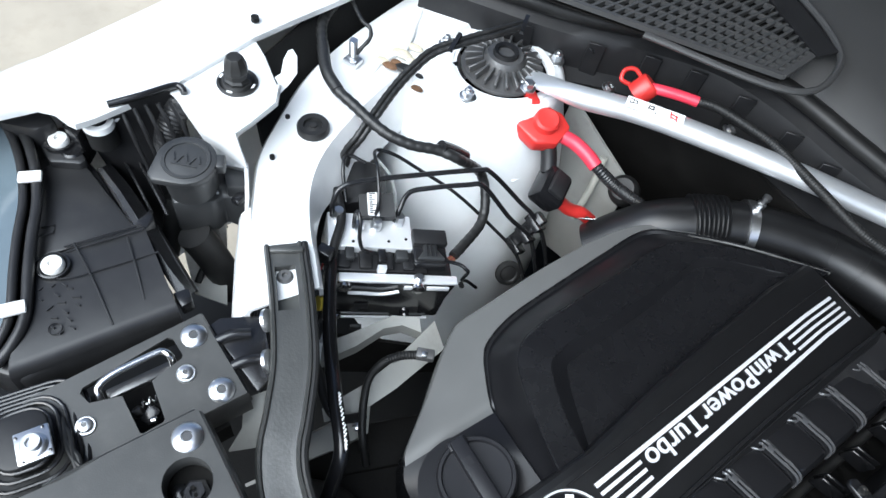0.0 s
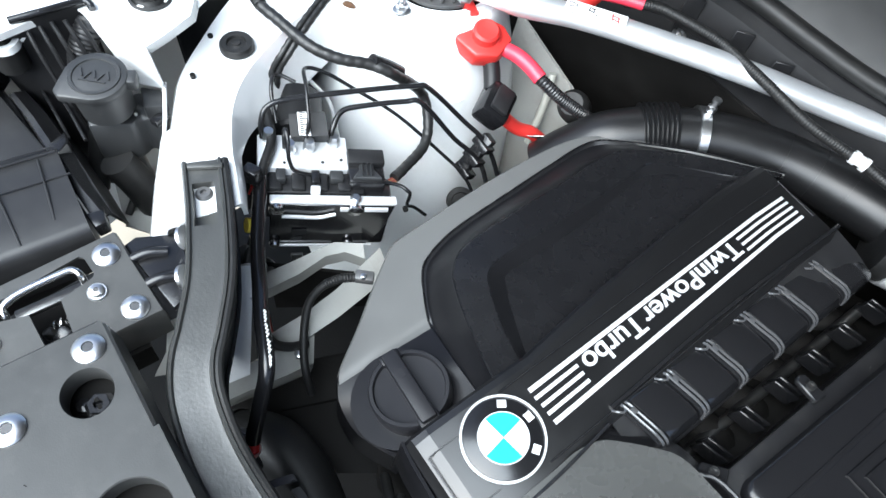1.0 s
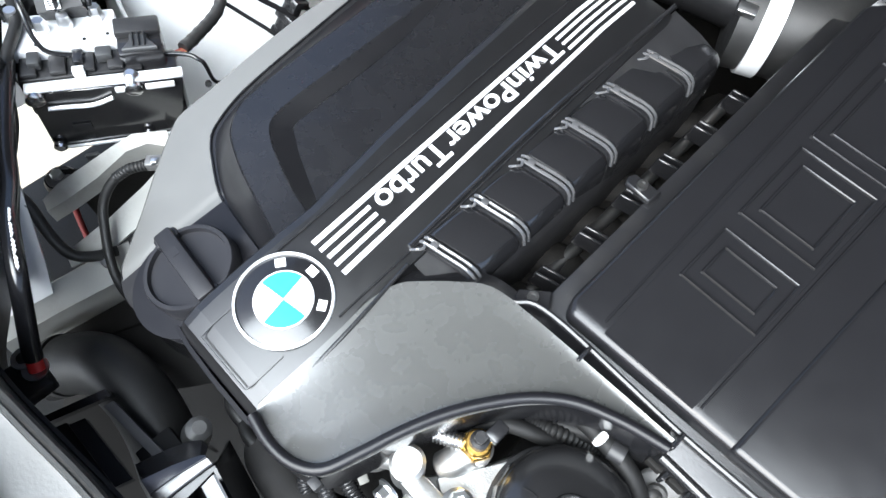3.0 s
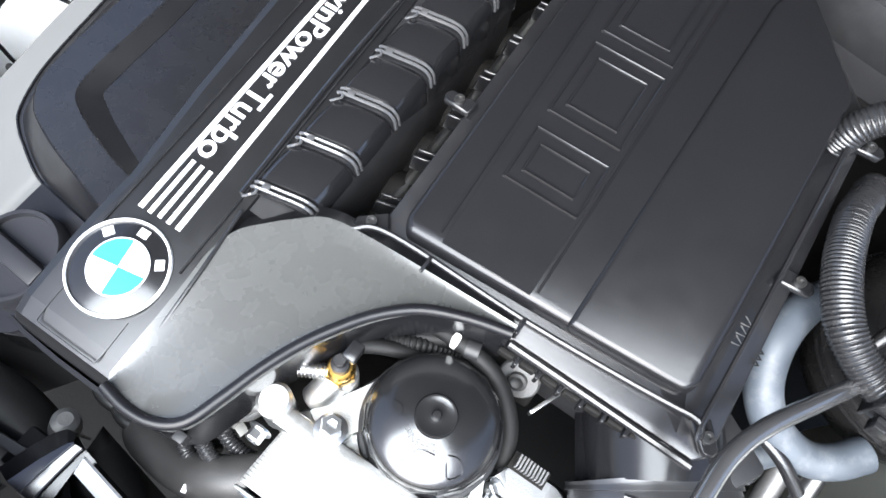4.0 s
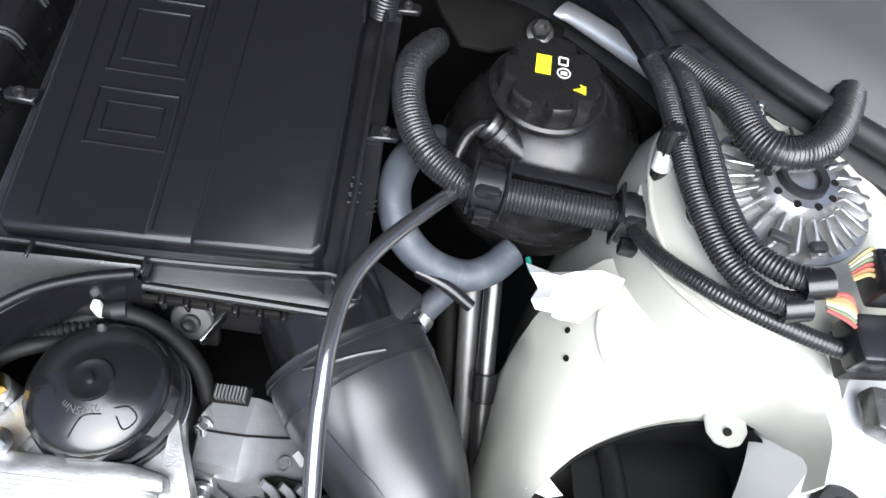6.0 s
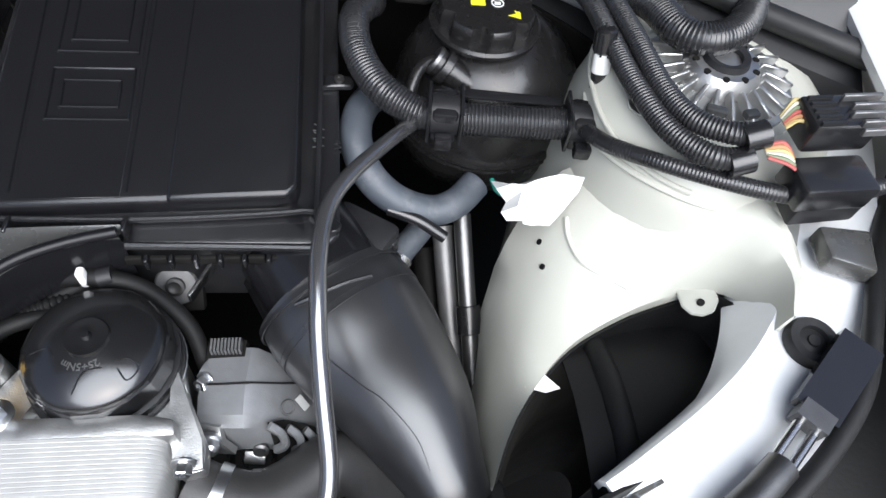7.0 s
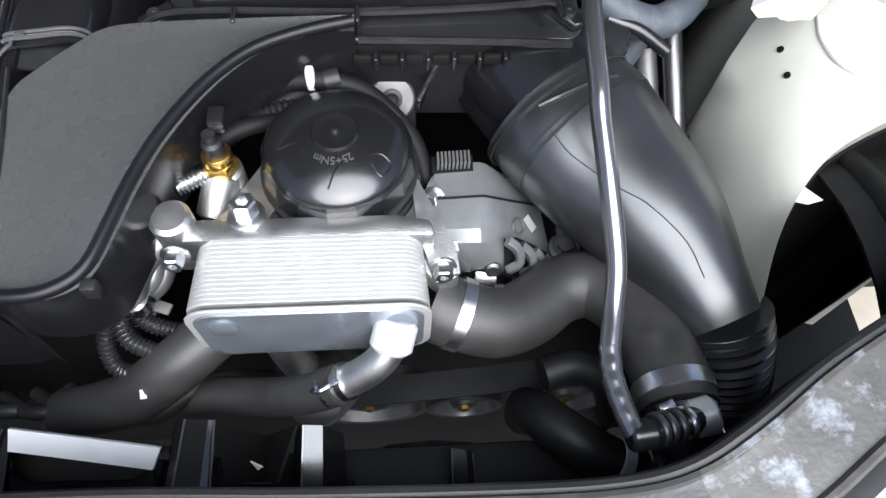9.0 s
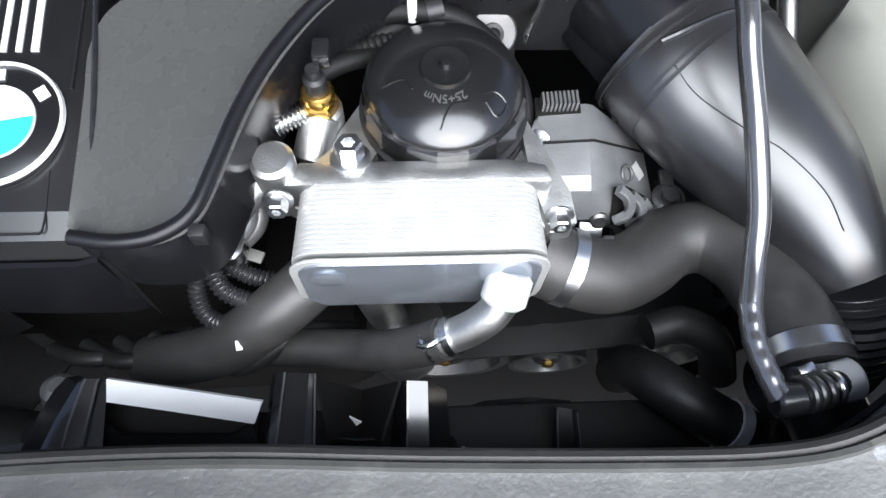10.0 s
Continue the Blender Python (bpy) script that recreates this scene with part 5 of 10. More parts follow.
part("outlet_elbow", tube([(0.426, 0.384, 0.779), (0.418, 0.376, 0.770), (0.405, 0.371, 0.759), (0.388, 0.368, 0.748)], 0.0105, 18), cast_alu, oc, "bent outlet pipe")
hc = thing("hose_clip", "small steel hose clip on the cooler outlet", "hose clip", "hose clips", at=(0.39, 0.368, 0.748))
part("band", tube([(0.398, 0.3695, 0.7545), (0.394, 0.369, 0.7520)], 0.0125, 20, 2), steel, hc)
part("band", tube([(0.388, 0.368, 0.7480), (0.383, 0.367, 0.7450)], 0.0125, 20, 2), steel, hc)
part("tail", tube([(0.392, 0.366, 0.764), (0.386, 0.362, 0.767), (0.380, 0.360, 0.765), (0.376, 0.362, 0.760)], 0.0016, 8), steel, hc)

ch = thing("coolant_hose", "black rubber coolant hose below the oil cooler", "hose", "coolant hoses", at=(0.28, 0.39, 0.73))
part("hose", tube([(0.392, 0.3685, 0.751), (0.374, 0.368, 0.736), (0.355, 0.370, 0.722), (0.33, 0.376, 0.705), (0.28, 0.385, 0.685), (0.24, 0.392, 0.66)], 0.0135, 16), dusty_rubber, ch)
ch = thing("coolant_hose", "thick dusty rubber coolant hose with white print", "hose", "coolant hoses", at=(0.28, 0.39, 0.73))
part("hose", tube([(0.318, 0.418, 0.745), (0.300, 0.402, 0.742), (0.278, 0.388, 0.732), (0.245, 0.380, 0.702), (0.205, 0.380, 0.676), (0.182, 0.385, 0.655), (0.175, 0.40, 0.62)], 0.0185, 18), dusty_rubber, ch)
part("print_mark", box((0.266, 0.3715, 0.738), (0.004, 0.006, 0.0006), 0, rot(20, 35, 20)), print_white, ch, "small white print")

# alternator
al = thing("alternator", "grey cast aluminium alternator with curved vents", "alternator", at=(0.515, 0.475, 0.64))
am = pose(0.500, 0.462, 0.712, -90, 0, 0)
part("stator_case", lathe([(0.0, 0.020), (0.026, 0.020), (0.031, 0.026), (0.031, 0.050), (0.028, 0.065), (0.02, 0.07)], am, 48), grey_cast, al)
# faceted cast front with a long ridge and a falling flank
CAST = [
    [(0.4605, 0.5275, 0.7600), (0.4611, 0.5221, 0.7700), (0.4918, 0.5205, 0.7740), (0.4968, 0.5205, 0.7720), (0.5139, 0.5183, 0.7570), (0.5290, 0.5274, 0.7350)],
    [(0.4538, 0.5087, 0.7620), (0.4549, 0.4943, 0.7690), (0.4897, 0.4910, 0.7750), (0.4951, 0.4918, 0.7730), (0.5231, 0.4989, 0.7520), (0.5438, 0.5122, 0.7250)],
    [(0.4506, 0.4865, 0.7550), (0.4546, 0.4717, 0.7640), (0.4890, 0.4679, 0.7700), (0.4954, 0.4691, 0.7670), (0.5285, 0.4765, 0.7420), (0.5482, 0.4893, 0.7150)],
    [(0.4508, 0.4726, 0.7450), (0.4550, 0.4638, 0.7570), (0.4891, 0.4595, 0.7650), (0.4970, 0.4611, 0.7610), (0.5289, 0.4699, 0.7330), (0.5520, 0.4823, 0.7050)],
    [(0.4531, 0.4661, 0.7300), (0.4569, 0.4590, 0.7420), (0.4928, 0.4549, 0.7500), (0.5009, 0.4563, 0.7470), (0.5304, 0.4625, 0.7160), (0.5556, 0.4737, 0.6920)],
    [(0.4582, 0.4629, 0.7150), (0.4603, 0.4556, 0.7280), (0.4961, 0.4524, 0.7380), (0.5039, 0.4529, 0.7350), (0.5291, 0.4583, 0.7040), (0.5559, 0.4680, 0.6800)],
    [(0.4647, 0.4693, 0.6900), (0.4668, 0.4636, 0.7000), (0.5040, 0.4615, 0.7100), (0.5128, 0.4628, 0.7050), (0.5335, 0.4605, 0.6850), (0.5587, 0.4670, 0.6650)],
]
part("cast_front", loft(CAST, 0.003), alternator_cast, al, "faceted cast front", 24)
part("case_seam", tube([tuple(Vector(p) + Vector((0, 0, 0.0002))) for p in CAST[1]], 0.0009, 6, 4), soot_and_shade, al, "parting line")
OUT = Vector((0.50, -0.45, 0.74))
# black sheet over the casting, drawn as shade between the webs
part("vent_void", loft([[Vector(p) + OUT * 0.0050 for p in r] for r in ([(0.5039, 0.4661, 0.7570), (0.5148, 0.4706, 0.7500), (0.5310, 0.4714, 0.7350), (0.5453, 0.4720, 0.7180)], [(0.5077, 0.4541, 0.7270), (0.5201, 0.4538, 0.7160), (0.5357, 0.4554, 0.7000), (0.5523, 0.4577, 0.6860)])], 0.001), soot_and_shade, al, "dark sheet for the shade in the vent gaps")
WEBS = [
    [(0.5046, 0.4641, 0.7590), (0.5127, 0.4601, 0.7520), (0.5143, 0.4556, 0.7410), (0.5072, 0.4543, 0.7320)],
    [(0.5165, 0.4662, 0.7470), (0.5241, 0.4619, 0.7400), (0.5258, 0.4570, 0.7290), (0.5194, 0.4563, 0.7200)],
    [(0.5284, 0.4685, 0.7340), (0.5342, 0.4640, 0.7270), (0.5357, 0.4596, 0.7160), (0.5299, 0.4582, 0.7070)],
    [(0.5386, 0.4697, 0.7210), (0.5435, 0.4659, 0.7140), (0.5450, 0.4620, 0.7030), (0.5404, 0.4604, 0.6940)],
]
for w_ in WEBS:
    part("vent_web", sweep(smooth_path([Vector(p) + OUT * 0.0068 for p in w_], 5), [(-0.0032, -0.003), (-0.0032, 0.0015), (-0.0022, 0.0025), (0.0022, 0.0025), (0.0032, 0.0015), (0.0032, -0.003)]), alternator_cast, al, "curved vent web")
part("ridge_bolt", lathe([(0.0062, 0.0), (0.0062, 0.003), (0.004, 0.004), (0.0, 0.003)], Matrix.Translation((0.4996, 0.4523, 0.7380)) @ rot(60, 0, 0), 16), dark_steel, al)
part("case_dimple", lathe([(0.0045, 0.0), (0.0050, 0.0010), (0.0060, 0.0010), (0.0066, 0.0)], Matrix.Translation((0.5195, 0.4792, 0.7515)) @ rot(20, 40, 0), 18, cap=False), grey_cast, al, "small round mark")
part("case_label", box((0.5297, 0.4856, 0.7440), (0.006, 0.013, 0.0008), 0, OUT.to_track_quat("Z", "Y").to_matrix().to_4x4()), plate_alu, al, "small pale label")
for k in range(6):
    part("plug_rib", box(Vector((0.4704, 0.4580, 0.7000)) + Vector((0.0115 * k, 0, 0)), (0.0025, 0.014, 0.022), 0.0006, seg=1), satin_black, al)
part("foot_bolt", lathe([(0.0098, 0.0), (0.0098, 0.003), (0.0075, 0.004), (0.0075, 0.010), (0.005, 0.012)], Matrix.Translation((0.4648, 0.4544, 0.7570)) @ rot(70, 0, 0), 12), zinc, al, "bright flange bolt")
part("foot_arm", loft([[(0.4565, 0.4641, 0.7640), (0.4722, 0.4606, 0.7660)], [(0.4557, 0.4539, 0.7560), (0.4745, 0.4504, 0.7580)], [(0.4598, 0.4497, 0.7420), (0.4821, 0.4463, 0.7460)]], 0.006), cast_alu, al, "bright cast foot")
part("side_plate", prism([(0.5561, 0.5005), (0.5676, 0.5013), (0.5714, 0.4767), (0.5635, 0.4566), (0.5456, 0.4583)], 0.700, 0.706, 0.002), soot_and_shade, al, "dark side plate")
part("side_tab", prism([(0.5586, 0.5054), (0.5679, 0.5052), (0.5684, 0.4889), (0.5576, 0.4853)], 0.708, 0.712, 0.001), grey_cast, al, "pale steel tab")
part("side_nut", lathe([(0.0125, 0.0), (0.0125, 0.004), (0.0095, 0.006), (0.0088, 0.004), (0.006, 0.004), (0.006, 0.010), (0.003, 0.010)], Matrix.Translation((0.5622, 0.4815, 0.7070)), 20), grey_cast, al, "steel nut with a ring washer")
part("mounting_lug", tube([(0.455, 0.507, 0.758), (0.475, 0.498, 0.757), (0.495, 0.490, 0.748)], 0.0125, 16), alternator_cast, al, "cast mounting lug")
part("terminal_tab", box((0.4945, 0.4470, 0.7330), (0.016, 0.010, 0.003), 0.001, rot(35, 0, -6)), zinc, al, "bright terminal tab")
part("cable_nut", lathe([(0.006, 0), (0.006, 0.004), (0.004, 0.008)], pose(0.500, 0.432, 0.748, 80, 0, 0), 6), zinc, al)
part("connector", box((0.51, 0.425, 0.722), (0.05, 0.012, 0.016), 0.002), satin_black, al, "black terminal block")
part("connector", box((0.500, 0.421, 0.736), (0.018, 0.008, 0.006), 0.001), white_plastic, al, "pale cable shoe")
screw((0.459, 0.4975, 0.765), 0.0085, 0.009, rot(60, 0, -35))
fa, fb_ = Vector((0.4622, 0.5211, 0.7750)), Vector((0.4839, 0.5201, 0.7780))
for k in range(9):
    part("cooling_fin", box(fa.lerp(fb_, k / 8), (0.0016, 0.010, 0.010), 0), grey_cast, al, "thin regulator cooling fin")
part("fin_base", bar(fa - Vector((0.004, 0, 0.008)), fb_ + Vector((0.004, 0, -0.008)), 0.014, 0.008), soot_and_shade, al, "oily fin base")

# rear mount beside the filter
em = thing("engine_mount_bracket", "grey bracket with a rubber bush behind the filter", "bracket", at=(0.437, 0.575, 0.79))
part("bush_arm", box((0.436, 0.578, 0.770), (0.026, 0.010, 0.040), 0.003, rot(-35, 0, 0)), soot_and_shade, em)
part("bush_plate", lathe([(0.0165, 0.0), (0.0170, 0.003), (0.0155, 0.0048), (0.008, 0.0052)], pose(0.431, 0.574, 0.783, 52, 0, 0), 28), grey_cast, em, "grey bush washer")
part("bush_core", lathe([(0.0075, 0.005), (0.0075, 0.009), (0.005, 0.0095), (0.003, 0.008)], pose(0.431, 0.574, 0.783, 52, 0, 0), 18), rubber, em, "black bolt head")
part("steel_strip", box((0.457, 0.565, 0.806), (0.003, 0.040, 0.010), 0.0006, rot(0, 0, -25)), steel, em, "bright steel strip")
bh = thing("breather_hose", "black breather hose with a white clip over the filter cap", "hose", "small hoses", at=(0.40, 0.56, 0.81))
part("hose", tube([(0.335, 0.560, 0.805), (0.36, 0.560, 0.816), (0.385, 0.5585, 0.819), (0.41, 0.556, 0.812), (0.430, 0.548, 0.796), (0.446, 0.535, 0.778), (0.455, 0.515, 0.755)], 0.0068, 14), liner, bh)
part("clip", box((0.377, 0.556, 0.824), (0.006, 0.008, 0.018), 0.002), white_plastic, bh, "white plastic clip")
part("hose_end", cyl((0.386, 0.558, 0.819), (0.396, 0.560, 0.820), 0.0075), matt_black, bh)
for k in range(3):
    hz = thing("vacuum_hose", "thin black vacuum hose under the cover arch", "hose", "small hoses", at=(0.33, 0.53, 0.8))
    part("hose", tube([(0.300 + 0.012 * k, 0.500 + 0.016 * k, 0.80), (0.325 + 0.012 * k, 0.520 + 0.014 * k, 0.812 - 0.004 * k), (0.352 + 0.01 * k, 0.535 + 0.012 * k, 0.806), (0.375 + 0.01 * k, 0.552 + 0.01 * k, 0.785)], 0.006, 10, 8, ripple=(0.004, 0.0012) if k == 1 else None), liner, hz)

# intake snorkel
dk = thing("intake_duct", "satin black plastic intake elbow with a bellows end", "intake duct", at=(0.60, 0.5, 0.70))
DUCT = [(0.549, 0.567, 0.783, 0.0605, 0.0445), (0.5555, 0.558, 0.782, 0.0620, 0.045), (0.566, 0.542, 0.782, 0.063, 0.046), (0.588, 0.510, 0.775, 0.058, 0.045), (0.615, 0.4655, 0.770, 0.047, 0.042), (0.6335, 0.4195, 0.764, 0.0325, 0.034), (0.643, 0.396, 0.758, 0.0275, 0.030)]


def oval_tube(pts, n=44, grow=0.0, smooth=6):
    """A tube of oval section through points (x, y, z, half width, half height)."""
    path = smooth_path(pts, smooth)
    rings = []
    for (c, t, a, b), p in zip(frames(path), path):
        rings.append([c + float((p[3] + grow) * math.cos(k)) * a + float((p[4] + grow) * math.sin(k)) * b for k in np.linspace(0, 2 * math.pi, n, endpoint=False)])
    return loft(rings, 0.0015, closed=True)


part("elbow", oval_tube(DUCT[1:]), duct_black, dk, "", 60)
part("elbow_seam", tube([(0.5346, 0.5157, 0.8187), (0.5474, 0.4968, 0.8133), (0.5758, 0.4721, 0.8106), (0.5922, 0.4593, 0.8104), (0.6134, 0.4347, 0.8051), (0.6228, 0.4122, 0.7975)], 0.0004, 6), duct_black, dk, "fine mould line")
part("collar_bar", tube([(0.5286, 0.5314, 0.8212), (0.5392, 0.5338, 0.8258), (0.5475, 0.5370, 0.8278), (0.5660, 0.5450, 0.8288), (0.5845, 0.5519, 0.8271)], 0.0020, 8), duct_black, dk, "raised moulded bar")
part("collar_ring", oval_tube([DUCT[0], (0.5525, 0.5625, 0.7825, 0.061, 0.0445), DUCT[1]], 44, 0.0042, 2), duct_black, dk, "raised collar")
for k in (0.0, 0.0052):
    part("collar_rib", oval_tube([(0.5670 + 0.56 * k, 0.5405 - 0.83 * k, 0.782, 0.0629, 0.0459), (0.5684 + 0.56 * k, 0.5385 - 0.83 * k, 0.782, 0.0628, 0.0458)], 44, 0.0016, 2), duct_black, dk, "moulded rib")
part("collar_hole", lathe([(0.003, 0.0), (0.003, 0.002)], pose(0.513, 0.5135, 0.768, 0, -60, 30), 12), soot_and_shade, dk)
part("neck", tube([(0.505, 0.632, 0.80, 0.048), (0.518, 0.615, 0.798, 0.050), (0.550, 0.567, 0.787, 0.052)], 0.05, 30, 4), lid_black, dk, "black neck under the air box")
part("neck_side", box((0.512, 0.566, 0.790), (0.034, 0.070, 0.050), 0.006, rot(0, 0, 28) @ rot(0, 18, 0)), lid_black, dk, "square channel wall")
part("neck_block", box((0.575, 0.600, 0.80), (0.055, 0.045, 0.04), 0.006, rot(0, 0, -32)), matt_black, dk)
part("latch", box((0.600, 0.598, 0.802), (0.014, 0.010, 0.018), 0.002, rot(0, 0, -32)), satin_black, dk, "snap latch")
part("bellows", tube([(0.6435, 0.402, 0.763), (0.650, 0.387, 0.745), (0.657, 0.372, 0.715), (0.660, 0.362, 0.68), (0.66, 0.355, 0.63)], 0.0345, 34, 8, ripple=(0.0064, 0.0040)), duct_black, dk, "black ribbed bellows")

# thick S-shaped hose
sh = thing("radiator_hose", "thick black rubber radiator hose with steel clamps", "hose", "coolant hoses", at=(0.53, 0.41, 0.74))
part("hose", tube([(0.452, 0.421, 0.752), (0.470, 0.414, 0.748), (0.498, 0.410, 0.740), (0.523, 0.420, 0.734), (0.546, 0.436, 0.732), (0.570, 0.438, 0.735), (0.589, 0.420, 0.743), (0.597, 0.392, 0.753), (0.600, 0.362, 0.764), (0.600, 0.338, 0.768)], 0.0245, 26), dusty_rubber, sh)
for a, b in (((0.4675, 0.4155, 0.7485), (0.4755, 0.4130, 0.7465)), ((0.6000, 0.3545, 0.7655), (0.6000, 0.3440, 0.7675))):
    c = part("clamp", tube([a, b], 0.0258, 32, 2), zinc, sh, "bright steel hose clamp")
part("clamp_screw", box((0.583, 0.334, 0.790), (0.010, 0.006, 0.007), 0.001, rot(0, 0, 20)), zinc, sh)
tf = thing("thermostat_elbow", "black plastic coolant elbow below the hose clamp", "pipe elbow", at=(0.60, 0.33, 0.77))
part("elbow", tube([(0.600, 0.340, 0.768), (0.601, 0.322, 0.766), (0.612, 0.302, 0.758), (0.63, 0.30, 0.74)], 0.0225, 22), satin_black, tf)
part("side_cup", cyl((0.597, 0.327, 0.786), (0.612, 0.330, 0.788), 0.0115, 20, 0.002), bright_alu, tf, "bright metal cup")
vp = thing("vent_pipe", "shiny dark plastic vent pipe with a quick connector", "pipe", at=(0.55, 0.45, 0.83))
part("pipe", tube([(0.6298, 0.6861, 0.8620), (0.6007, 0.6458, 0.8760), (0.5696, 0.6013, 0.8860), (0.5543, 0.5685, 0.8890), (0.5491, 0.5305, 0.8870), (0.5490, 0.500, 0.8785), (0.5494, 0.4797, 0.8695), (0.5522, 0.446, 0.854), (0.5558, 0.410, 0.832), (0.5535, 0.388, 0.821), (0.5480, 0.362, 0.815)], 0.0060, 18), pipe_black, vp, "smooth shiny pipe")
part("rough_end", tube([(0.5480, 0.364, 0.8155), (0.5475, 0.345, 0.813), (0.5515, 0.325, 0.812), (0.5545, 0.316, 0.812)], 0.0063, 16, 8, ripple=(0.009, 0.0003)), pipe_black, vp, "crinkled sleeve", 70)
part("connector", cyl((0.551, 0.315, 0.810), (0.566, 0.316, 0.810), 0.0085, 20, 0.0015), satin_black, vp)
for x in (0.566, 0.572, 0.579, 0.587):
    part("connector_ring", cyl((x, 0.3175 + 0.4 * (x - 0.566) * 0.6, 0.8095 - 0.5 * (x - 0.566)), (x + 0.0038, 0.3185 + 0.4 * (x - 0.566) * 0.6, 0.8085 - 0.5 * (x - 0.566)), 0.0098, 20, 0.001), dark_steel if x < 0.58 else steel, vp)
part("connector_body", cyl((0.560, 0.316, 0.810), (0.600, 0.327, 0.790), 0.0078, 18), satin_black, vp)

# radiator shroud with fins behind the front beam
rs = thing("radiator_shroud", "glossy black plastic radiator shroud with tall fins", "radiator shroud", at=(0.35, 0.32, 0.70))
# shelf coloured near black for the shade low in the nose
part("top_shelf", box((0.35, 0.322, 0.690), (0.46, 0.034, 0.010), 0.003), liner, rs)
fin_left = [(0.1444, 0.3085, 0.7350), (0.1515, 0.3328, 0.7350), (0.1581, 0.3485, 0.7350), (0.1640, 0.3557, 0.7350), (0.1712, 0.3569, 0.7350)]
fin_rim = [(0.1608, 0.3070, 0.7450), (0.1676, 0.3293, 0.7450), (0.1728, 0.3420, 0.7450), (0.1760, 0.3492, 0.7450), (0.1787, 0.3521, 0.7450)]
fin_top = [(0.1744, 0.3064, 0.7460), (0.1762, 0.3264, 0.7460), (0.1787, 0.3407, 0.7460), (0.1800, 0.3475, 0.7460), (0.1809, 0.3518, 0.7460)]
fin_end = [(0.1846, 0.3062, 0.7440), (0.1854, 0.3264, 0.7440), (0.1864, 0.3408, 0.7440), (0.1868, 0.3477, 0.7440), (0.1877, 0.3520, 0.7440)]
part("end_fin", loft([[(x - 0.004, y, z - 0.04) for x, y, z in fin_left], fin_left, fin_rim, fin_top, fin_end, [(x + 0.001, y, z - 0.004) for x, y, z in fin_end]], 0.002), gloss_black, rs, "tall glossy end fin", 20)
for q in (fin_top, fin_end):
    part("fin_ridge", tube([(x, y, z + 0.0003) for x, y, z in q], 0.0008, 6, 2), rim_glint, rs, "fine ridge with its highlight put into the colour")
part("slot_post", loft([[(0.1844, 0.3066, 0.7410), (0.1867, 0.3524, 0.7410)], [(0.1948, 0.3064, 0.7390), (0.1913, 0.3522, 0.7410)], [(0.1867, 0.3086, 0.7200), (0.1821, 0.3571, 0.7200)]], 0.002), cover_black, rs)
# black plastic ledge; the pale metal colour paints its sky glare
part("glare_ledge", loft([[(0.1979, 0.3489, 0.7564), (0.2333, 0.3432, 0.7541), (0.2857, 0.3345, 0.7505)], [(0.1969, 0.3372, 0.7496), (0.2325, 0.3313, 0.7472), (0.2805, 0.3230, 0.7438)]], 0.003), bright_alu, rs, "shroud ledge with its glare put in as pale metal")
part("slot_wall", loft([[(0.1910, 0.3523, 0.7420), (0.2820, 0.3375, 0.7350)], [(0.1614, 0.3681, 0.6800), (0.2687, 0.3501, 0.6800)]], 0.003), cover_black, rs)
# floor coloured near black for the shade in the slot
part("slot_floor", loft([[(0.1792, 0.3484, 0.7150), (0.2763, 0.3347, 0.7150)], [(0.1841, 0.3195, 0.7120), (0.2737, 0.3148, 0.7120)]], 0.003), soot_and_shade, rs, "slot floor with its shade in the colour")
part("slot_sill", loft([[(0.1904, 0.3271, 0.7340), (0.2000, 0.3199, 0.7370), (0.2305, 0.3183, 0.7370), (0.2669, 0.3177, 0.7370), (0.2767, 0.3256, 0.7340)], [(0.1839, 0.3081, 0.7260), (0.1973, 0.3076, 0.7260), (0.2282, 0.3066, 0.7260), (0.2651, 0.3053, 0.7260), (0.2830, 0.3047, 0.7260)]], 0.004), cover_black, rs, "satin slot sill")
chamfer = [[(0.2847, 0.3036, 0.7360), (0.2872, 0.3531, 0.7360)], [(0.2880, 0.3029, 0.7420), (0.2908, 0.3530, 0.7420)], [(0.2939, 0.3023, 0.7460), (0.2970, 0.3519, 0.7460)], [(0.3099, 0.3017, 0.7470), (0.3112, 0.3509, 0.7470)], [(0.3156, 0.3019, 0.7430), (0.3142, 0.3513, 0.7430)], [(0.3133, 0.3043, 0.7200), (0.3123, 0.3545, 0.7200)]]
part("fin", loft([chamfer[0], chamfer[1], chamfer[2], chamfer[3], chamfer[4], chamfer[5]], 0.002), gloss_black, rs, "broad glossy fin", 15)
for q in (chamfer[2], chamfer[4]):
    part("fin_ridge", bar(Vector(q[0]) + Vector((0, 0, 0.0008)), Vector(q[1]) + Vector((0, 0, 0.0008)), 0.0012, 0.0010), rim_glint, rs, "fine ridge with its highlight put into the colour")
# shade between the fins is in the trough's colour
part("trough", loft([[(0.3148, 0.3495, 0.7420), (0.3240, 0.3157, 0.7380), (0.3256, 0.3142, 0.7340)], [(0.3385, 0.3489, 0.7050), (0.3387, 0.3291, 0.7050), (0.3389, 0.3176, 0.7050)], [(0.3639, 0.3459, 0.7420), (0.3530, 0.3128, 0.7380), (0.3507, 0.3124, 0.7340)]], 0.002), soot_and_shade, rs, "trough between the fins with its shade in the colour")
part("trough_sill", loft([[(0.3243, 0.3154, 0.7300), (0.3376, 0.3139, 0.7280), (0.3511, 0.3136, 0.7300)], [(0.3136, 0.3041, 0.7220), (0.3366, 0.3039, 0.7160), (0.3574, 0.3026, 0.7220)]], 0.002), gloss_black, rs, "glossy sloping sill")
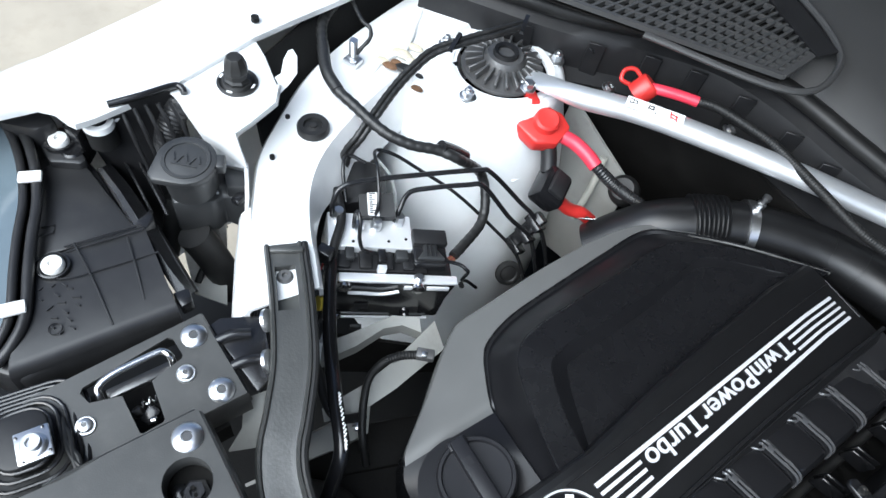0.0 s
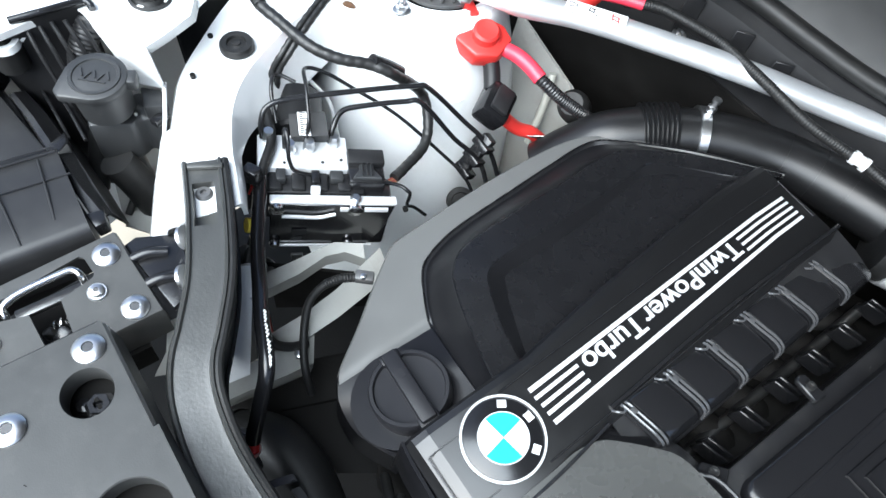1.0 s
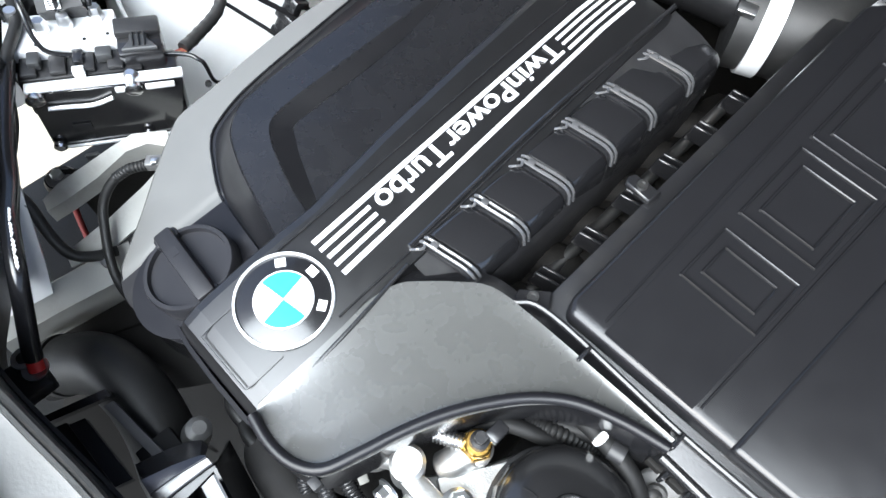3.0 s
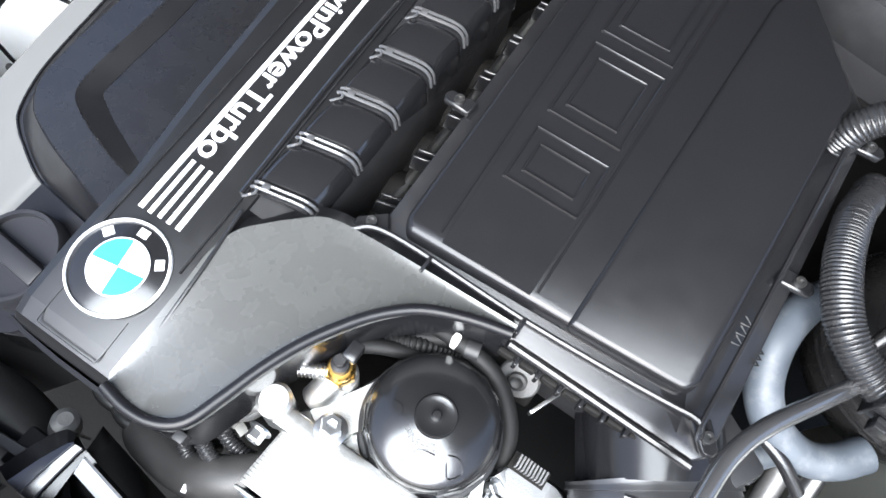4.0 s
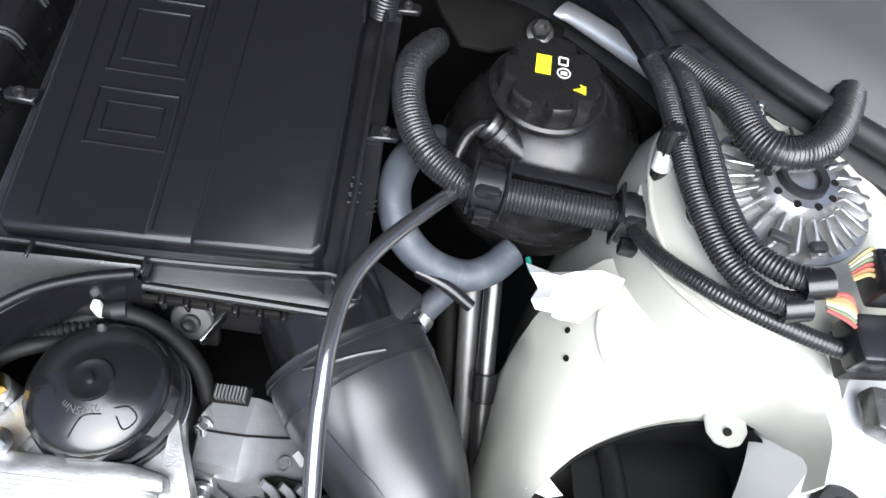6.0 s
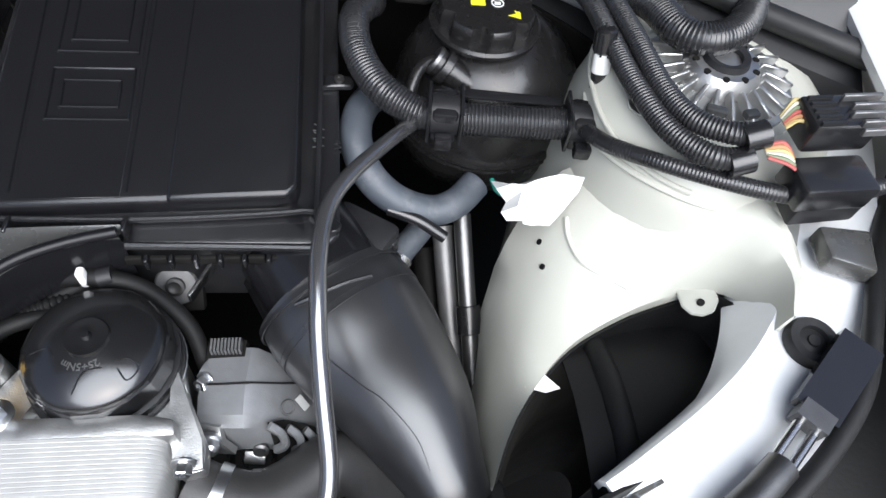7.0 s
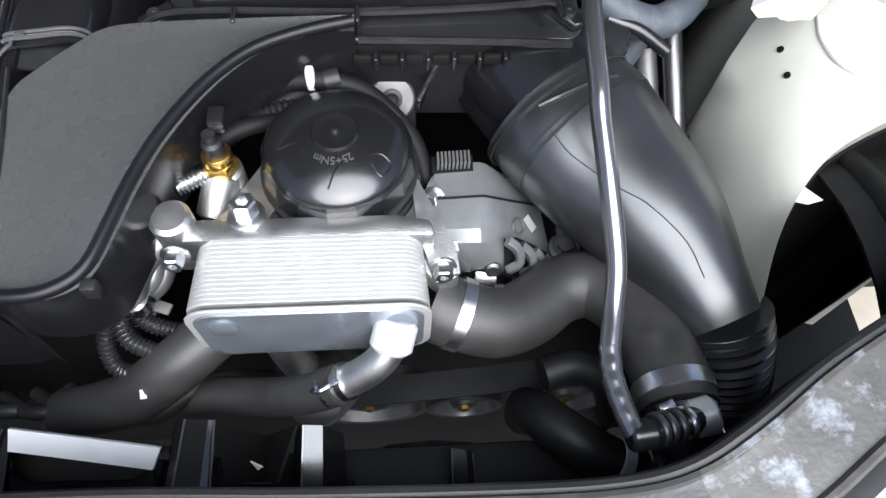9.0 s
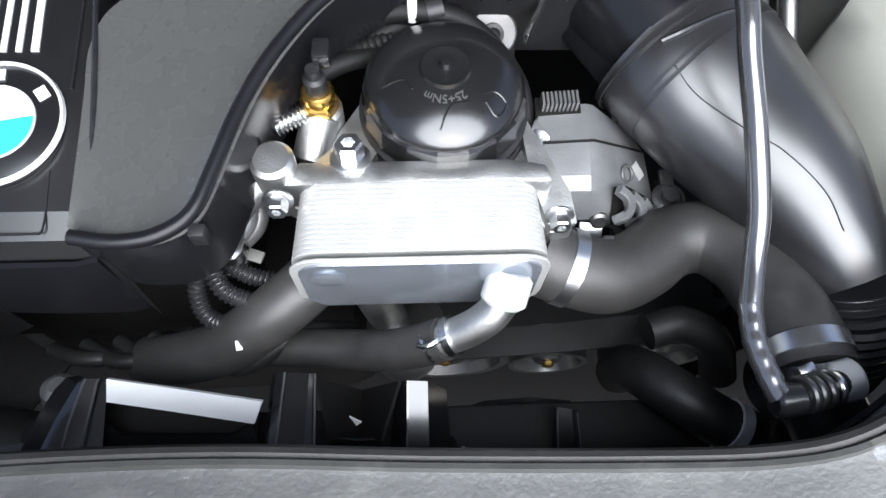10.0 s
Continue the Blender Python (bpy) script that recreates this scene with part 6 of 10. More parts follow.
part("trough_tab", loft([[(0.3235, 0.3303, 0.7160), (0.3300, 0.3308, 0.7180), (0.3395, 0.3266, 0.7140)], [(0.3252, 0.3274, 0.7120), (0.3309, 0.3258, 0.7120), (0.3358, 0.3251, 0.7110)], [(0.3296, 0.3233, 0.7060), (0.3310, 0.3229, 0.7060), (0.3325, 0.3228, 0.7060)]], 0.001), white_plastic, rs, "small pale tab")
part("fin", loft([[(0.3564, 0.3033, 0.7150), (0.3628, 0.3465, 0.7300)], [(0.3643, 0.3017, 0.7280), (0.3659, 0.3463, 0.7400)], [(0.3685, 0.3010, 0.7335), (0.3697, 0.3452, 0.7446)], [(0.3810, 0.3006, 0.7334), (0.3811, 0.3445, 0.7444)], [(0.3851, 0.3012, 0.7260), (0.3849, 0.3441, 0.7380)], [(0.3951, 0.3023, 0.7120), (0.3927, 0.3429, 0.7260)]], 0.002), gloss_black, rs, "tall glossy fin with a bright face", 15)
part("fin_ridge", bar((0.3681, 0.3010, 0.7341), (0.3694, 0.3451, 0.7451), 0.0012, 0.0010), rim_glint, rs, "fine ridge with its highlight put into the colour")
part("corner_web", loft([[(0.3963, 0.3191, 0.7000), (0.3998, 0.3115, 0.7100), (0.4095, 0.3077, 0.7100)], [(0.3951, 0.3023, 0.7120), (0.4020, 0.3021, 0.7120), (0.4299, 0.3011, 0.7120)]], 0.002), gloss_black, rs)
part("small_fin", loft([[(0.4599, 0.3023, 0.6900), (0.4644, 0.3341, 0.7000)], [(0.4627, 0.3010, 0.7020), (0.4635, 0.3324, 0.7120)], [(0.4742, 0.3006, 0.7020), (0.4727, 0.3307, 0.7120)], [(0.4813, 0.3016, 0.6900), (0.4790, 0.3315, 0.7000)]], 0.002), gloss_black, rs, "small glossy fin", 15)
for q in (((0.4625, 0.3009, 0.7028), (0.4633, 0.3319, 0.7128)), ((0.4798, 0.3013, 0.6935), (0.4780, 0.3303, 0.7025))):
    part("fin_ridge", bar(*q, 0.0010, 0.0010), rim_glint, rs, "fine ridge with its highlight put into the colour")
part("rear_bar", loft([[(0.3985, 0.3354, 0.6600), (0.4221, 0.3408, 0.6700), (0.4540, 0.3421, 0.6700), (0.4816, 0.3389, 0.6700)], [(0.3986, 0.3331, 0.6550), (0.4223, 0.3385, 0.6650), (0.4546, 0.3407, 0.6650), (0.4823, 0.3366, 0.6650)]], 0.006), satin_black, rs, "low rear rail")
rd = thing("radiator_core", "finned aluminium radiator core", "radiator", at=(0.5, 0.30, 0.6))
core_a, core_b = Vector((0.5052, 0.3235, 0.6900)), Vector((0.5409, 0.3223, 0.6900))
for k in range(24):
    c_ = core_a.lerp(core_b, k / 23)
    part("core_fin", box(c_ + Vector((0, -0.016, -0.026)), (0.0009, 0.034, 0.05)), grey_cast, rd)
part("core_edge", bar(core_a + Vector((-0.002, 0.002, 0.0)), core_b + Vector((0, 0.002, 0.0)), 0.006, 0.008), cap_grey, rd)
part("end_tank", box((0.63, 0.30, 0.64), (0.05, 0.05, 0.16), 0.01), satin_black, rd)
eh = thing("coolant_elbow", "black rubber elbow hose with a spring clamp", "hose", "coolant hoses", at=(0.56, 0.33, 0.69))
part("hose", tube([(0.53, 0.372, 0.63), (0.526, 0.366, 0.672), (0.531, 0.350, 0.704), (0.547, 0.334, 0.712), (0.566, 0.322, 0.708), (0.59, 0.312, 0.70)], 0.0165, 18), rubber, eh)
part("hose", tube([(0.535, 0.385, 0.695), (0.56, 0.39, 0.695), (0.585, 0.38, 0.685), (0.595, 0.36, 0.66)], 0.013, 16), rubber, eh)
part("clamp", tube([(0.572, 0.3195, 0.7070), (0.579, 0.3165, 0.7045)], 0.0178, 24, 2), bright_alu, eh, "bright steel clamp")

# pulleys and pump low in front
for x, y, z, r, lbl in ((0.487, 0.405, 0.575, 0.034, "black belt idler pulley with a brass coloured bolt"), (0.575, 0.405, 0.585, 0.045, "black ribbed compressor pulley"), (0.40, 0.42, 0.53, 0.06, "large dark crankshaft pulley")):
    pu = thing("pulley", lbl, "pulley", "belt pulleys", at=(x, y, z))
    pm = pose(x, y, z, 90, 0, 0)
    part("rim", lathe([(r * 0.45, 0.004), (r * 0.8, 0.002), (r * 0.86, 0.012), (r, 0.012), (r, -0.014), (r * 0.9, -0.014)], pm, 36), dark_steel, pu)
    part("hub", lathe([(r * 0.45, 0.003), (r * 0.3, 0.010), (r * 0.12, 0.011)], pm, 24), matt_black, pu)
    part("hub_bolt", lathe([(0.005, 0.010), (0.005, 0.014), (0.003, 0.015)], pm, 6), brass, pu)
be = thing("drive_belt", "black ribbed drive belt between pulleys", "belt", at=(0.48, 0.40, 0.58))
part("strap", sweep(smooth_path([(0.34, 0.405, 0.56), (0.40, 0.405, 0.595), (0.487, 0.405, 0.612), (0.575, 0.405, 0.633), (0.625, 0.405, 0.60)], 5), [(-0.012, 0.0), (0.012, 0.0), (0.012, 0.003), (-0.012, 0.003)]), rubber, be)
wpump = thing("water_pump", "dull cast aluminium water pump housing", "water pump", at=(0.365, 0.40, 0.60))
part("housing", lathe([(0.012, 0.050), (0.020, 0.046), (0.026, 0.030), (0.030, 0.0), (0.034, -0.03)], pose(0.366, 0.405, 0.625, 30, 0, 0), 26), cast_alu, wpump)
for k in range(3):
    part("bolt", lathe([(0.006, 0), (0.006, 0.004), (0.004, 0.007)], pose(0.350 + 0.014 * k, 0.386, 0.652, 35, 0, 0), 6), dark_steel, wpump)
part("arm", tube([(0.355, 0.41, 0.66), (0.345, 0.42, 0.70), (0.35, 0.43, 0.74)], 0.014, 14), cast_alu, wpump)
for k, pts in enumerate(([(0.245, 0.43, 0.76), (0.256, 0.405, 0.748), (0.280, 0.398, 0.74), (0.300, 0.405, 0.745)], [(0.240, 0.435, 0.75), (0.236, 0.408, 0.735), (0.245, 0.392, 0.725), (0.270, 0.390, 0.728)], [(0.25, 0.44, 0.765), (0.262, 0.42, 0.745), (0.285, 0.415, 0.735), (0.305, 0.42, 0.73)])):
    wz = thing("wiring_conduit", "thin black corrugated wiring conduit", "cable", "wiring conduits", at=pts[0])
    part("conduit", tube(pts, 0.0065, 12, 8, ripple=(0.0032, 0.0011)), conduit, wz)
    part("plug", box((pts[-1][0] + 0.004, pts[-1][1] + 0.004, pts[-1][2] + 0.002), (0.014, 0.012, 0.012), 0.002), satin_black, wz)
pf = thing("sensor_fitting", "steel capped sensor fitting below the arched cover edge", "fitting", at=(0.2509, 0.4361, 0.7400))
part("cap", lathe([(0.0, 0.008), (0.006, 0.0075), (0.011, 0.005), (0.0145, 0.0), (0.0145, -0.006), (0.011, -0.010)], Matrix.Translation((0.2535, 0.4317, 0.7480)), 28), steel, pf, "domed steel cap")
part("cap_ring", lathe([(0.0148, -0.004), (0.0165, -0.005), (0.0165, -0.009), (0.0145, -0.010)], Matrix.Translation((0.2535, 0.4317, 0.7480)), 28, cap=False), satin_black, pf)
part("tab", box((0.2719, 0.4286, 0.7450), (0.014, 0.008, 0.003), 0.001, rot(0, 0, -20)), dull_white, pf, "pale tab")
part("strap", tube([(0.2652, 0.4619, 0.7720), (0.2717, 0.4529, 0.7700), (0.2716, 0.4432, 0.7660), (0.2634, 0.4354, 0.7600), (0.2521, 0.4329, 0.7560)], 0.0075, 14), alternator_cast, pf, "grey curved strap")
part("strap", tube([(0.2736, 0.4610, 0.7660), (0.2782, 0.4500, 0.7640), (0.2747, 0.4412, 0.7580), (0.2659, 0.4351, 0.7520)], 0.0065, 14), grey_cast, pf, "grey curved strap")
part("pale_tube", tube([(0.2823, 0.4966, 0.8000), (0.2810, 0.4831, 0.7960), (0.2796, 0.4699, 0.7900)], 0.0075, 14), alternator_cast, pf, "pale moulded tube")
part("dark_sleeve", tube([(0.2471, 0.4777, 0.7700), (0.2543, 0.4620, 0.7650), (0.2546, 0.4496, 0.7580), (0.2465, 0.4427, 0.7520)], 0.011, 16), matt_black, pf, "black rubber sleeve")
part("tan_clip", prism([(0.2462, 0.4423), (0.2553, 0.4429), (0.2574, 0.4347), (0.2511, 0.4276)], 0.784, 0.788, 0.001), frame_white, pf, "tan plastic clip")
for k in range(5):
    x = 0.14 + 0.028 * k
    wz = thing("wiring_conduit", "black wiring loom low in front of the engine", "cable", "wiring conduits", at=(x, 0.38, 0.66))
    part("conduit", tube([(x - 0.04, 0.40, 0.64 + 0.008 * k), (x, 0.385 - 0.004 * k, 0.665 + 0.006 * k), (x + 0.045, 0.392, 0.655 + 0.01 * k), (x + 0.075, 0.41, 0.64)], 0.006, 10, 6), rubber, wz)

# front cross beam: one long moulded channel from wing to wing
fbm = thing("front_beam", "worn black moulded front cross beam with recessed ends", "cross beam", at=(0.2809, 0.2599, 0.8201))
back = [(-0.189, 0.3905, 0.8707), (-0.132, 0.3692, 0.8715), (-0.0728, 0.3429, 0.8723), (-0.0321, 0.3166, 0.8713), (-0.0084, 0.2993, 0.8689), (0.0164, 0.2899, 0.8635), (0.0568, 0.2852, 0.8515), (0.1099, 0.2881, 0.8362), (0.1856, 0.2952, 0.8259), (0.2803, 0.2961, 0.8229), (0.38, 0.291, 0.823), (0.48, 0.287, 0.828), (0.535, 0.286, 0.838), (0.568, 0.291, 0.849), (0.600, 0.307, 0.858), (0.643, 0.334, 0.864), (0.70, 0.362, 0.868), (0.752, 0.383, 0.870)]
bp = smooth_path(back, 5)
rows = []
tang = [Vector(bp[min(i + 1, len(bp) - 1)] - bp[max(i - 1, 0)]).normalized() for i in range(len(bp))]
nrm = [Vector((t.y, -t.x, 0)).normalized() for t in tang]
for u, v in ((0.000, -0.055), (-0.001, -0.004), (0.0005, 0.0), (0.003, 0.0005), (0.0045, -0.0025), (0.010, -0.003), (0.024, -0.0025), (0.033, -0.0028), (0.036, -0.003), (0.0375, 0.0), (0.040, 0.0005), (0.0425, -0.003), (0.044, -0.055)):
    rows.append([Vector(p) + n * u * float(np.interp(p[0], (0.0, 0.14), (0.84, 1.0))) + Vector((0, 0, v)) for p, n in zip(bp, nrm)])
cut = len(bp) - 21
i0, i1 = (min(range(len(bp)), key=lambda i: abs(bp[i][0] - x)) for x in (-0.163, -0.122))
for first, last, strips in ((0, i0, rows), (i0, i1, rows[:6]), (i0, i1, rows[7:]), (i1, cut, rows)):
    part("channel", loft([r[first:last + 1] for r in strips], 0.002), worn_black, fbm, "", 30)
# open pocket with its four walls and floor
near, far, deep = [Vector(p) for p in rows[5][i0:i1 + 1]], [Vector(p) for p in rows[7][i0:i1 + 1]], Vector((0, 0, -0.011))
part("pocket", loft([near, [p + deep for p in near], [p.lerp(q, 0.5) + deep * 1.15 for p, q in zip(near, far)], [p + deep for p in far], far], 0.001), pocket_grey, fbm, "pale recessed pocket")
for k in (0, -1):
    part("pocket_wall", loft([[near[k], far[k]], [near[k] + deep, far[k] + deep]], 0.001), worn_black, fbm)
part("pocket_screw", lathe([(0.0075, 0.0), (0.008, 0.003), (0.006, 0.006), (0.003, 0.006), (0.0025, 0.003)], Matrix.Translation(near[0].lerp(far[0], 0.5) + deep + Vector((0.007, -0.0035, 0.0))), 20), grey_cast, fbm, "torx screw")
part("channel_end", loft([r[cut:] for r in rows], 0.002), peeling, fbm, "peeling painted beam end", 30)
part("edge_seal", tube([tuple(Vector(p) - n * 0.003 - Vector((0, 0, 0.004))) for p, n in zip(bp, nrm)], 0.0035, 8, 1, raw=True), rubber, fbm, "black rubber edge strip")
part("lower_lip", loft([[Vector(p) - n * 0.001 + Vector((0, 0, -0.05)) for p, n in zip(bp, nrm)], [Vector(p) + n * 0.03 + Vector((0, 0, -0.16)) for p, n in zip(bp, nrm)]], 0.003), matt_black, fbm)
fl = pose(0.716, 0.3470, 0.8660, 0, 0, 24)
lx, ly, lz = 0.048, 0.024, 0.006
part("pocket", add(bmesh.new(), prism(rounded(lx, ly, 0.005), 0.0, 0.0008, 0.0002, 1), fl), dull_white, fbm, "pale recessed pocket")
rim_o, rim_i, rim_b = rounded(lx + 0.012, ly + 0.011, 0.006), rounded(lx, ly, 0.005), rounded(lx - 0.002, ly - 0.002, 0.005)
part("pocket_edge", add(bmesh.new(), loft([[(*p, 0.0002) for p in rim_o], [(p[0] * 0.98, p[1] * 0.98, lz) for p in rim_o], [(p[0] * 1.02, p[1] * 1.02, lz) for p in rim_i], [(*p, lz - 0.0008) for p in rim_i], [(*p, 0.0002) for p in rim_b]], 0.001, closed=True), fl), worn_black, fbm, "raised pocket rim")
part("pocket_screw", lathe([(0.0085, 0.0), (0.009, 0.002), (0.007, 0.0045), (0.003, 0.0045), (0.0025, 0.002)], Matrix.Translation(fl @ Vector((-0.013, 0.0, 0.0008))), 20), zinc, fbm, "torx screw")
# end lip of the beam
part("end_lip", box((-0.186, 0.374, 0.8705), (0.007, 0.032, 0.005), 0.002, rot(0, 0, -27)), worn_black, fbm)

# nose trim in front of the beam
nt_ = thing("front_bumper_edge", "white bumper top edge in front of the beam", "bumper", at=(0.5, 0.2, 0.8))
part("bumper_skin", loft([[Vector(p) + n * (0.048 + k) + Vector((0, 0, z)) for p, n in zip(bp[45:], nrm[45:])] for k, z in ((0.0, -0.03), (0.004, -0.006), (0.012, -0.002), (0.05, -0.02), (0.09, -0.08))], 0.003), white_paint, nt_)

# ---- coolant tank side ----
et = thing("expansion_tank", "round black plastic coolant expansion tank with a screw cap", "expansion tank", at=(0.698, 0.765, 0.72))
tc = (0.698, 0.768, 0.815)
part("upper_shell", lathe([(0.034, 0.078), (0.046, 0.0735), (0.060, 0.065), (0.074, 0.050), (0.084, 0.030), (0.0885, 0.010), (0.089, -0.006)], pose(*tc), 56), tank_black, et, "glossy black upper shell")
part("seam_flange", lathe([(0.089, -0.004), (0.0935, -0.005), (0.094, -0.008), (0.0925, -0.010), (0.089, -0.010)], pose(*tc), 56), tank_black, et, "welded seam")
part("seam_flange", lathe([(0.089, -0.012), (0.0925, -0.013), (0.093, -0.015), (0.0915, -0.017), (0.089, -0.017)], pose(*tc), 56), tank_black, et, "welded seam")
part("lower_shell", lathe([(0.089, -0.008), (0.088, -0.03), (0.080, -0.055), (0.062, -0.076), (0.035, -0.088), (0.0, -0.092)], pose(*tc), 56), tank_black, et)
pts = []
for k in range(72):
    a = 2 * math.pi * k / 72
    pts.append((0.0420 - 0.0095 * max(0, math.cos(7 * a)) ** 2, a))
cap_c = (0.6855, 0.767, 0.896)
bm = bmesh.new()
rings = []
for z, s, d in ((-0.004, 1.0, 0.4), (0.012, 1.0, 1), (0.016, 0.98, 1), (0.0182, 0.94, 0.9), (0.0185, 0.74, 0.0), (0.0185, 0.3, 0.0)):
    rings.append([bm.verts.new((cap_c[0] + ((0.0420 - d * (0.0420 - r)) * s) * math.cos(a), cap_c[1] + ((0.0420 - d * (0.0420 - r)) * s) * math.sin(a), cap_c[2] + z)) for r, a in pts])
for u, v in zip(rings, rings[1:]):
    for k in range(72):
        bm.faces.new((u[k], u[(k + 1) % 72], v[(k + 1) % 72], v[k]))
bm.faces.new(rings[-1])
tcap = part("screw_cap", bm, tank_black, et, "black lobed screw cap with yellow print")
part("cap_collar", lathe([(0.044, -0.004), (0.048, -0.003), (0.049, 0.001), (0.0465, 0.003)], pose(*cap_c), 48), tank_black, et)
cm = pose(cap_c[0], cap_c[1], cap_c[2] + 0.0188, 0, 0, -3) @ Matrix.Diagonal((0.88, 0.88, 1.0, 1.0))
part("cap_print", add(bmesh.new(), box((-0.010, 0.007, 0), (0.014, 0.024, 0.0004)), cm), print_yellow, tcap, "yellow warning panel")
part("cap_print", add(bmesh.new(), prism([(0.018, -0.018), (0.026, -0.014), (0.024, -0.010), (0.030, -0.012), (0.030, -0.022), (0.025, -0.020)], 0, 0.0004), cm), print_yellow, tcap, "yellow arrow")
part("cap_print", add(bmesh.new(), lathe([(0.0052, 0), (0.0052, 0.0005), (0.0064, 0.0005), (0.0064, 0)], pose(0.009, 0.000, 0), 22, cap=False), cm), print_white, tcap, "white round sign")
part("cap_print", add(bmesh.new(), box((0.009, 0.0, 0.0001), (0.006, 0.004, 0.0005)), cm), print_white, tcap)
for dx in (-0.004, 0.004):
    part("cap_print", add(bmesh.new(), box((0.008 + dx, 0.015, 0.0001), (0.0016, 0.010, 0.0005)), cm), print_white, tcap, "white sign")
for dy in (-0.0045, 0.0045):
    part("cap_print", add(bmesh.new(), box((0.008, 0.015 + dy, 0.0001), (0.008, 0.0016, 0.0005)), cm), print_white, tcap)
part("shell_print", box((0.747, 0.716, 0.852), (0.007, 0.004, 0.0006), 0, rot(45, 30, 0)), print_yellow, et, "small yellow mark")


def tank_pt(az, el, r=0.0895):
    return Vector(tc) + Vector((r * math.cos(el) * math.cos(az), r * math.cos(el) * math.sin(az), r * math.sin(el) * 0.92))


for k in range(6):
    part("raised_bar", tube([tank_pt(-0.95 + 0.02 * k + 0.05 * j, 0.22 - 0.055 * k) for j in range(6)], 0.0009, 6, 2), tank_black, et, "raised unreadable moulding")
part("raised_bar", tube([tank_pt(-1.35, 0.62), tank_pt(-1.35, 0.45), tank_pt(-1.25, 0.40), tank_pt(-1.2, 0.20)], 0.0009, 6, 4), tank_black, et)
part("raised_bar", tube([tank_pt(-1.35, 0.62), tank_pt(-1.05, 0.60), tank_pt(-0.8, 0.58)], 0.0009, 6, 4), tank_black, et)
part("vent_stub", cyl((0.672, 0.718, 0.866), (0.640, 0.730, 0.884), 0.0125, 20, 0.002), tank_black, et, "black hose stub")
part("stub_collar", cyl((0.652, 0.7255, 0.877), (0.645, 0.728, 0.881), 0.0160, 20, 0.001), tank_black, et)
part("stub_ring", cyl((0.6425, 0.729, 0.8825), (0.6385, 0.7306, 0.8849), 0.0128, 20, 0.001), dark_steel, et, "dull metal ring")
part("stub_pipe", tube([(0.642, 0.7295, 0.8835), (0.633, 0.726, 0.884), (0.624, 0.716, 0.880), (0.618, 0.700, 0.868), (0.616, 0.69, 0.852)], 0.0052, 12), tank_black, et, "short bent pipe")
part("mount_bracket", prism([(0.592, 0.872), (0.612, 0.835), (0.640, 0.832), (0.668, 0.846), (0.690, 0.846), (0.702, 0.858), (0.72, 0.90), (0.66, 0.95), (0.58, 0.90)], 0.862, 0.868, 0.002), soot_and_shade, et, "dark oily bracket")
screw((0.684, 0.862, 0.870), 0.0125, 0.012, rot(25, 0, 0), dark_steel, label="dark flange bolt on the tank bracket")

mh = thing("corrugated_hose", "thick black corrugated conduit held by two clips", "conduit", "corrugated conduits", at=(0.60, 0.70, 0.9))
part("conduit", tube([(0.590, 0.850, 0.850), (0.582, 0.822, 0.866), (0.573, 0.785, 0.880), (0.5755, 0.738, 0.885), (0.592, 0.700, 0.881), (0.620, 0.680, 0.874), (0.648, 0.674, 0.872), (0.700, 0.669, 0.874), (0.748, 0.664, 0.877)], 0.0135, 22, 8, ripple=(0.0030, 0.0009)), conduit, mh)
part("hose_end", cyl((0.589, 0.847, 0.8515), (0.5935, 0.864, 0.8415), 0.0115, 20, 0.002), dark_steel, mh, "dark metal end")
for x, y, z, a in ((0.645, 0.675, 0.874, -6), (0.757, 0.663, 0.878, -6)):
    m4 = pose(x, y, z, 0, 0, a)
    ck = part("clip", add(bmesh.new(), box((0, 0, -0.001), (0.022, 0.031, 0.032), 0.004), m4), satin_black, mh, "black plastic clip")
    part("clip_wall", add(bmesh.new(), box((-0.013, 0, 0.002), (0.003, 0.037, 0.034), 0.001), m4), satin_black, mh)
    part("clip_wall", add(bmesh.new(), box((0.013, 0, 0.002), (0.003, 0.037, 0.034), 0.001), m4), satin_black, mh)
    part("clip_saddle", add(bmesh.new(), tube([(-0.011, 0, 0.001), (0.011, 0, 0.001)], 0.0165, 20, 2), m4), matt_black, mh)
    part("clip_latch", add(bmesh.new(), box((0.0, -0.022, -0.008), (0.014, 0.010, 0.012), 0.002), m4), satin_black, mh)
part("clip_strap", box((0.702, 0.688, 0.882), (0.085, 0.010, 0.003), 0.001, rot(0, 0, -6)), satin_black, mh, "flat strap")
part("clip_block", box((0.779, 0.668, 0.878), (0.022, 0.030, 0.026), 0.003, rot(0, 0, -8)), satin_black, mh)
tcb = thing("thin_loom", "thin black braided loom running from the clip", "cable", "looms", at=(0.79, 0.65, 0.9))
part("conduit", tube([(0.752, 0.664, 0.878), (0.7624, 0.6215, 0.9000), (0.7863, 0.5908, 0.9160), (0.8169, 0.5726, 0.9210), (0.8492, 0.5595, 0.9230), (0.8706, 0.5525, 0.9250), (0.8965, 0.5482, 0.9280), (0.9376, 0.5567, 0.9300)], 0.0066, 14, 8, ripple=(0.0026, 0.0004)), conduit, tcb)
rh = thing("corrugated_hose", "black corrugated conduit running from the air box to a clip", "conduit", "corrugated conduits", at=(0.6, 0.86, 0.9))
part("conduit", tube([(0.540, 0.842, 0.880), (0.543, 0.846, 0.900), (0.556, 0.855, 0.914), (0.584, 0.866, 0.920), (0.617, 0.877, 0.921), (0.652, 0.882, 0.922)], 0.0130, 20, 8, ripple=(0.0030, 0.0009)), conduit, rh)
rc = part("clip", box((0.664, 0.879, 0.921), (0.022, 0.040, 0.034), 0.004, rot(0, 0, -10)), satin_black, rh, "black plastic clip")
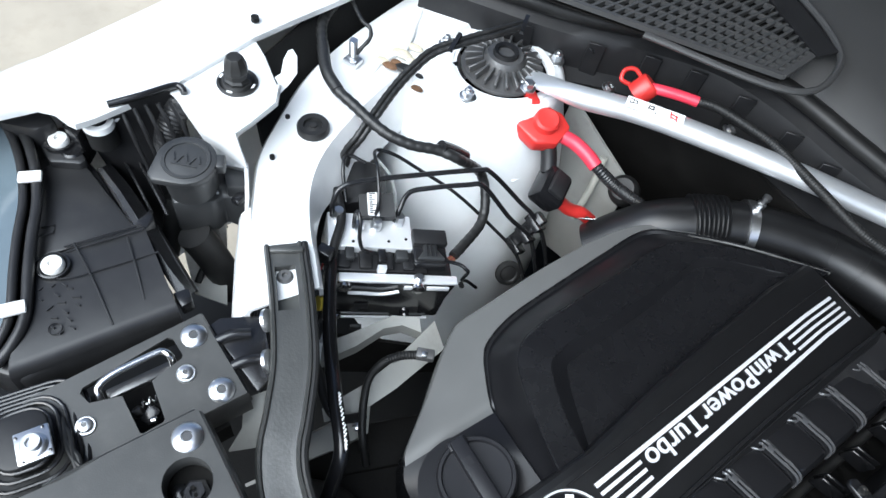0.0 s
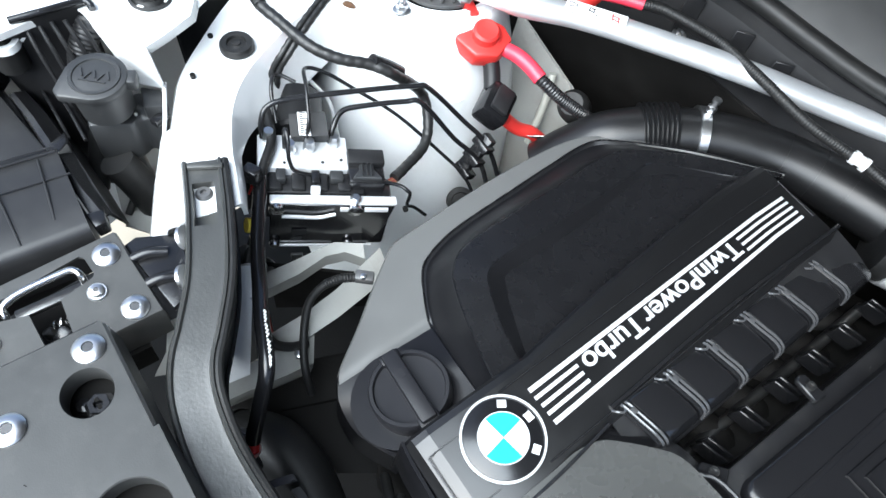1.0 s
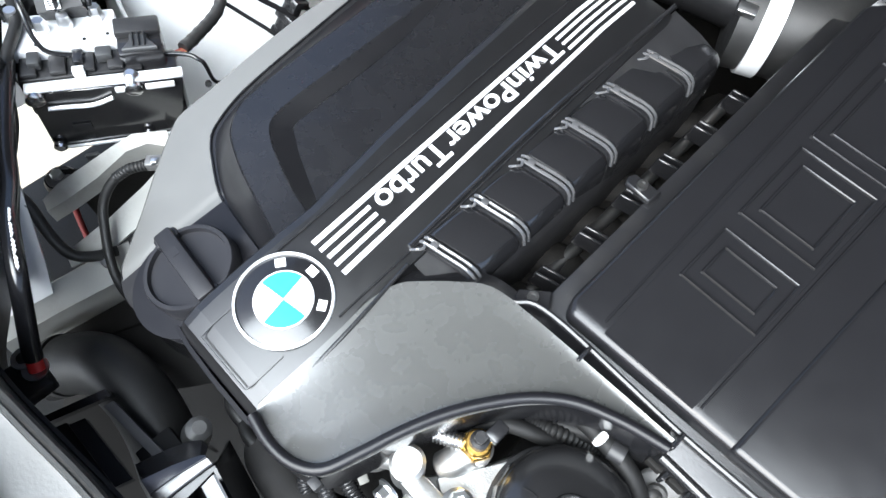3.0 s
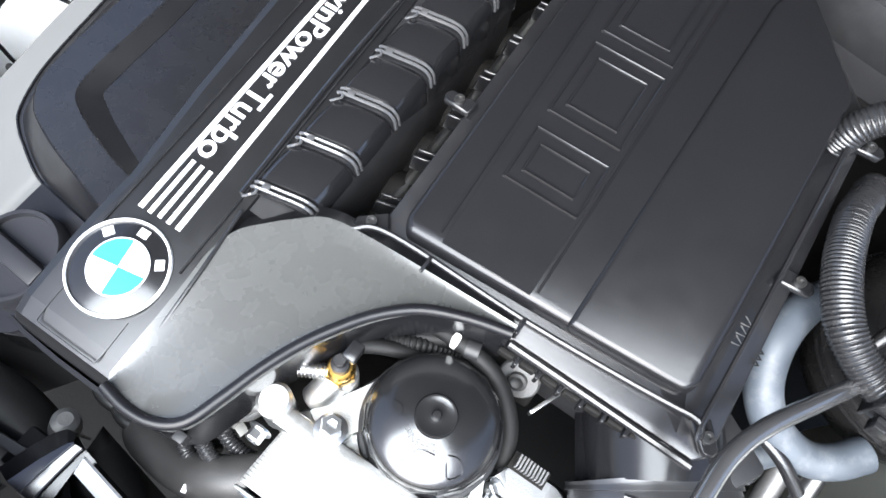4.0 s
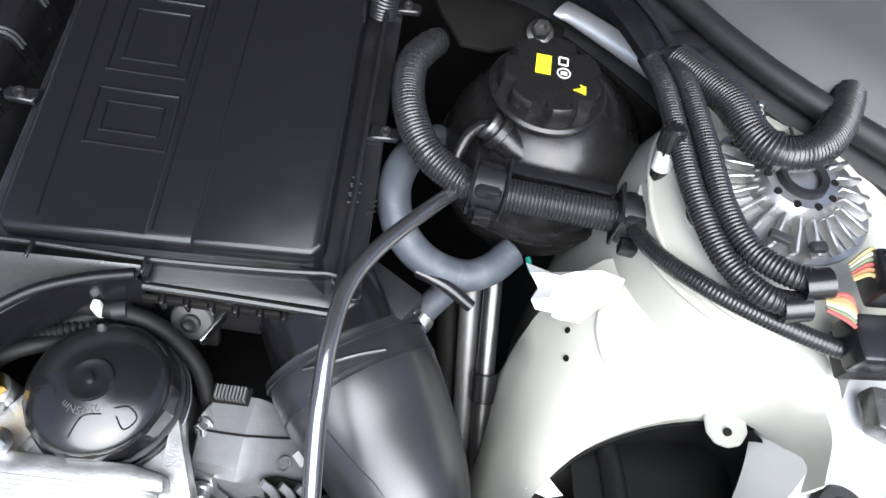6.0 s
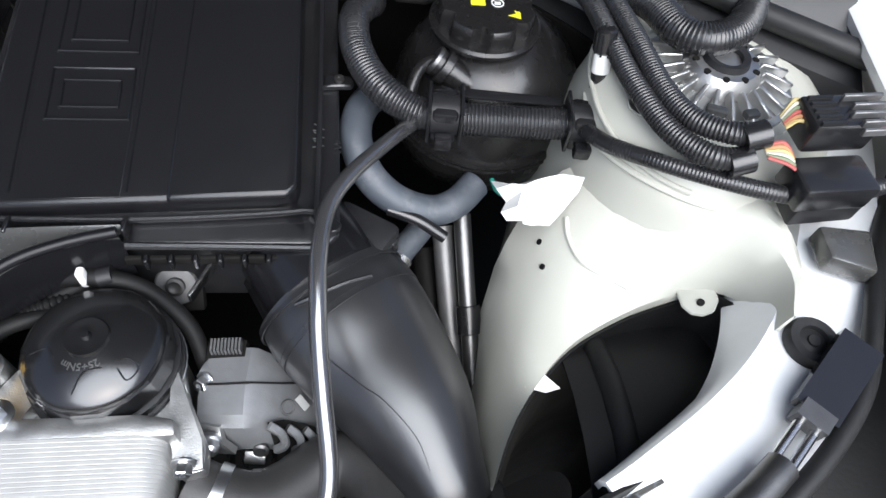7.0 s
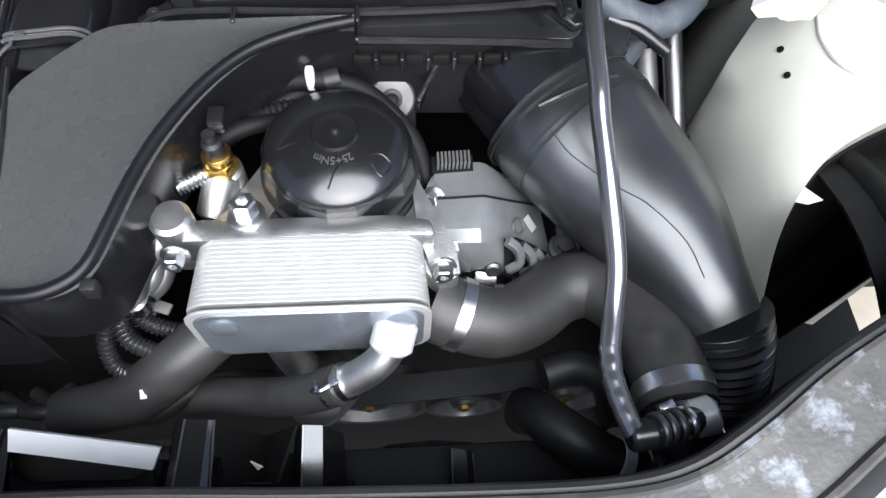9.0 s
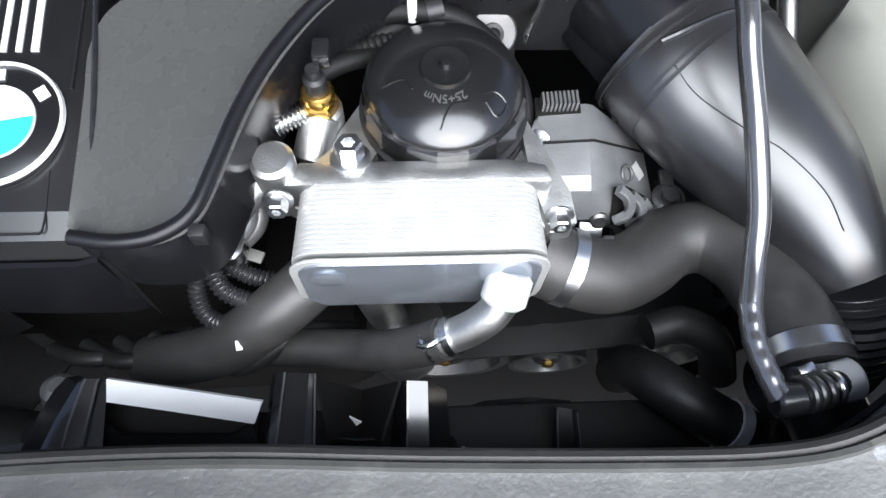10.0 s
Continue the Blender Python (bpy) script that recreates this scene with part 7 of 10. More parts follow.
part("clip_window", box((0.665, 0.874, 0.9385), (0.010, 0.012, 0.003), 0.001, rot(0, 0, -10)), lens_grey, rc)
part("clip_rim", box((0.6525, 0.881, 0.922), (0.003, 0.046, 0.040), 0.001, rot(0, 0, -10)), satin_black, rc)
for pts, r in (([(0.764, 0.800, 0.915), (0.769, 0.755, 0.928), (0.773, 0.700, 0.933), (0.779, 0.650, 0.934), (0.793, 0.602, 0.935), (0.815, 0.577, 0.937), (0.8363, 0.5724, 0.939)], 0.0085), ([(0.780, 0.800, 0.920), (0.784, 0.758, 0.933), (0.789, 0.695, 0.940), (0.795, 0.640, 0.941), (0.806, 0.606, 0.944), (0.825, 0.588, 0.949), (0.8437, 0.5823, 0.953)], 0.0085), ([(0.785, 0.790, 0.925), (0.8120, 0.7399, 0.9400), (0.8237, 0.7020, 0.9440), (0.8419, 0.6883, 0.9460), (0.8683, 0.6977, 0.9460), (0.8936, 0.7284, 0.9440), (0.9185, 0.7818, 0.9400)], 0.0135)):
    cz_ = thing("ribbed_loom", "black ribbed cable loom over the strut tower", "cable", "looms", at=pts[0])
    part("conduit", tube(pts, r, 16, 8, ripple=(0.0028, 0.0008)), conduit, cz_)
    if r < 0.01:
        e = Vector(pts[-1])
        part("end_sleeve", cyl(e - Vector((0.012, 0.002, 0.003)), e + Vector((0.004, 0.0, 0.001)), r + 0.0014, 16), satin_black, cz_)
lg = thing("loom_guide", "black plastic loom guide at the cowl", "cable guide", at=(0.79, 0.81, 0.92))
part("guide_body", box((0.792, 0.812, 0.921), (0.050, 0.018, 0.022), 0.004, rot(0, 0, 18)), satin_black, lg)
part("guide_pad", box((0.770, 0.800, 0.918), (0.022, 0.014, 0.018), 0.003, rot(0, 0, 18)), satin_black, lg)

# connector with coloured wires
cn = thing("multi_plug", "black multi-pin plug with coloured wires", "connector", at=(0.895, 0.575, 0.93))
part("plug_body", box((0.897, 0.590, 0.957), (0.050, 0.030, 0.026), 0.003, rot(0, 0, 4)), satin_black, cn)
part("plug_body", box((0.893, 0.556, 0.934), (0.056, 0.032, 0.022), 0.003, rot(0, 0, 4)), satin_black, cn, "second plug half")
for k in range(5):
    part("plug_rib", box((0.914 + 0.004 * (k % 2), 0.600 - 0.008 * k, 0.972), (0.030, 0.003, 0.006), 0.0006, rot(0, 0, 4), 1), grey_cast, cn, "pale plug rib")
    part("plug_groove", box((0.884, 0.600 - 0.006 * k, 0.9705), (0.018, 0.0022, 0.003), 0, rot(0, 0, 4)), matt_black, cn)
wire_mats = [surface("wire_" + n, c, 0.5, vary=0.15, bump=0) for n, c in (("yellow", (0.42, 0.33, 0.14)), ("orange", (0.40, 0.19, 0.09)), ("red", (0.36, 0.08, 0.07)), ("green", (0.16, 0.20, 0.12)), ("pale", (0.50, 0.47, 0.40)))]
for k in range(6):
    part("wire", tube([(0.862, 0.586 + 0.002 * k, 0.956), (0.870, 0.588 + 0.003 * k, 0.961 + 0.001 * k), (0.878, 0.584 + 0.004 * k, 0.960)], 0.0014, 6, 5), wire_mats[k % 5], cn)
    part("wire", tube([(0.848, 0.568 + 0.002 * k, 0.946), (0.860, 0.562 + 0.003 * k, 0.946 + 0.001 * k), (0.872, 0.558 + 0.003 * k, 0.940)], 0.0014, 6, 5), wire_mats[(k + 2) % 5], cn)
    part("wire", tube([(0.918, 0.586 + 0.003 * k, 0.957), (0.94, 0.584 + 0.002 * k, 0.955), (0.985, 0.578 + 0.002 * k, 0.945)], 0.0014, 6, 5), wire_mats[(k + 1) % 5], cn)
cb = thing("connector_foot", "black plastic bracket under the multi-plug", "bracket", at=(0.91, 0.55, 0.9))
part("foot", prism([(0.872, 0.540), (0.925, 0.545), (0.930, 0.575), (0.872, 0.572)], 0.905, 0.925, 0.003), matt_black, cb)
part("foot_tab", prism([(0.895, 0.512), (0.925, 0.500), (0.935, 0.535), (0.897, 0.540)], 0.890, 0.908, 0.003), skirt_grey, cb)

# service valve, torn label and tall bottle neck beside the tower
sv = thing("service_valve", "black-capped white service valve", "valve", at=(0.80, 0.752, 0.87))
part("valve_stem", cyl((0.790, 0.730, 0.868), (0.793, 0.735, 0.908), 0.0075, 18), white_plastic, sv)
part("valve_cap", lathe([(0.0115, 0.0), (0.0120, 0.002), (0.0120, 0.016), (0.0085, 0.020), (0.004, 0.0205)], pose(0.793, 0.736, 0.906, -10, 5, 0), 10), satin_black, sv, "ribbed black cap", 20)
part("valve_base", box((0.789, 0.724, 0.884), (0.020, 0.016, 0.014), 0.003), matt_black, sv)
ts = thing("torn_sticker", "torn white sticker with a teal corner hanging at the tower", "sticker", at=(0.745, 0.63, 0.86))
rng6 = random.Random(8)
ca, cb_, cc, cd = (Vector(p) for p in ((0.6858, 0.6286, 0.8460), (0.7543, 0.6173, 0.8720), (0.6938, 0.5989, 0.8350), (0.7253, 0.5853, 0.8460)))
rows = []
for i in range(5):
    u = i / 4
    rows.append([tuple(ca.lerp(cb_, v).lerp(cc.lerp(cd, v), u) + Vector((rng6.uniform(-0.005, 0.005), rng6.uniform(-0.004, 0.004), 0.010 * math.sin(math.pi * u) * math.sin(6 * v) + rng6.uniform(-0.004, 0.004)))) for v in np.linspace(0, 1, 6)])
part("paper", loft(rows, 0.0008), white_plastic, ts, "", 12)
part("teal_corner", tube([(0.6875, 0.6443, 0.8300), (0.6908, 0.6320, 0.8300), (0.7008, 0.6236, 0.8300)], 0.0022, 8), teal, ts, "teal edge")
mb = thing("sheet_tab", "white steel tab with a square hole", "bracket", at=(0.7662, 0.6778, 0.8850))
part("tab", prism([(0.7543, 0.6834), (0.7787, 0.6881), (0.7828, 0.6698), (0.7687, 0.6599), (0.7535, 0.6743)], 0.882, 0.885, 0.001, 1), white_paint, mb)
part("tab_hole", lathe([(0.0035, 0), (0.0035, 0.0008)], Matrix.Translation((0.7663, 0.6781, 0.8848)), 12), liner, mb)
part("upright", bar((0.7734, 0.6777, 0.9050), (0.7830, 0.6656, 0.8860), 0.002, 0.006), white_paint, mb, "bent upright edge")
part("tower_nub", box((0.8382, 0.6280, 0.9300), (0.016, 0.008, 0.006), 0.002, rot(0, 0, -20)), cap_grey, mb, "grey clip on the tower")
part("tower_nub", box((0.8647, 0.6246, 0.9300), (0.012, 0.008, 0.006), 0.002, rot(0, 0, 10)), cap_grey, mb, "grey clip on the tower")

# grey-blue hose loop and steel lines down beside the air box
bl = thing("silicone_hose", "grey-blue coolant hose looping below the tank", "hose", "coolant hoses", at=(0.6, 0.66, 0.8))
part("hose", tube([(0.605, 0.765, 0.815), (0.583, 0.728, 0.836), (0.573, 0.690, 0.838), (0.582, 0.660, 0.822), (0.606, 0.645, 0.802), (0.638, 0.643, 0.788), (0.662, 0.652, 0.787), (0.682, 0.672, 0.79)], 0.0140, 20), blue_hose, bl)
part("branch", tube([(0.640, 0.655, 0.760), (0.628, 0.642, 0.752), (0.612, 0.622, 0.748), (0.605, 0.605, 0.745)], 0.012, 18), blue_hose, bl)
part("clip_ring", tube([(0.611, 0.619, 0.7475), (0.607, 0.611, 0.7460)], 0.0135, 20, 2), steel, bl, "steel spring clip")
part("clip_ring", tube([(0.605, 0.605, 0.7450), (0.602, 0.598, 0.7440)], 0.0135, 20, 2), steel, bl, "steel spring clip")
for k, (pts, r, mt, lbl) in enumerate((([(0.672, 0.66, 0.76), (0.676, 0.60, 0.72), (0.682, 0.52, 0.665), (0.69, 0.42, 0.60)], 0.0085, dark_steel, "dark steel pipe beside the wheelhouse"), ([(0.655, 0.66, 0.74), (0.660, 0.60, 0.70), (0.668, 0.52, 0.645), (0.675, 0.42, 0.58)], 0.010, grey_cast, "dull grey pipe beside the wheelhouse"), ([(0.60, 0.635, 0.80), (0.625, 0.628, 0.795), (0.65, 0.618, 0.782)], 0.0055, satin_black, "thin black pipe stub"), ([(0.64, 0.66, 0.70), (0.648, 0.58, 0.66), (0.655, 0.45, 0.58)], 0.013, soot_and_shade, "pipe darkened to the shade low beside the engine"))):
    sp = thing("pipe_line", lbl, "pipe", "lower pipes", at=pts[0])
    part("pipe", tube(pts, r, 14), mt, sp)
    if k == 0:
        part("pipe_clip", cyl((0.6768, 0.588, 0.712), (0.6785, 0.566, 0.696), 0.012, 14, 0.001), satin_black, sp)
for x, y in ((0.883, 0.867), (0.905, 0.90)):
    screw((x, y, 0.884), 0.009, 0.007, rot(30, 0, 0), dark_steel, label="dark bolt on the cowl side")
for k, (x, y) in enumerate(((0.805, 0.880), (0.835, 0.855))):
    single("cowl_tie", box((x, y, 0.935), (0.005, 0.022, 0.003), 0.0008, rot(40, 0, -18), 1), white_plastic, "small pale plastic tie on the cowl", "cable tie", "cowl ties")

# black cable at the wing rail edge
wc = thing("wing_seal", "black rubber strip along the wing rail", "rubber strip", at=(0.83, 0.38, 0.89))
part("strip", tube([(1.00, 0.60, 0.888), (0.955, 0.54, 0.892), (0.915, 0.47, 0.894), (0.888, 0.425, 0.894), (0.850, 0.388, 0.893), (0.800, 0.352, 0.889), (0.755, 0.325, 0.885)], 0.0065, 12), rubber, wc)
part("damper_body", bar((0.8952, 0.4526, 0.8970), (0.8470, 0.4092, 0.8930), 0.027, 0.010), gloss_black, wc, "flat shiny sleeve")
part("sleeve_end", bar((0.8495, 0.4112, 0.8940), (0.8397, 0.4022, 0.8930), 0.020, 0.014), dark_steel, wc, "steel sleeve end")
for s in (-0.005, 0.005):
    a_, b_ = Vector((0.8397, 0.4022, 0.8930)), Vector((0.8109, 0.3770, 0.8910))
    n_ = Vector((-(b_ - a_).y, (b_ - a_).x, 0)).normalized() * s
    part("rod", tube([a_ + n_, a_.lerp(b_, 0.5) + n_, b_ + n_], 0.0030, 10), steel, wc, "thin steel rod")
part("rod_base", tube([(0.8169, 0.3809, 0.8910), (0.7965, 0.3665, 0.8900), (0.7681, 0.3492, 0.8880)], 0.010, 14), dark_steel, wc, "round base of the damper")
ck_ = thing("cable_channel", "black plastic cable channel along the cowl", "cable channel", at=(0.71, 0.83, 0.93))
part("channel", sweep([Vector(p) for p in smooth_path([(0.668, 0.878, 0.924), (0.690, 0.872, 0.928), (0.720, 0.850, 0.934), (0.744, 0.818, 0.935), (0.764, 0.792, 0.928)], 6)], [(-0.013, -0.005), (0.013, -0.005), (0.013, 0.003), (0.009, 0.005), (-0.009, 0.005), (-0.013, 0.003)]), frame_black, ck_)
part("channel_lip", tube([(0.672, 0.890, 0.930), (0.694, 0.885, 0.934), (0.730, 0.861, 0.940), (0.756, 0.826, 0.941), (0.776, 0.798, 0.934)], 0.0035, 8), satin_black, ck_)

# small switch beside the tank
sw = thing("pressure_switch", "small black pressure switch with a white band", "switch", at=(0.775, 0.69, 0.90))
lo_, hi_ = Vector((0.7679, 0.6818, 0.8950)), Vector((0.7658, 0.6991, 0.9450))
part("lower_body", cyl(lo_, lo_.lerp(hi_, 0.34), 0.0068, 18, 0.001), satin_black, sw)
part("white_band", cyl(lo_.lerp(hi_, 0.33), lo_.lerp(hi_, 0.64), 0.0074, 20, 0.0008), white_plastic, sw, "white plastic band")
part("ribbed_head", cyl(lo_.lerp(hi_, 0.63), hi_, 0.0086, 20, 0.0018), satin_black, sw, "ribbed black head")
for k in range(9):
    a = 2 * math.pi * k / 9
    o_ = Vector((0.0084 * math.cos(a), 0.0084 * math.sin(a), 0.0))
    part("head_rib", tube([lo_.lerp(hi_, 0.66) + o_, lo_.lerp(hi_, 0.97) + o_], 0.0010, 6, 2), satin_black, sw)
part("holder", box(lo_ + Vector((0.004, -0.006, -0.004)), (0.030, 0.016, 0.003), 0.0008, rot(0, 0, -10)), shaded_white, sw, "white sheet holder")

# ---- brake unit side ----
u3 = Vector((0.44, 0.89, -0.12)).normalized()
n3 = Vector((0.89, -0.44, 0.0)).normalized()
w3 = n3.cross(u3).normalized()
if w3.z < 0:
    w3 = -w3


def along(c):
    """A frame whose x runs along the brake unit, y towards the engine, z up."""
    return Matrix(((u3.x, n3.x, w3.x, c[0]), (u3.y, n3.y, w3.y, c[1]), (u3.z, n3.z, w3.z, c[2]), (0, 0, 0, 1)))


ab = thing("brake_control_unit", "brake control unit with a bright valve block and black module", "brake unit", at=(-0.1913, 0.4739, 0.7236))
vm = along((-0.2058, 0.4786, 0.7836))
part("valve_block", add(bmesh.new(), box((0, 0, 0), (0.095, 0.046, 0.052), 0.002), vm), bright_alu, ab, "bright aluminium valve block")
for k, (dx, dy) in enumerate(((-0.036, -0.016), (-0.014, 0.000), (0.006, -0.004), (0.033, -0.012))):
    part("port_nut", add(bmesh.new(), lathe([(0.0065, 0.026), (0.0065, 0.033), (0.0058, 0.034), (0.005, 0.040)], pose(dx, dy, 0), 6 if k % 2 else 12), vm), zinc, ab, "steel pipe union")
for dx, dy in ((-0.042, 0.016), (-0.02, 0.016), (0.02, 0.014), (0.040, 0.010), (0.022, -0.016)):
    part("pin_hole", add(bmesh.new(), lathe([(0.0018, 0.0255), (0.0018, 0.0265)], pose(dx, dy, 0), 8), vm), liner, ab)
part("coil_block", add(bmesh.new(), box((0.012, 0.034, -0.008), (0.105, 0.026, 0.046), 0.003), vm), matt_black, ab)
for k in range(4):
    part("coil_rib", add(bmesh.new(), box((-0.03 + 0.024 * k, 0.034, 0.017), (0.014, 0.022, 0.006), 0.002), vm), matt_black, ab)
em_ = along((-0.1664, 0.4812, 0.7539))
part("module_case", add(bmesh.new(), box((0.008, 0.004, -0.002), (0.128, 0.038, 0.078), 0.004), em_), satin_black, ab, "glossy black module case")
part("module_lid", add(bmesh.new(), box((0.008, 0.0205, 0.0405), (0.134, 0.011, 0.004), 0.0015), em_), bright_alu, ab, "bright metal lid edge")
part("module_front", add(bmesh.new(), add(bmesh.new(), prism([(-0.058, -0.040), (0.052, -0.040), (0.068, -0.006), (0.074, 0.036), (-0.058, 0.036)], 0.0, 0.003, 0.001, 1), pose(0, 0.0245, 0, 90, 0, 0)), em_), gloss_black, ab, "glossy front face")
for x0_, x1_ in ((-0.050, 0.012), (0.032, 0.058)):
    part("lower_edge", add(bmesh.new(), box(((x0_ + x1_) / 2, 0.0265, -0.0375), (x1_ - x0_, 0.003, 0.003), 0.001), em_), bright_alu, ab, "bright lower edge")
part("front_groove", add(bmesh.new(), tube([(-0.046, 0.0275, 0.020), (-0.03, 0.0275, 0.0195), (-0.008, 0.0275, 0.0185), (0.010, 0.0275, 0.025)], 0.0021, 8, 4), em_), bright_alu, ab, "bright pressed groove")
for x0_, x1_ in ((0.014, 0.026), (0.040, 0.066)):
    part("lid_tab", add(bmesh.new(), box(((x0_ + x1_) / 2, 0.0275, 0.034), (x1_ - x0_, 0.003, 0.006), 0.001), em_), bright_alu, ab)
for dx in (-0.052, 0.030):
    part("lid_boss", add(bmesh.new(), lathe([(0.008, 0.0), (0.008, 0.004), (0.005, 0.006), (0.0, 0.006)], pose(dx, 0.0265, 0.034, -90, 0, 0), 18), em_), steel, ab, "bright screw boss")
    part("lid_boss", add(bmesh.new(), lathe([(0.006, 0.0), (0.006, 0.003), (0.004, 0.005), (0.0, 0.005)], pose(dx, 0.0265, -0.033, -90, 0, 0), 18), em_), steel, ab, "bright screw boss")
part("type_plate", add(bmesh.new(), box((-0.026, 0.0262, -0.012), (0.016, 0.0006, 0.010)), em_), matt_black, ab, "grey type plate")
part("lid_clip", add(bmesh.new(), box((-0.012, 0.012, 0.046), (0.010, 0.006, 0.010), 0.001), em_), bright_alu, ab)
part("lid_screw", add(bmesh.new(), lathe([(0.006, 0.0), (0.0065, 0.003), (0.004, 0.006)], pose(0.030, 0.0205, 0.0415), 14), em_), zinc, ab)
part("pump_motor", cyl((-0.2434, 0.4932, 0.7885), (-0.2914, 0.5186, 0.7963), 0.030, 26, 0.004), matt_black, ab, "black pump motor")
lab_c = [(-0.2346, 0.4926, 0.8362), (-0.2295, 0.5027, 0.8370), (-0.2060, 0.4930, 0.8270), (-0.2129, 0.4827, 0.8271)]
part("type_label", loft([lab_c[:2], lab_c[:1:-1]], 0.0006), print_white, ab, "white label with bar code")
lu, lv, lo_ = Vector(lab_c[1]) - Vector(lab_c[0]), Vector(lab_c[3]) - Vector(lab_c[0]), Vector(lab_c[0]) + Vector((0, 0, 0.0007))
for k in range(11):
    part("label_bar", bar(lo_ + lu * 0.15 + lv * (0.06 + 0.085 * k), lo_ + lu * (0.5 if k % 3 else 0.8) + lv * (0.06 + 0.085 * k), 0.0011, 0.0004), satin_black, ab)
part("label_backing", loft([[Vector(lab_c[0]) - lu * 0.8 - Vector((0, 0, 0.002)), Vector(lab_c[1]) + lu * 1.6 - Vector((0, 0, 0.002))], [Vector(lab_c[3]) - lu * 0.8 - Vector((0, 0, 0.002)), Vector(lab_c[2]) + lu * 1.6 - Vector((0, 0, 0.002))]], 0.02), matt_black, ab, "black motor cover")
part("side_plug", add(bmesh.new(), box((0.066, 0.020, 0.006), (0.040, 0.042, 0.044), 0.004), vm), satin_black, ab, "black cable plug")
part("side_plug_top", add(bmesh.new(), box((0.066, 0.010, 0.031), (0.040, 0.020, 0.008), 0.002), vm), matt_black, ab)
part("plug_grip", add(bmesh.new(), prism([(-0.016, 0.012), (0.016, 0.012), (0.008, 0.0), (0.008, -0.014), (-0.008, -0.014), (-0.008, 0.0)], 0.0, 0.005, 0.001, 1), vm @ pose(0.066, 0.026, 0.027)), cap_grey, ab, "grey locking grip")
for k in range(3):
    part("grip_rib", add(bmesh.new(), box((0.061 + 0.005 * k, 0.026, 0.033), (0.0015, 0.018, 0.003), 0.0004), vm), matt_black, ab)
for k, (dx, w_) in enumerate(((-0.045, 0.012), (-0.024, 0.010), (0.012, 0.009), (0.034, 0.014), (0.052, 0.010))):
    part("coil_post", add(bmesh.new(), box((dx, 0.030, 0.019 + 0.002 * (k % 2)), (w_, 0.012 + 0.003 * (k % 3), 0.010), 0.0015), vm), cap_grey if k % 2 else satin_black, ab)
for k in range(4):
    part("wire", tube([(-0.150 + 0.002 * k, 0.544, 0.778), (-0.148 + 0.002 * k, 0.552 + 0.001 * k, 0.776), (-0.150 + 0.002 * k, 0.564, 0.772)], 0.0013, 6, 4), wire_mats[1 if k % 2 else 2], ab)
bk = thing("brake_unit_bracket", "pale grey cast bracket carrying the brake unit", "bracket", at=(-0.15, 0.40, 0.68))
arm_lo = [(-0.1396, 0.3703, 0.6900), (-0.1354, 0.3946, 0.6950), (-0.1295, 0.4271, 0.7050), (-0.1294, 0.4629, 0.7150), (-0.1215, 0.4834, 0.7180), (-0.1035, 0.4993, 0.7150)]
arm_hi = [(-0.1507, 0.3740, 0.6950), (-0.1534, 0.3942, 0.7000), (-0.1445, 0.4223, 0.7120), (-0.1379, 0.4544, 0.7220), (-0.1347, 0.4774, 0.7260), (-0.1188, 0.5057, 0.7220)]
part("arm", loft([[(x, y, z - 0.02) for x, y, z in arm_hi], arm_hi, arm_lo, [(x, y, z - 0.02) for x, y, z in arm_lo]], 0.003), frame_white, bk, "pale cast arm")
mb_c = Vector((-0.1628, 0.3990, 0.6900))
part("rubber_mount", lathe([(0.0135, -0.010), (0.0165, -0.006), (0.0165, 0.002), (0.014, 0.006), (0.006, 0.006)], Matrix.Translation(mb_c), 26), rubber, bk)
part("mount_washer", lathe([(0.0125, 0.005), (0.0125, 0.0075), (0.010, 0.0085), (0.004, 0.0085)], Matrix.Translation(mb_c), 24), grey_cast, bk, "grey washer")
part("mount_bolt", lathe([(0.0062, 0.008), (0.0062, 0.013), (0.005, 0.014)], Matrix.Translation(mb_c), 6), zinc, bk)
part("wall_plate", loft([[(-0.1606, 0.4034, 0.7026), (-0.1014, 0.5027, 0.6751), (-0.0811, 0.541, 0.6651)], [(-0.1561, 0.4035, 0.6022), (-0.1014, 0.5027, 0.5951), (-0.0811, 0.541, 0.5951)]], 0.004), soot_and_shade, bk)
part("type_mark", box((-0.1492, 0.4367, 0.7100), (0.004, 0.013, 0.010), 0.001, rot(0, 0, -28)), cap_grey, bk)

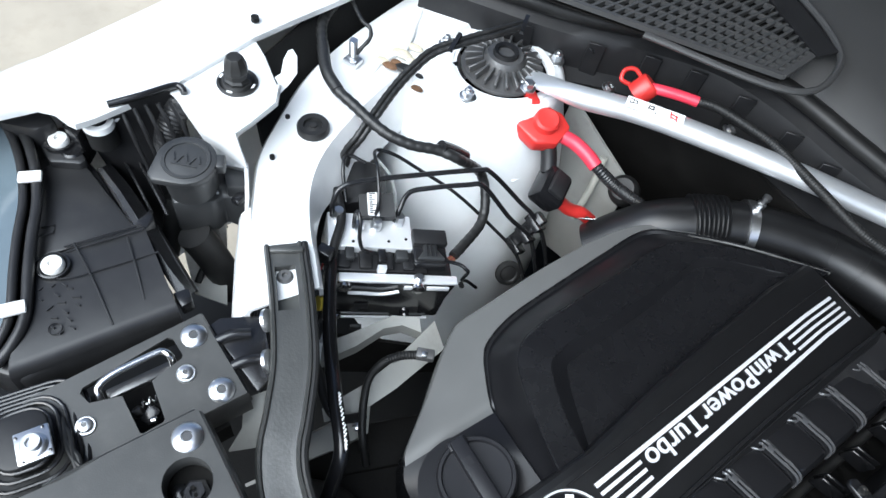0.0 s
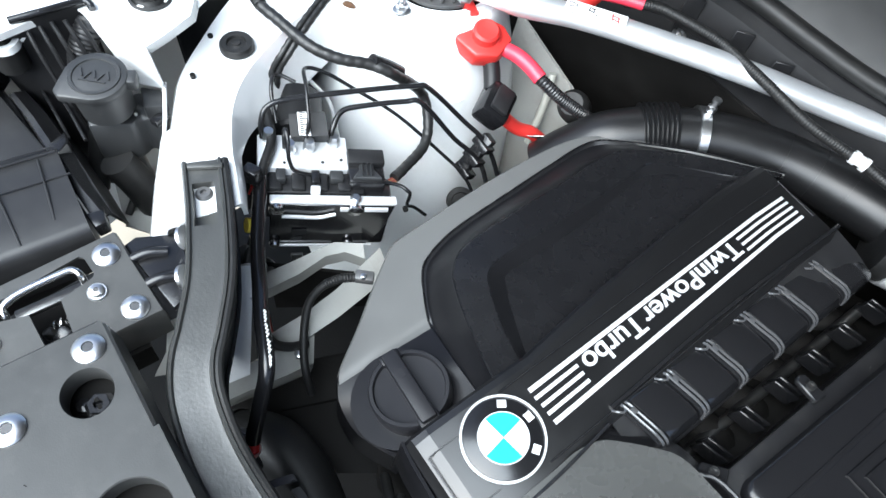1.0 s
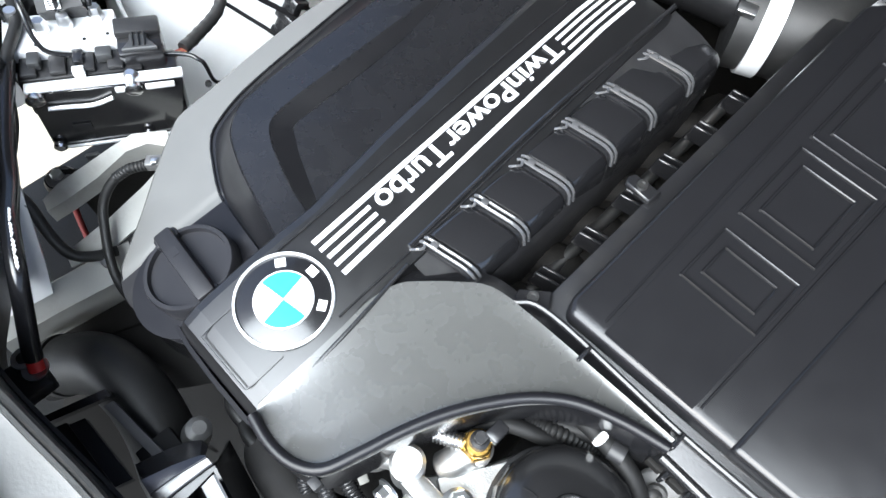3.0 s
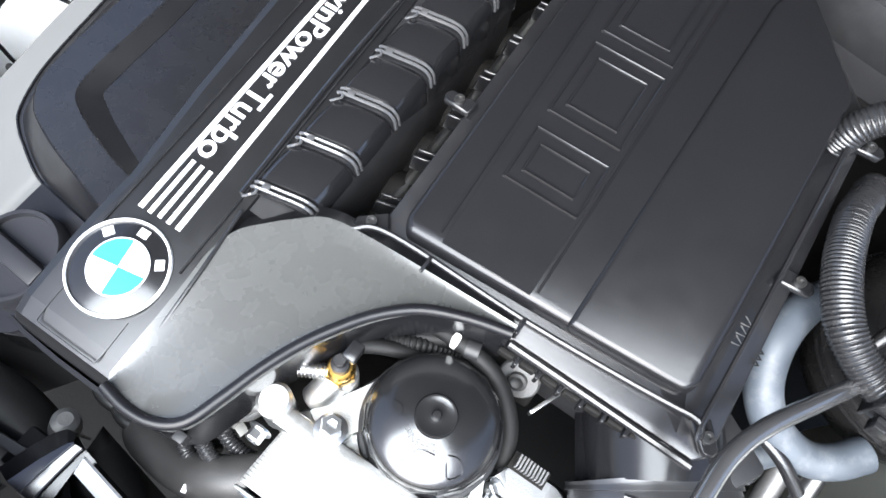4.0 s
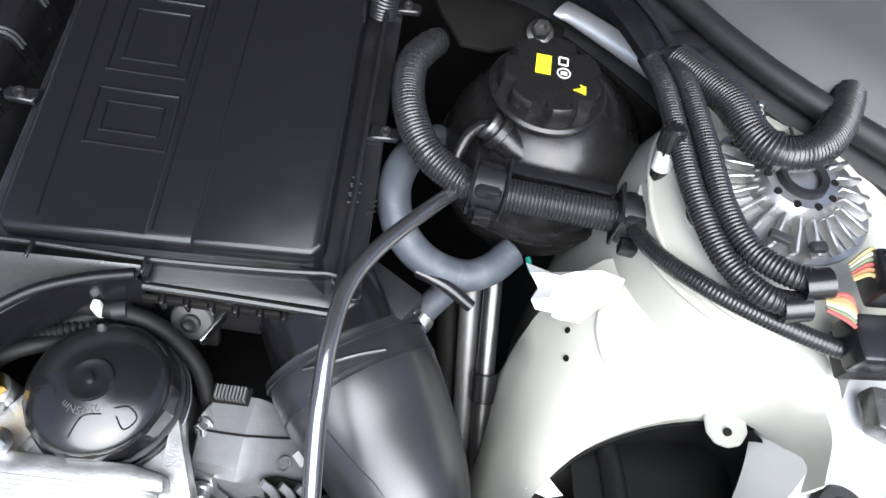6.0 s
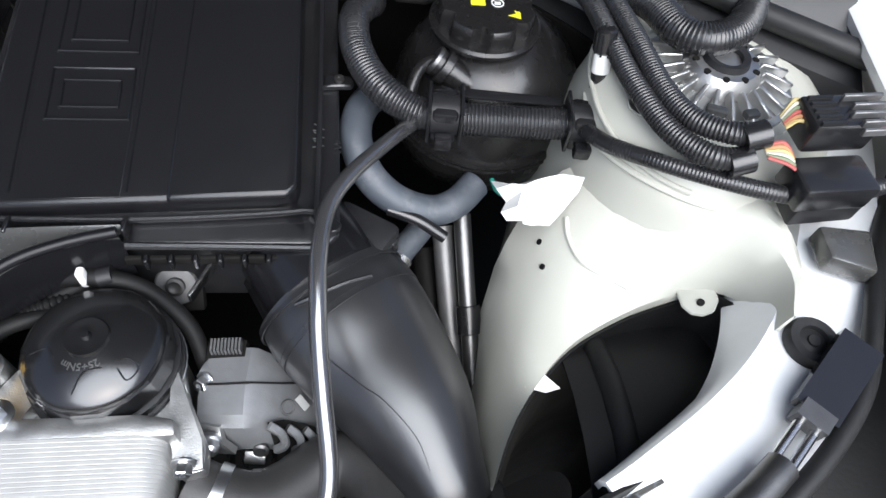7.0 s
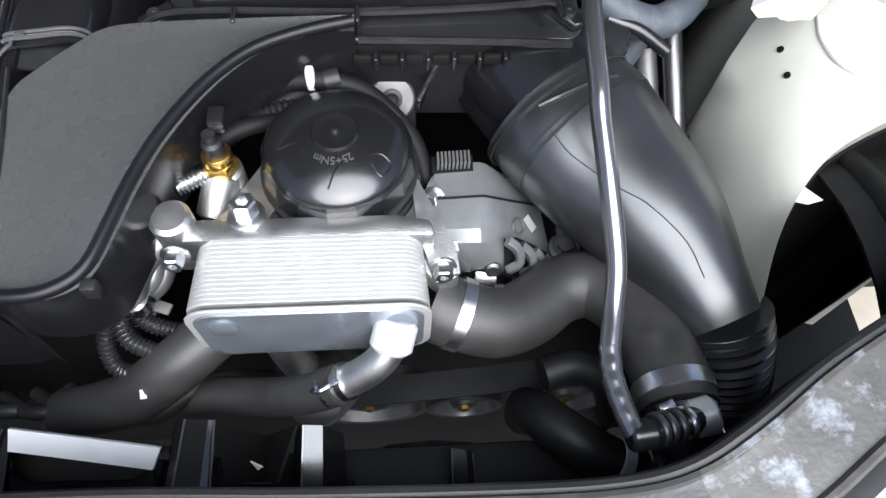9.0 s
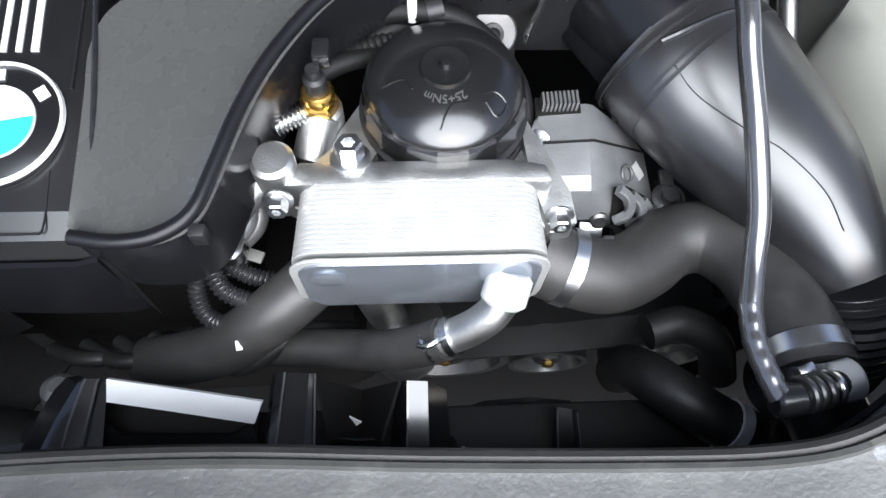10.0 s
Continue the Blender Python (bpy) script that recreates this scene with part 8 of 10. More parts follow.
# brake pipes
PIPES = [
    [(-0.2367, 0.451, 0.8171), (-0.2391, 0.4531, 0.8362), (-0.2431, 0.4635, 0.8507), (-0.2386, 0.4888, 0.8543), (-0.2195, 0.5568, 0.8502), (-0.2005, 0.6194, 0.8452), (-0.1938, 0.6369, 0.8382), (-0.1709, 0.6767, 0.7876), (-0.1497, 0.7042, 0.7505), (-0.1247, 0.7187, 0.6923), (-0.0994, 0.7228, 0.6223)],
    [(-0.202, 0.5123, 0.8093), (-0.2052, 0.5185, 0.8251), (-0.2143, 0.5354, 0.8348), (-0.2086, 0.5583, 0.8368), (-0.1932, 0.6024, 0.8358), (-0.1844, 0.6215, 0.8309), (-0.1617, 0.6582, 0.7753), (-0.1419, 0.6908, 0.7329), (-0.1168, 0.7023, 0.6726), (-0.0888, 0.7117, 0.6124)],
    [(-0.2096, 0.4882, 0.818), (-0.214, 0.4954, 0.8424), (-0.2426, 0.5092, 0.8592), (-0.269, 0.522, 0.8561), (-0.2621, 0.5416, 0.8486), (-0.2416, 0.5688, 0.8277), (-0.2097, 0.6059, 0.7977), (-0.1684, 0.6438, 0.7534), (-0.1386, 0.6701, 0.7151), (-0.108, 0.681, 0.6627)],
    [(-0.212, 0.464, 0.818), (-0.2135, 0.466, 0.838), (-0.206, 0.465, 0.852), (-0.196, 0.462, 0.848), (-0.1865, 0.457, 0.828), (-0.180, 0.464, 0.811), (-0.1676, 0.5043, 0.792), (-0.137, 0.5555, 0.781), (-0.124, 0.566, 0.776), (-0.124, 0.570, 0.765), (-0.135, 0.577, 0.728), (-0.137, 0.590, 0.712), (-0.132, 0.606, 0.690)],
    [(-0.243, 0.4718, 0.8221), (-0.2675, 0.4805, 0.8452), (-0.2821, 0.494, 0.8494), (-0.2682, 0.5098, 0.8426)],
]
for pts in PIPES:
    bpz = thing("brake_pipe", "thin black coated steel brake pipe", "brake pipe", "brake pipes", at=pts[0])
    part("pipe", tube(pts, 0.0030 if pts in PIPES[:2] else 0.0022, 10, 6), satin_black, bpz)
pc = thing("pipe_clip", "black plastic clip bridging the brake pipes", "pipe clip", at=(-0.1466, 0.662, 0.7484))
part("clip_bar", box((-0.1537, 0.6917, 0.7347), (0.018, 0.014, 0.064), 0.003, rot(-32, 8, 0)), satin_black, pc)
for k in range(3):
    part("clip_jaw", box((-0.150, 0.699 - 0.011 * k, 0.752 - 0.018 * k), (0.026, 0.020, 0.010), 0.002, rot(-32, 8, 0)), satin_black, pc)

# looms over the strut tower
LOOMS = [
    ([(-0.485, 0.615, 0.905), (-0.4407, 0.5492, 0.9050), (-0.3995, 0.5246, 0.9030), (-0.3633, 0.5104, 0.9000), (-0.3342, 0.5090, 0.8960), (-0.3109, 0.5152, 0.8930), (-0.2815, 0.5236, 0.8880), (-0.2609, 0.5332, 0.8840), (-0.2426, 0.5518, 0.8780), (-0.2282, 0.5772, 0.8720), (-0.2133, 0.5977, 0.8620), (-0.2143, 0.6413, 0.8135), (-0.1932, 0.6404, 0.7867), (-0.1729, 0.6223, 0.7715), (-0.1562, 0.5836, 0.7711), (-0.1481, 0.5634, 0.7743)], 0.0064, "black taped wiring loom crossing the inner wing"),
    ([(-0.3129, 0.7467, 0.9250), (-0.3132, 0.7082, 0.9250), (-0.3175, 0.6787, 0.9220), (-0.3227, 0.6508, 0.9180), (-0.3259, 0.6285, 0.9130), (-0.3219, 0.6052, 0.9060), (-0.3098, 0.5723, 0.8970), (-0.2907, 0.5348, 0.8860), (-0.2798, 0.5095, 0.8720), (-0.2839, 0.4985, 0.8500), (-0.2868, 0.4940, 0.8200)], 0.0040, "black braided loom over the strut mount"),
    ([(-0.3190, 0.7540, 0.9250), (-0.3188, 0.7114, 0.9280), (-0.3230, 0.6819, 0.9250), (-0.3278, 0.6520, 0.9210), (-0.3307, 0.6279, 0.9160), (-0.3250, 0.6014, 0.9090), (-0.3138, 0.5693, 0.8990), (-0.2931, 0.5289, 0.8880), (-0.2823, 0.5037, 0.8740), (-0.2865, 0.4928, 0.8520), (-0.2902, 0.4870, 0.8200)], 0.0036, "thin black loom over the strut mount"),
    ([(-0.4558, 0.5897, 0.9150), (-0.4121, 0.5822, 0.9120), (-0.3972, 0.5851, 0.9100), (-0.3867, 0.5795, 0.9050), (-0.3831, 0.5665, 0.8980), (-0.3838, 0.5613, 0.8900)], 0.0026, "thin black sensor lead by the stud"),
]
for pts, r, lbl in LOOMS:
    lo = thing("wiring_loom", lbl, "cable", "wing looms", at=pts[3])
    part("loom", tube(pts, r, 12, 8, ripple=(0.011, 0.0005)), tape_black, lo)
    if r > 0.006:
        part("tape_end", tube(pts[2:5], r + 0.0006, 12, 8), tape_black, lo, "wrapped cloth tape")
for a, b in (((-0.3157, 0.6452, 0.9220), (-0.3240, 0.6580, 0.9260)), ((-0.3033, 0.7384, 0.9280), (-0.3173, 0.7535, 0.9280))):
    cs = thing("cable_tie", "black cable tie round the braided looms", "cable tie", "loom ties", at=a)
    part("band", bar(Vector(a) + Vector((0.004, -0.006, 0.003)), Vector(b) + Vector((-0.004, 0.006, 0.003)), 0.005, 0.004), satin_black, cs)
lc = thing("loom_strap", "black loom clamp on the tower wall", "cable clamp", at=(-0.225, 0.5996, 0.8611))
part("strap", tube([(-0.2287, 0.581, 0.874), (-0.225, 0.5996, 0.8611), (-0.2209, 0.6136, 0.8493)], 0.0085, 14), satin_black, lc)
st = thing("ground_stud", "zinc plated ground stud with a square base", "stud", at=(-0.3876, 0.5588, 0.8760))
gs = Vector((-0.3874, 0.5586, 0.8780))
part("base", box(gs, (0.019, 0.017, 0.008), 0.002, rot(0, 0, 25)), zinc, st)
part("collar", lathe([(0.0075, 0.004), (0.0075, 0.007), (0.0055, 0.008)], Matrix.Translation(gs), 6), zinc, st)
part("stud", tube([tuple(gs + Vector((0, 0, 0.006))), tuple(gs + Vector((-0.001, 0, 0.030)))], 0.0050, 12, 8, ripple=(0.002, 0.0005)), zinc, st)
for c, s, q in (((-0.3603, 0.5932, 0.8800), 0.0075, rust), ((-0.3614, 0.6033, 0.8800), 0.006, rust), ((-0.3491, 0.6069, 0.8800), 0.0105, rubber), ((-0.3238, 0.6103, 0.8680), 0.006, rust), ((-0.3374, 0.6216, 0.8720), 0.004, rubber), ((-0.3577, 0.6219, 0.8800), 0.006, seam_cream), ((-0.3724, 0.6179, 0.8810), 0.010, seam_cream), ((-0.3713, 0.5902, 0.8800), 0.007, seam_cream), ((-0.3759, 0.6390, 0.8800), 0.008, seam_cream)):
    single("sealant_blob", lathe([(s * 0.2, 0.0035), (s * 0.75, 0.0028), (s, 0.0)], Matrix.Translation(c) @ rot(0, 0, 30) @ Matrix.Diagonal((1.4, 0.75, 1, 1)), 11), q, "brown rusty sealant lump on the white tower" if q is rust else "pale cream sealant lump on the white tower" if q is seam_cream else "dark rubber plug pressed into the tower seam", "sealant", "sealant lumps")
for c, s in (((-0.2949, 0.6290, 0.8500), 0.004), ((-0.2683, 0.6338, 0.8330), 0.0045), ((-0.3057, 0.6374, 0.8520), 0.0022), ((-0.2626, 0.6415, 0.8300), 0.002)):
    single("sealant_blob", lathe([(s * 0.3, 0.002), (s * 0.8, 0.0016), (s, 0.0)], Matrix.Translation(c) @ rot(52, 0, -20) @ Matrix.Diagonal((0.8, 1.5, 1, 1)), 8), rust, "small brown sealant fleck on the white tower", "sealant", "sealant lumps")
rng = random.Random(11)
for pts, r in (([(-0.3490, 0.5490, 0.8680), (-0.3621, 0.5676, 0.8720), (-0.3733, 0.5871, 0.8760), (-0.3760, 0.6026, 0.8790), (-0.3778, 0.6236, 0.8810), (-0.3914, 0.6418, 0.8820), (-0.4105, 0.6604, 0.8820), (-0.4328, 0.6857, 0.8820), (-0.4518, 0.7103, 0.8820)], 0.0032), ([(-0.3294, 0.5172, 0.8660), (-0.3490, 0.5490, 0.8680)], 0.0018), ([(-0.3116, 0.5436, 0.8000), (-0.2834, 0.5572, 0.7800), (-0.2606, 0.5549, 0.7500), (-0.2305, 0.5442, 0.7200)], 0.0025)):
    fine = smooth_path(pts, 3)
    part("seam_bead", tube([(p[0] + rng.uniform(-0.0007, 0.0007), p[1] + rng.uniform(-0.0007, 0.0007), p[2] - 0.001, r * rng.uniform(0.8, 1.25)) for p in fine], r, 8, 4), seam_white, left_tower, "uneven brushed seam sealant")
part("weld_flange", loft([[(-0.2253, 0.6906, 0.8000), (-0.2261, 0.7008, 0.8050), (-0.2077, 0.7162, 0.8000)], [(-0.2089, 0.6828, 0.7850), (-0.2009, 0.6907, 0.7850), (-0.2016, 0.7146, 0.7850)]], 0.004), tower_white, left_tower, "small welded flange")
part("tri_hole", lathe([(0.0045, 0.0012), (0.0045, -0.004)], Matrix.Translation((-0.3324, 0.6710, 0.8790)), 3), liner, left_tower, "small dark three-cornered hole")

# red jump terminals
jt = thing("jump_terminal", "red plastic jump-start terminal cap with a cable", "terminal cap", "jump terminals", at=(-0.2058, 0.7211, 0.8287))
jm = pose(-0.2129, 0.7243, 0.8616, 14, 10, 25) @ Matrix.Scale(1.35, 4)
part("cap", add(bmesh.new(), lathe([(0.0, 0.013), (0.0095, 0.013), (0.0115, 0.011), (0.012, 0.004), (0.014, 0.0)], None, 24), jm), red_plastic, jt)
part("cap_box", add(bmesh.new(), prism([(-0.020, -0.018), (0.004, -0.022), (0.020, -0.010), (0.021, 0.012), (0.008, 0.019), (-0.016, 0.016), (-0.023, 0.004)], -0.014, 0.004, 0.003), jm), red_plastic, jt)
part("cap_ear", add(bmesh.new(), box((-0.024, 0.014, 0.002), (0.022, 0.010, 0.010), 0.003, rot(0, -15, -40)), jm), red_plastic, jt, "flip ear")
part("sleeve", tube([(-0.1937, 0.7406, 0.8541), (-0.1781, 0.7499, 0.8516), (-0.1591, 0.7543, 0.8485), (-0.1415, 0.7566, 0.8434)], 0.0088, 16), pink_red, jt, "pinkish red shrink sleeve")
part("cable", tube([(-0.1447, 0.7559, 0.8443), (-0.132, 0.7611, 0.8388), (-0.1189, 0.7719, 0.8273), (-0.1065, 0.7882, 0.8137), (-0.0884, 0.8098, 0.7974), (-0.0544, 0.837, 0.7735)], 0.0078, 14, 8, ripple=(0.0035, 0.0010)), conduit, jt, "black corrugated cable")
pb = Matrix.Translation((-0.1588, 0.710, 0.8078)) @ rot(0, 0, 38) @ rot(12, 28, 0)
part("terminal_box", add(bmesh.new(), box((0, 0, 0), (0.038, 0.048, 0.032), 0.007), pb), lid_black, jt, "black terminal post cover")
part("terminal_arm", add(bmesh.new(), box((0, 0.0, 0.019), (0.022, 0.034, 0.008), 0.003), pb), matt_black, jt)
part("terminal_neck", tube([(-0.2044, 0.726, 0.8502), (-0.1897, 0.7235, 0.8344), (-0.1752, 0.7167, 0.8187)], 0.010, 14), matt_black, jt)
rc_ = thing("red_cable", "red insulated battery cable behind the cover", "cable", at=(-0.1191, 0.7349, 0.7923))
part("cable", tube([(-0.1461, 0.7217, 0.7899), (-0.1375, 0.7385, 0.7737), (-0.1282, 0.7556, 0.7655), (-0.1201, 0.7703, 0.7514)], 0.0085, 14), red_plastic, rc_)
gc = thing("ground_cup", "black rubber cup behind the jump terminal", "rubber cup", at=(-0.1151, 0.7516, 0.802))
part("cup", lathe([(0.0, 0.012), (0.014, 0.011), (0.019, 0.004), (0.020, -0.006), (0.020, -0.02)], pose(-0.1161, 0.8024, 0.8011, 40, 10, 0), 24), rubber, gc)
jt = thing("jump_terminal", "red jump-start cap with a looped strap on the cowl", "terminal cap", "jump terminals", at=(-0.1797, 0.841, 0.8952))
jm = pose(-0.1799, 0.8423, 0.9031, -35, 15, 0)
part("cap", add(bmesh.new(), lathe([(0.0, 0.012), (0.0135, 0.012), (0.0155, 0.009), (0.0155, -0.012)], None, 28), jm), red_plastic, jt)
part("strap", tube([(-0.1916, 0.8471, 0.9082), (-0.2028, 0.842, 0.9153), (-0.2089, 0.8316, 0.913), (-0.2037, 0.8242, 0.9055), (-0.195, 0.831, 0.9021)], 0.0028, 10), red_plastic, jt, "looped red strap")
part("sleeve", tube([(-0.1778, 0.8431, 0.9073), (-0.1626, 0.8518, 0.9116), (-0.1465, 0.864, 0.9132), (-0.127, 0.877, 0.9144)], 0.0066, 14), pink_red, jt, "pinkish red shrink sleeve")
part("cable", tube([(-0.1303, 0.8756, 0.914), (-0.1088, 0.8898, 0.9163), (-0.0664, 0.8967, 0.9207), (-0.0263, 0.8976, 0.9252), (0.0363, 0.8971, 0.9221), (0.0939, 0.9029, 0.9136), (0.1503, 0.9241, 0.9032), (0.192, 0.9322, 0.8987), (0.2585, 0.9555, 0.8935), (0.32, 0.99, 0.885)], 0.0058, 14, 8, ripple=(0.003, 0.0005)), rubber, jt, "black ribbed cable")
part("cable_tie", tube([(0.1422, 0.9208, 0.9048), (0.1473, 0.9228, 0.9039)], 0.0075, 16, 2), white_plastic, jt, "white cable tie")
part("tie_head", box((0.1486, 0.917, 0.9083), (0.014, 0.010, 0.008), 0.001, rot(0, 0, 20)), white_plastic, jt, "white tie head")
part("cable_tie", tube([(0.1533, 0.9251, 0.9028), (0.1584, 0.9263, 0.9022)], 0.0075, 16, 2), white_plastic, jt, "white cable tie")
for x, y, z in ((-0.212, 0.8191, 0.8853), (-0.0877, 0.9102, 0.8883)):
    screw((x, y, z - 0.002), 0.0095, 0.007, rot(-20, 15, 0), hexa=False, label="round zinc plated cowl bolt", group="cowl bolts")
for k, (x, y, z) in enumerate(((-0.2682, 0.8336, 0.8961), (-0.0421, 0.9316, 0.9028))):
    s = thing("push_clip", "black plastic push clip on the cowl", "push clip", "push clips", at=(x, y, z))
    part("head", lathe([(0.006, 0.0), (0.007, 0.002), (0.005, 0.004), (0.002, 0.003)], pose(x, y, z, -40, 10, 0), 18), satin_black, s)

wl = thing("bulkhead_corner", "pale painted bulkhead corner beside the tower", "body panel", at=(-0.158, 0.8147, 0.6989))
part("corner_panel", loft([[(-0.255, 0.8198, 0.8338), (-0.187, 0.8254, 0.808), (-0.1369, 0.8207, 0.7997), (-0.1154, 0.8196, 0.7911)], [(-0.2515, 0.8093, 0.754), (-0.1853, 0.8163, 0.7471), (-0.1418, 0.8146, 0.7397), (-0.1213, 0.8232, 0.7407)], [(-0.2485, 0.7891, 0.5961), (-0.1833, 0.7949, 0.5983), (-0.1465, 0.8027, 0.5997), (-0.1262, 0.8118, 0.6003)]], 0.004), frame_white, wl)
part("panel_ridge", tube([(-0.1693, 0.815, 0.8025), (-0.1592, 0.8039, 0.7588), (-0.1562, 0.7926, 0.6995)], 0.005, 10), shaded_white, wl)

# charge pipe behind the engine cover
cp = thing("charge_pipe", "black plastic charge air pipe with bellows and clamp", "charge pipe", at=(0.044, 0.9008, 0.8002))
CP = [(-0.0837, 0.7377, 0.7577), (-0.0659, 0.766, 0.791), (-0.046, 0.7924, 0.8175), (-0.0109, 0.8399, 0.8319), (0.0353, 0.8886, 0.8383), (0.0939, 0.9303, 0.8382), (0.165, 0.9556, 0.8402), (0.2481, 0.9636, 0.8479), (0.31, 0.955, 0.850)]
part("pipe", tube(CP, 0.0315, 28), pipe_dark, cp)
path, s = even(smooth_path(CP, 8), 0.002)
i0 = min(range(len(path)), key=lambda i: np.linalg.norm(path[i] - np.array((-0.0243, 0.8227, 0.828))))
part("bellows", tube([tuple(p) for p in path[i0 - 3:i0 + 17]], 0.0365, 28, 2, ripple=(0.0052, 0.0045)), pipe_dark, cp, "black bellows")
i1 = min(range(len(path)), key=lambda i: np.linalg.norm(path[i] - np.array((0.0122, 0.8655, 0.8361))))
part("clamp", tube([tuple(p) for p in path[i1 - 2:i1 + 4]], 0.0350, 32, 2), zinc, cp, "steel worm-drive clamp")
part("clamp_screw", lathe([(0.0055, 0.0), (0.0055, 0.006), (0.0035, 0.007), (0.0035, 0.012), (0.005, 0.013), (0.005, 0.017)], pose(0.0083, 0.8719, 0.8715, -5, 0, 0), 12), zinc, cp)
i2 = min(range(len(path)), key=lambda i: np.linalg.norm(path[i] - np.array((0.0983, 0.9406, 0.8308))))
for d in (-8, 12, 32):
    part("pipe_seam", tube([tuple(p) for p in path[i2 + d:i2 + d + 2]], 0.0320, 28, 2), pipe_dark, cp)
ac = thing("intake_clamp", "wide bright steel intake hose clamp", "hose clamp", at=(0.2311, 0.9229, 0.8489))
part("band", tube([(0.2326, 0.9411, 0.8507), (0.2481, 0.9479, 0.8513)], 0.0515, 40, 2), bright_alu, ac)
part("hose", tube([(0.2153, 0.9331, 0.8497), (0.2616, 0.9548, 0.8518), (0.34, 0.98, 0.85)], 0.049, 30), rubber, ac, "black rubber coupling")
part("screw_housing", box((0.2337, 0.8976, 0.8853), (0.016, 0.010, 0.008), 0.001, rot(20, 0, 20)), zinc, ac)
hf = thing("heat_foil", "crumpled silver heat foil behind the engine cover", "heat shield", at=(-0.0482, 0.741, 0.8031))
rng = random.Random(4)
rows = [[(-0.115 + 0.007 * i + rng.uniform(-0.002, 0.002), 0.752 + 0.0075 * i + 0.006 * j + rng.uniform(-0.002, 0.002), 0.774 + 0.0015 * i - 0.004 * j + rng.uniform(-0.004, 0.004)) for i in range(14)] for j in range(-3, 5)]
part("foil_sheet", loft(rows, 0.0006), foil, hf, angle=12)

# frame and hoses below the brake unit
fr_ = thing("frame_rail", "greyed off-white front frame rail with a bracket", "frame rail", at=(0.0, 0.42, 0.5))
part("rail_body", box((-0.0202, 0.4699, 0.5677), (0.060, 0.36, 0.07), 0.008, rot(0, 0, -20)), soot_and_shade, fr_)
part("wing_wall", loft([[(-0.1263, 0.3523, 0.7900), (-0.1164, 0.3767, 0.7900)], [(-0.1190, 0.3374, 0.7550), (-0.1025, 0.3639, 0.7550)], [(-0.0864, 0.3026, 0.7100), (-0.0755, 0.3428, 0.7100)], [(-0.0634, 0.2808, 0.6900), (-0.0571, 0.3299, 0.6900)]], 0.004), white_paint, fr_, "white inner wing wall")
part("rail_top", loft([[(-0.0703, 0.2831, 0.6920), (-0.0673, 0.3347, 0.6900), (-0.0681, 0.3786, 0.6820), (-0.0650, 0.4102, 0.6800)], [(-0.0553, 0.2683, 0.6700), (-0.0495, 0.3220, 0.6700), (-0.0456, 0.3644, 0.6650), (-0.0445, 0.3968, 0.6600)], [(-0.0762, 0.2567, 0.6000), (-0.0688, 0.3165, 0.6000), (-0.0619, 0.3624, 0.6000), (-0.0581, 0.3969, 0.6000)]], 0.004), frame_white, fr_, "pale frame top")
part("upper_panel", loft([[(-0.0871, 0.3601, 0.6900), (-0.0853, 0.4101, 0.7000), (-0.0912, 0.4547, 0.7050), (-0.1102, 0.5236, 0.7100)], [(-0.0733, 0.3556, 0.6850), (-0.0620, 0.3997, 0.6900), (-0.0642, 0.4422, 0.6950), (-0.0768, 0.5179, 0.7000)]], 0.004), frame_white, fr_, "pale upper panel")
part("panel_bolt", lathe([(0.005, 0.0), (0.005, 0.004), (0.003, 0.005)], Matrix.Translation((-0.0483, 0.3830, 0.6920)), 6), zinc, fr_)
part("dark_floor", loft([[(-0.0573, 0.2975, 0.6000), (-0.0214, 0.4674, 0.6000)], [(-0.0134, 0.2593, 0.5800), (0.0825, 0.4041, 0.5800)]], 0.004), soot_and_shade, fr_)
rl2 = thing("red_tipped_cable", "glossy black cable with white print and a red tip", "cable", at=(-0.0329, 0.3273, 0.7708))
tip_path = [(-0.195, 0.428, 0.815), (-0.150, 0.402, 0.812), (-0.115, 0.383, 0.810), (-0.083, 0.3685, 0.8085), (-0.045, 0.352, 0.816), (-0.0044, 0.336, 0.815), (0.012, 0.318, 0.787), (0.023, 0.304, 0.764), (0.0275, 0.2990, 0.754)]
part("cable", tube(tip_path, 0.0072, 16), cover_black, rl2)
part("red_tip", tube([(0.0255, 0.301, 0.757), (0.029, 0.2975, 0.7515), (0.033, 0.2945, 0.746)], 0.0062, 14), red_plastic, rl2, "red tip")
tp = smooth_path(tip_path, 12)
for k in range(22):
    q = Vector(tp[46 + k])
    part("print_bar", box(q + Vector((0.0015, 0.0028, 0.0066)), (0.0013, 0.0065 if k % 4 else 0.003, 0.0008), 0, rot(20, 0, 30)), print_white, rl2)
for c, r in (((0.0168, 0.2914, 0.7450), 0.0095), ((0.0292, 0.2935, 0.7420), 0.0105)):
    part("ring_terminal", lathe([(r * 0.55, 0), (r * 0.55, 0.002), (r, 0.002), (r, 0.0)], Matrix.Translation(c), 20, cap=False), zinc, rl2, "tinned ring terminal")
    part("terminal_screw", lathe([(r * 0.5, -0.002), (r * 0.5, 0.003), (r * 0.3, 0.004)], Matrix.Translation(c), 12), dark_steel, rl2)
part("terminal_block", box((0.0282, 0.2827, 0.7316), (0.036, 0.030, 0.016), 0.003), matt_black, rl2)
rl3 = thing("side_loom", "black taped loom hanging beside the front beam", "cable", "wing looms", at=(-0.1504, 0.3941, 0.8026))
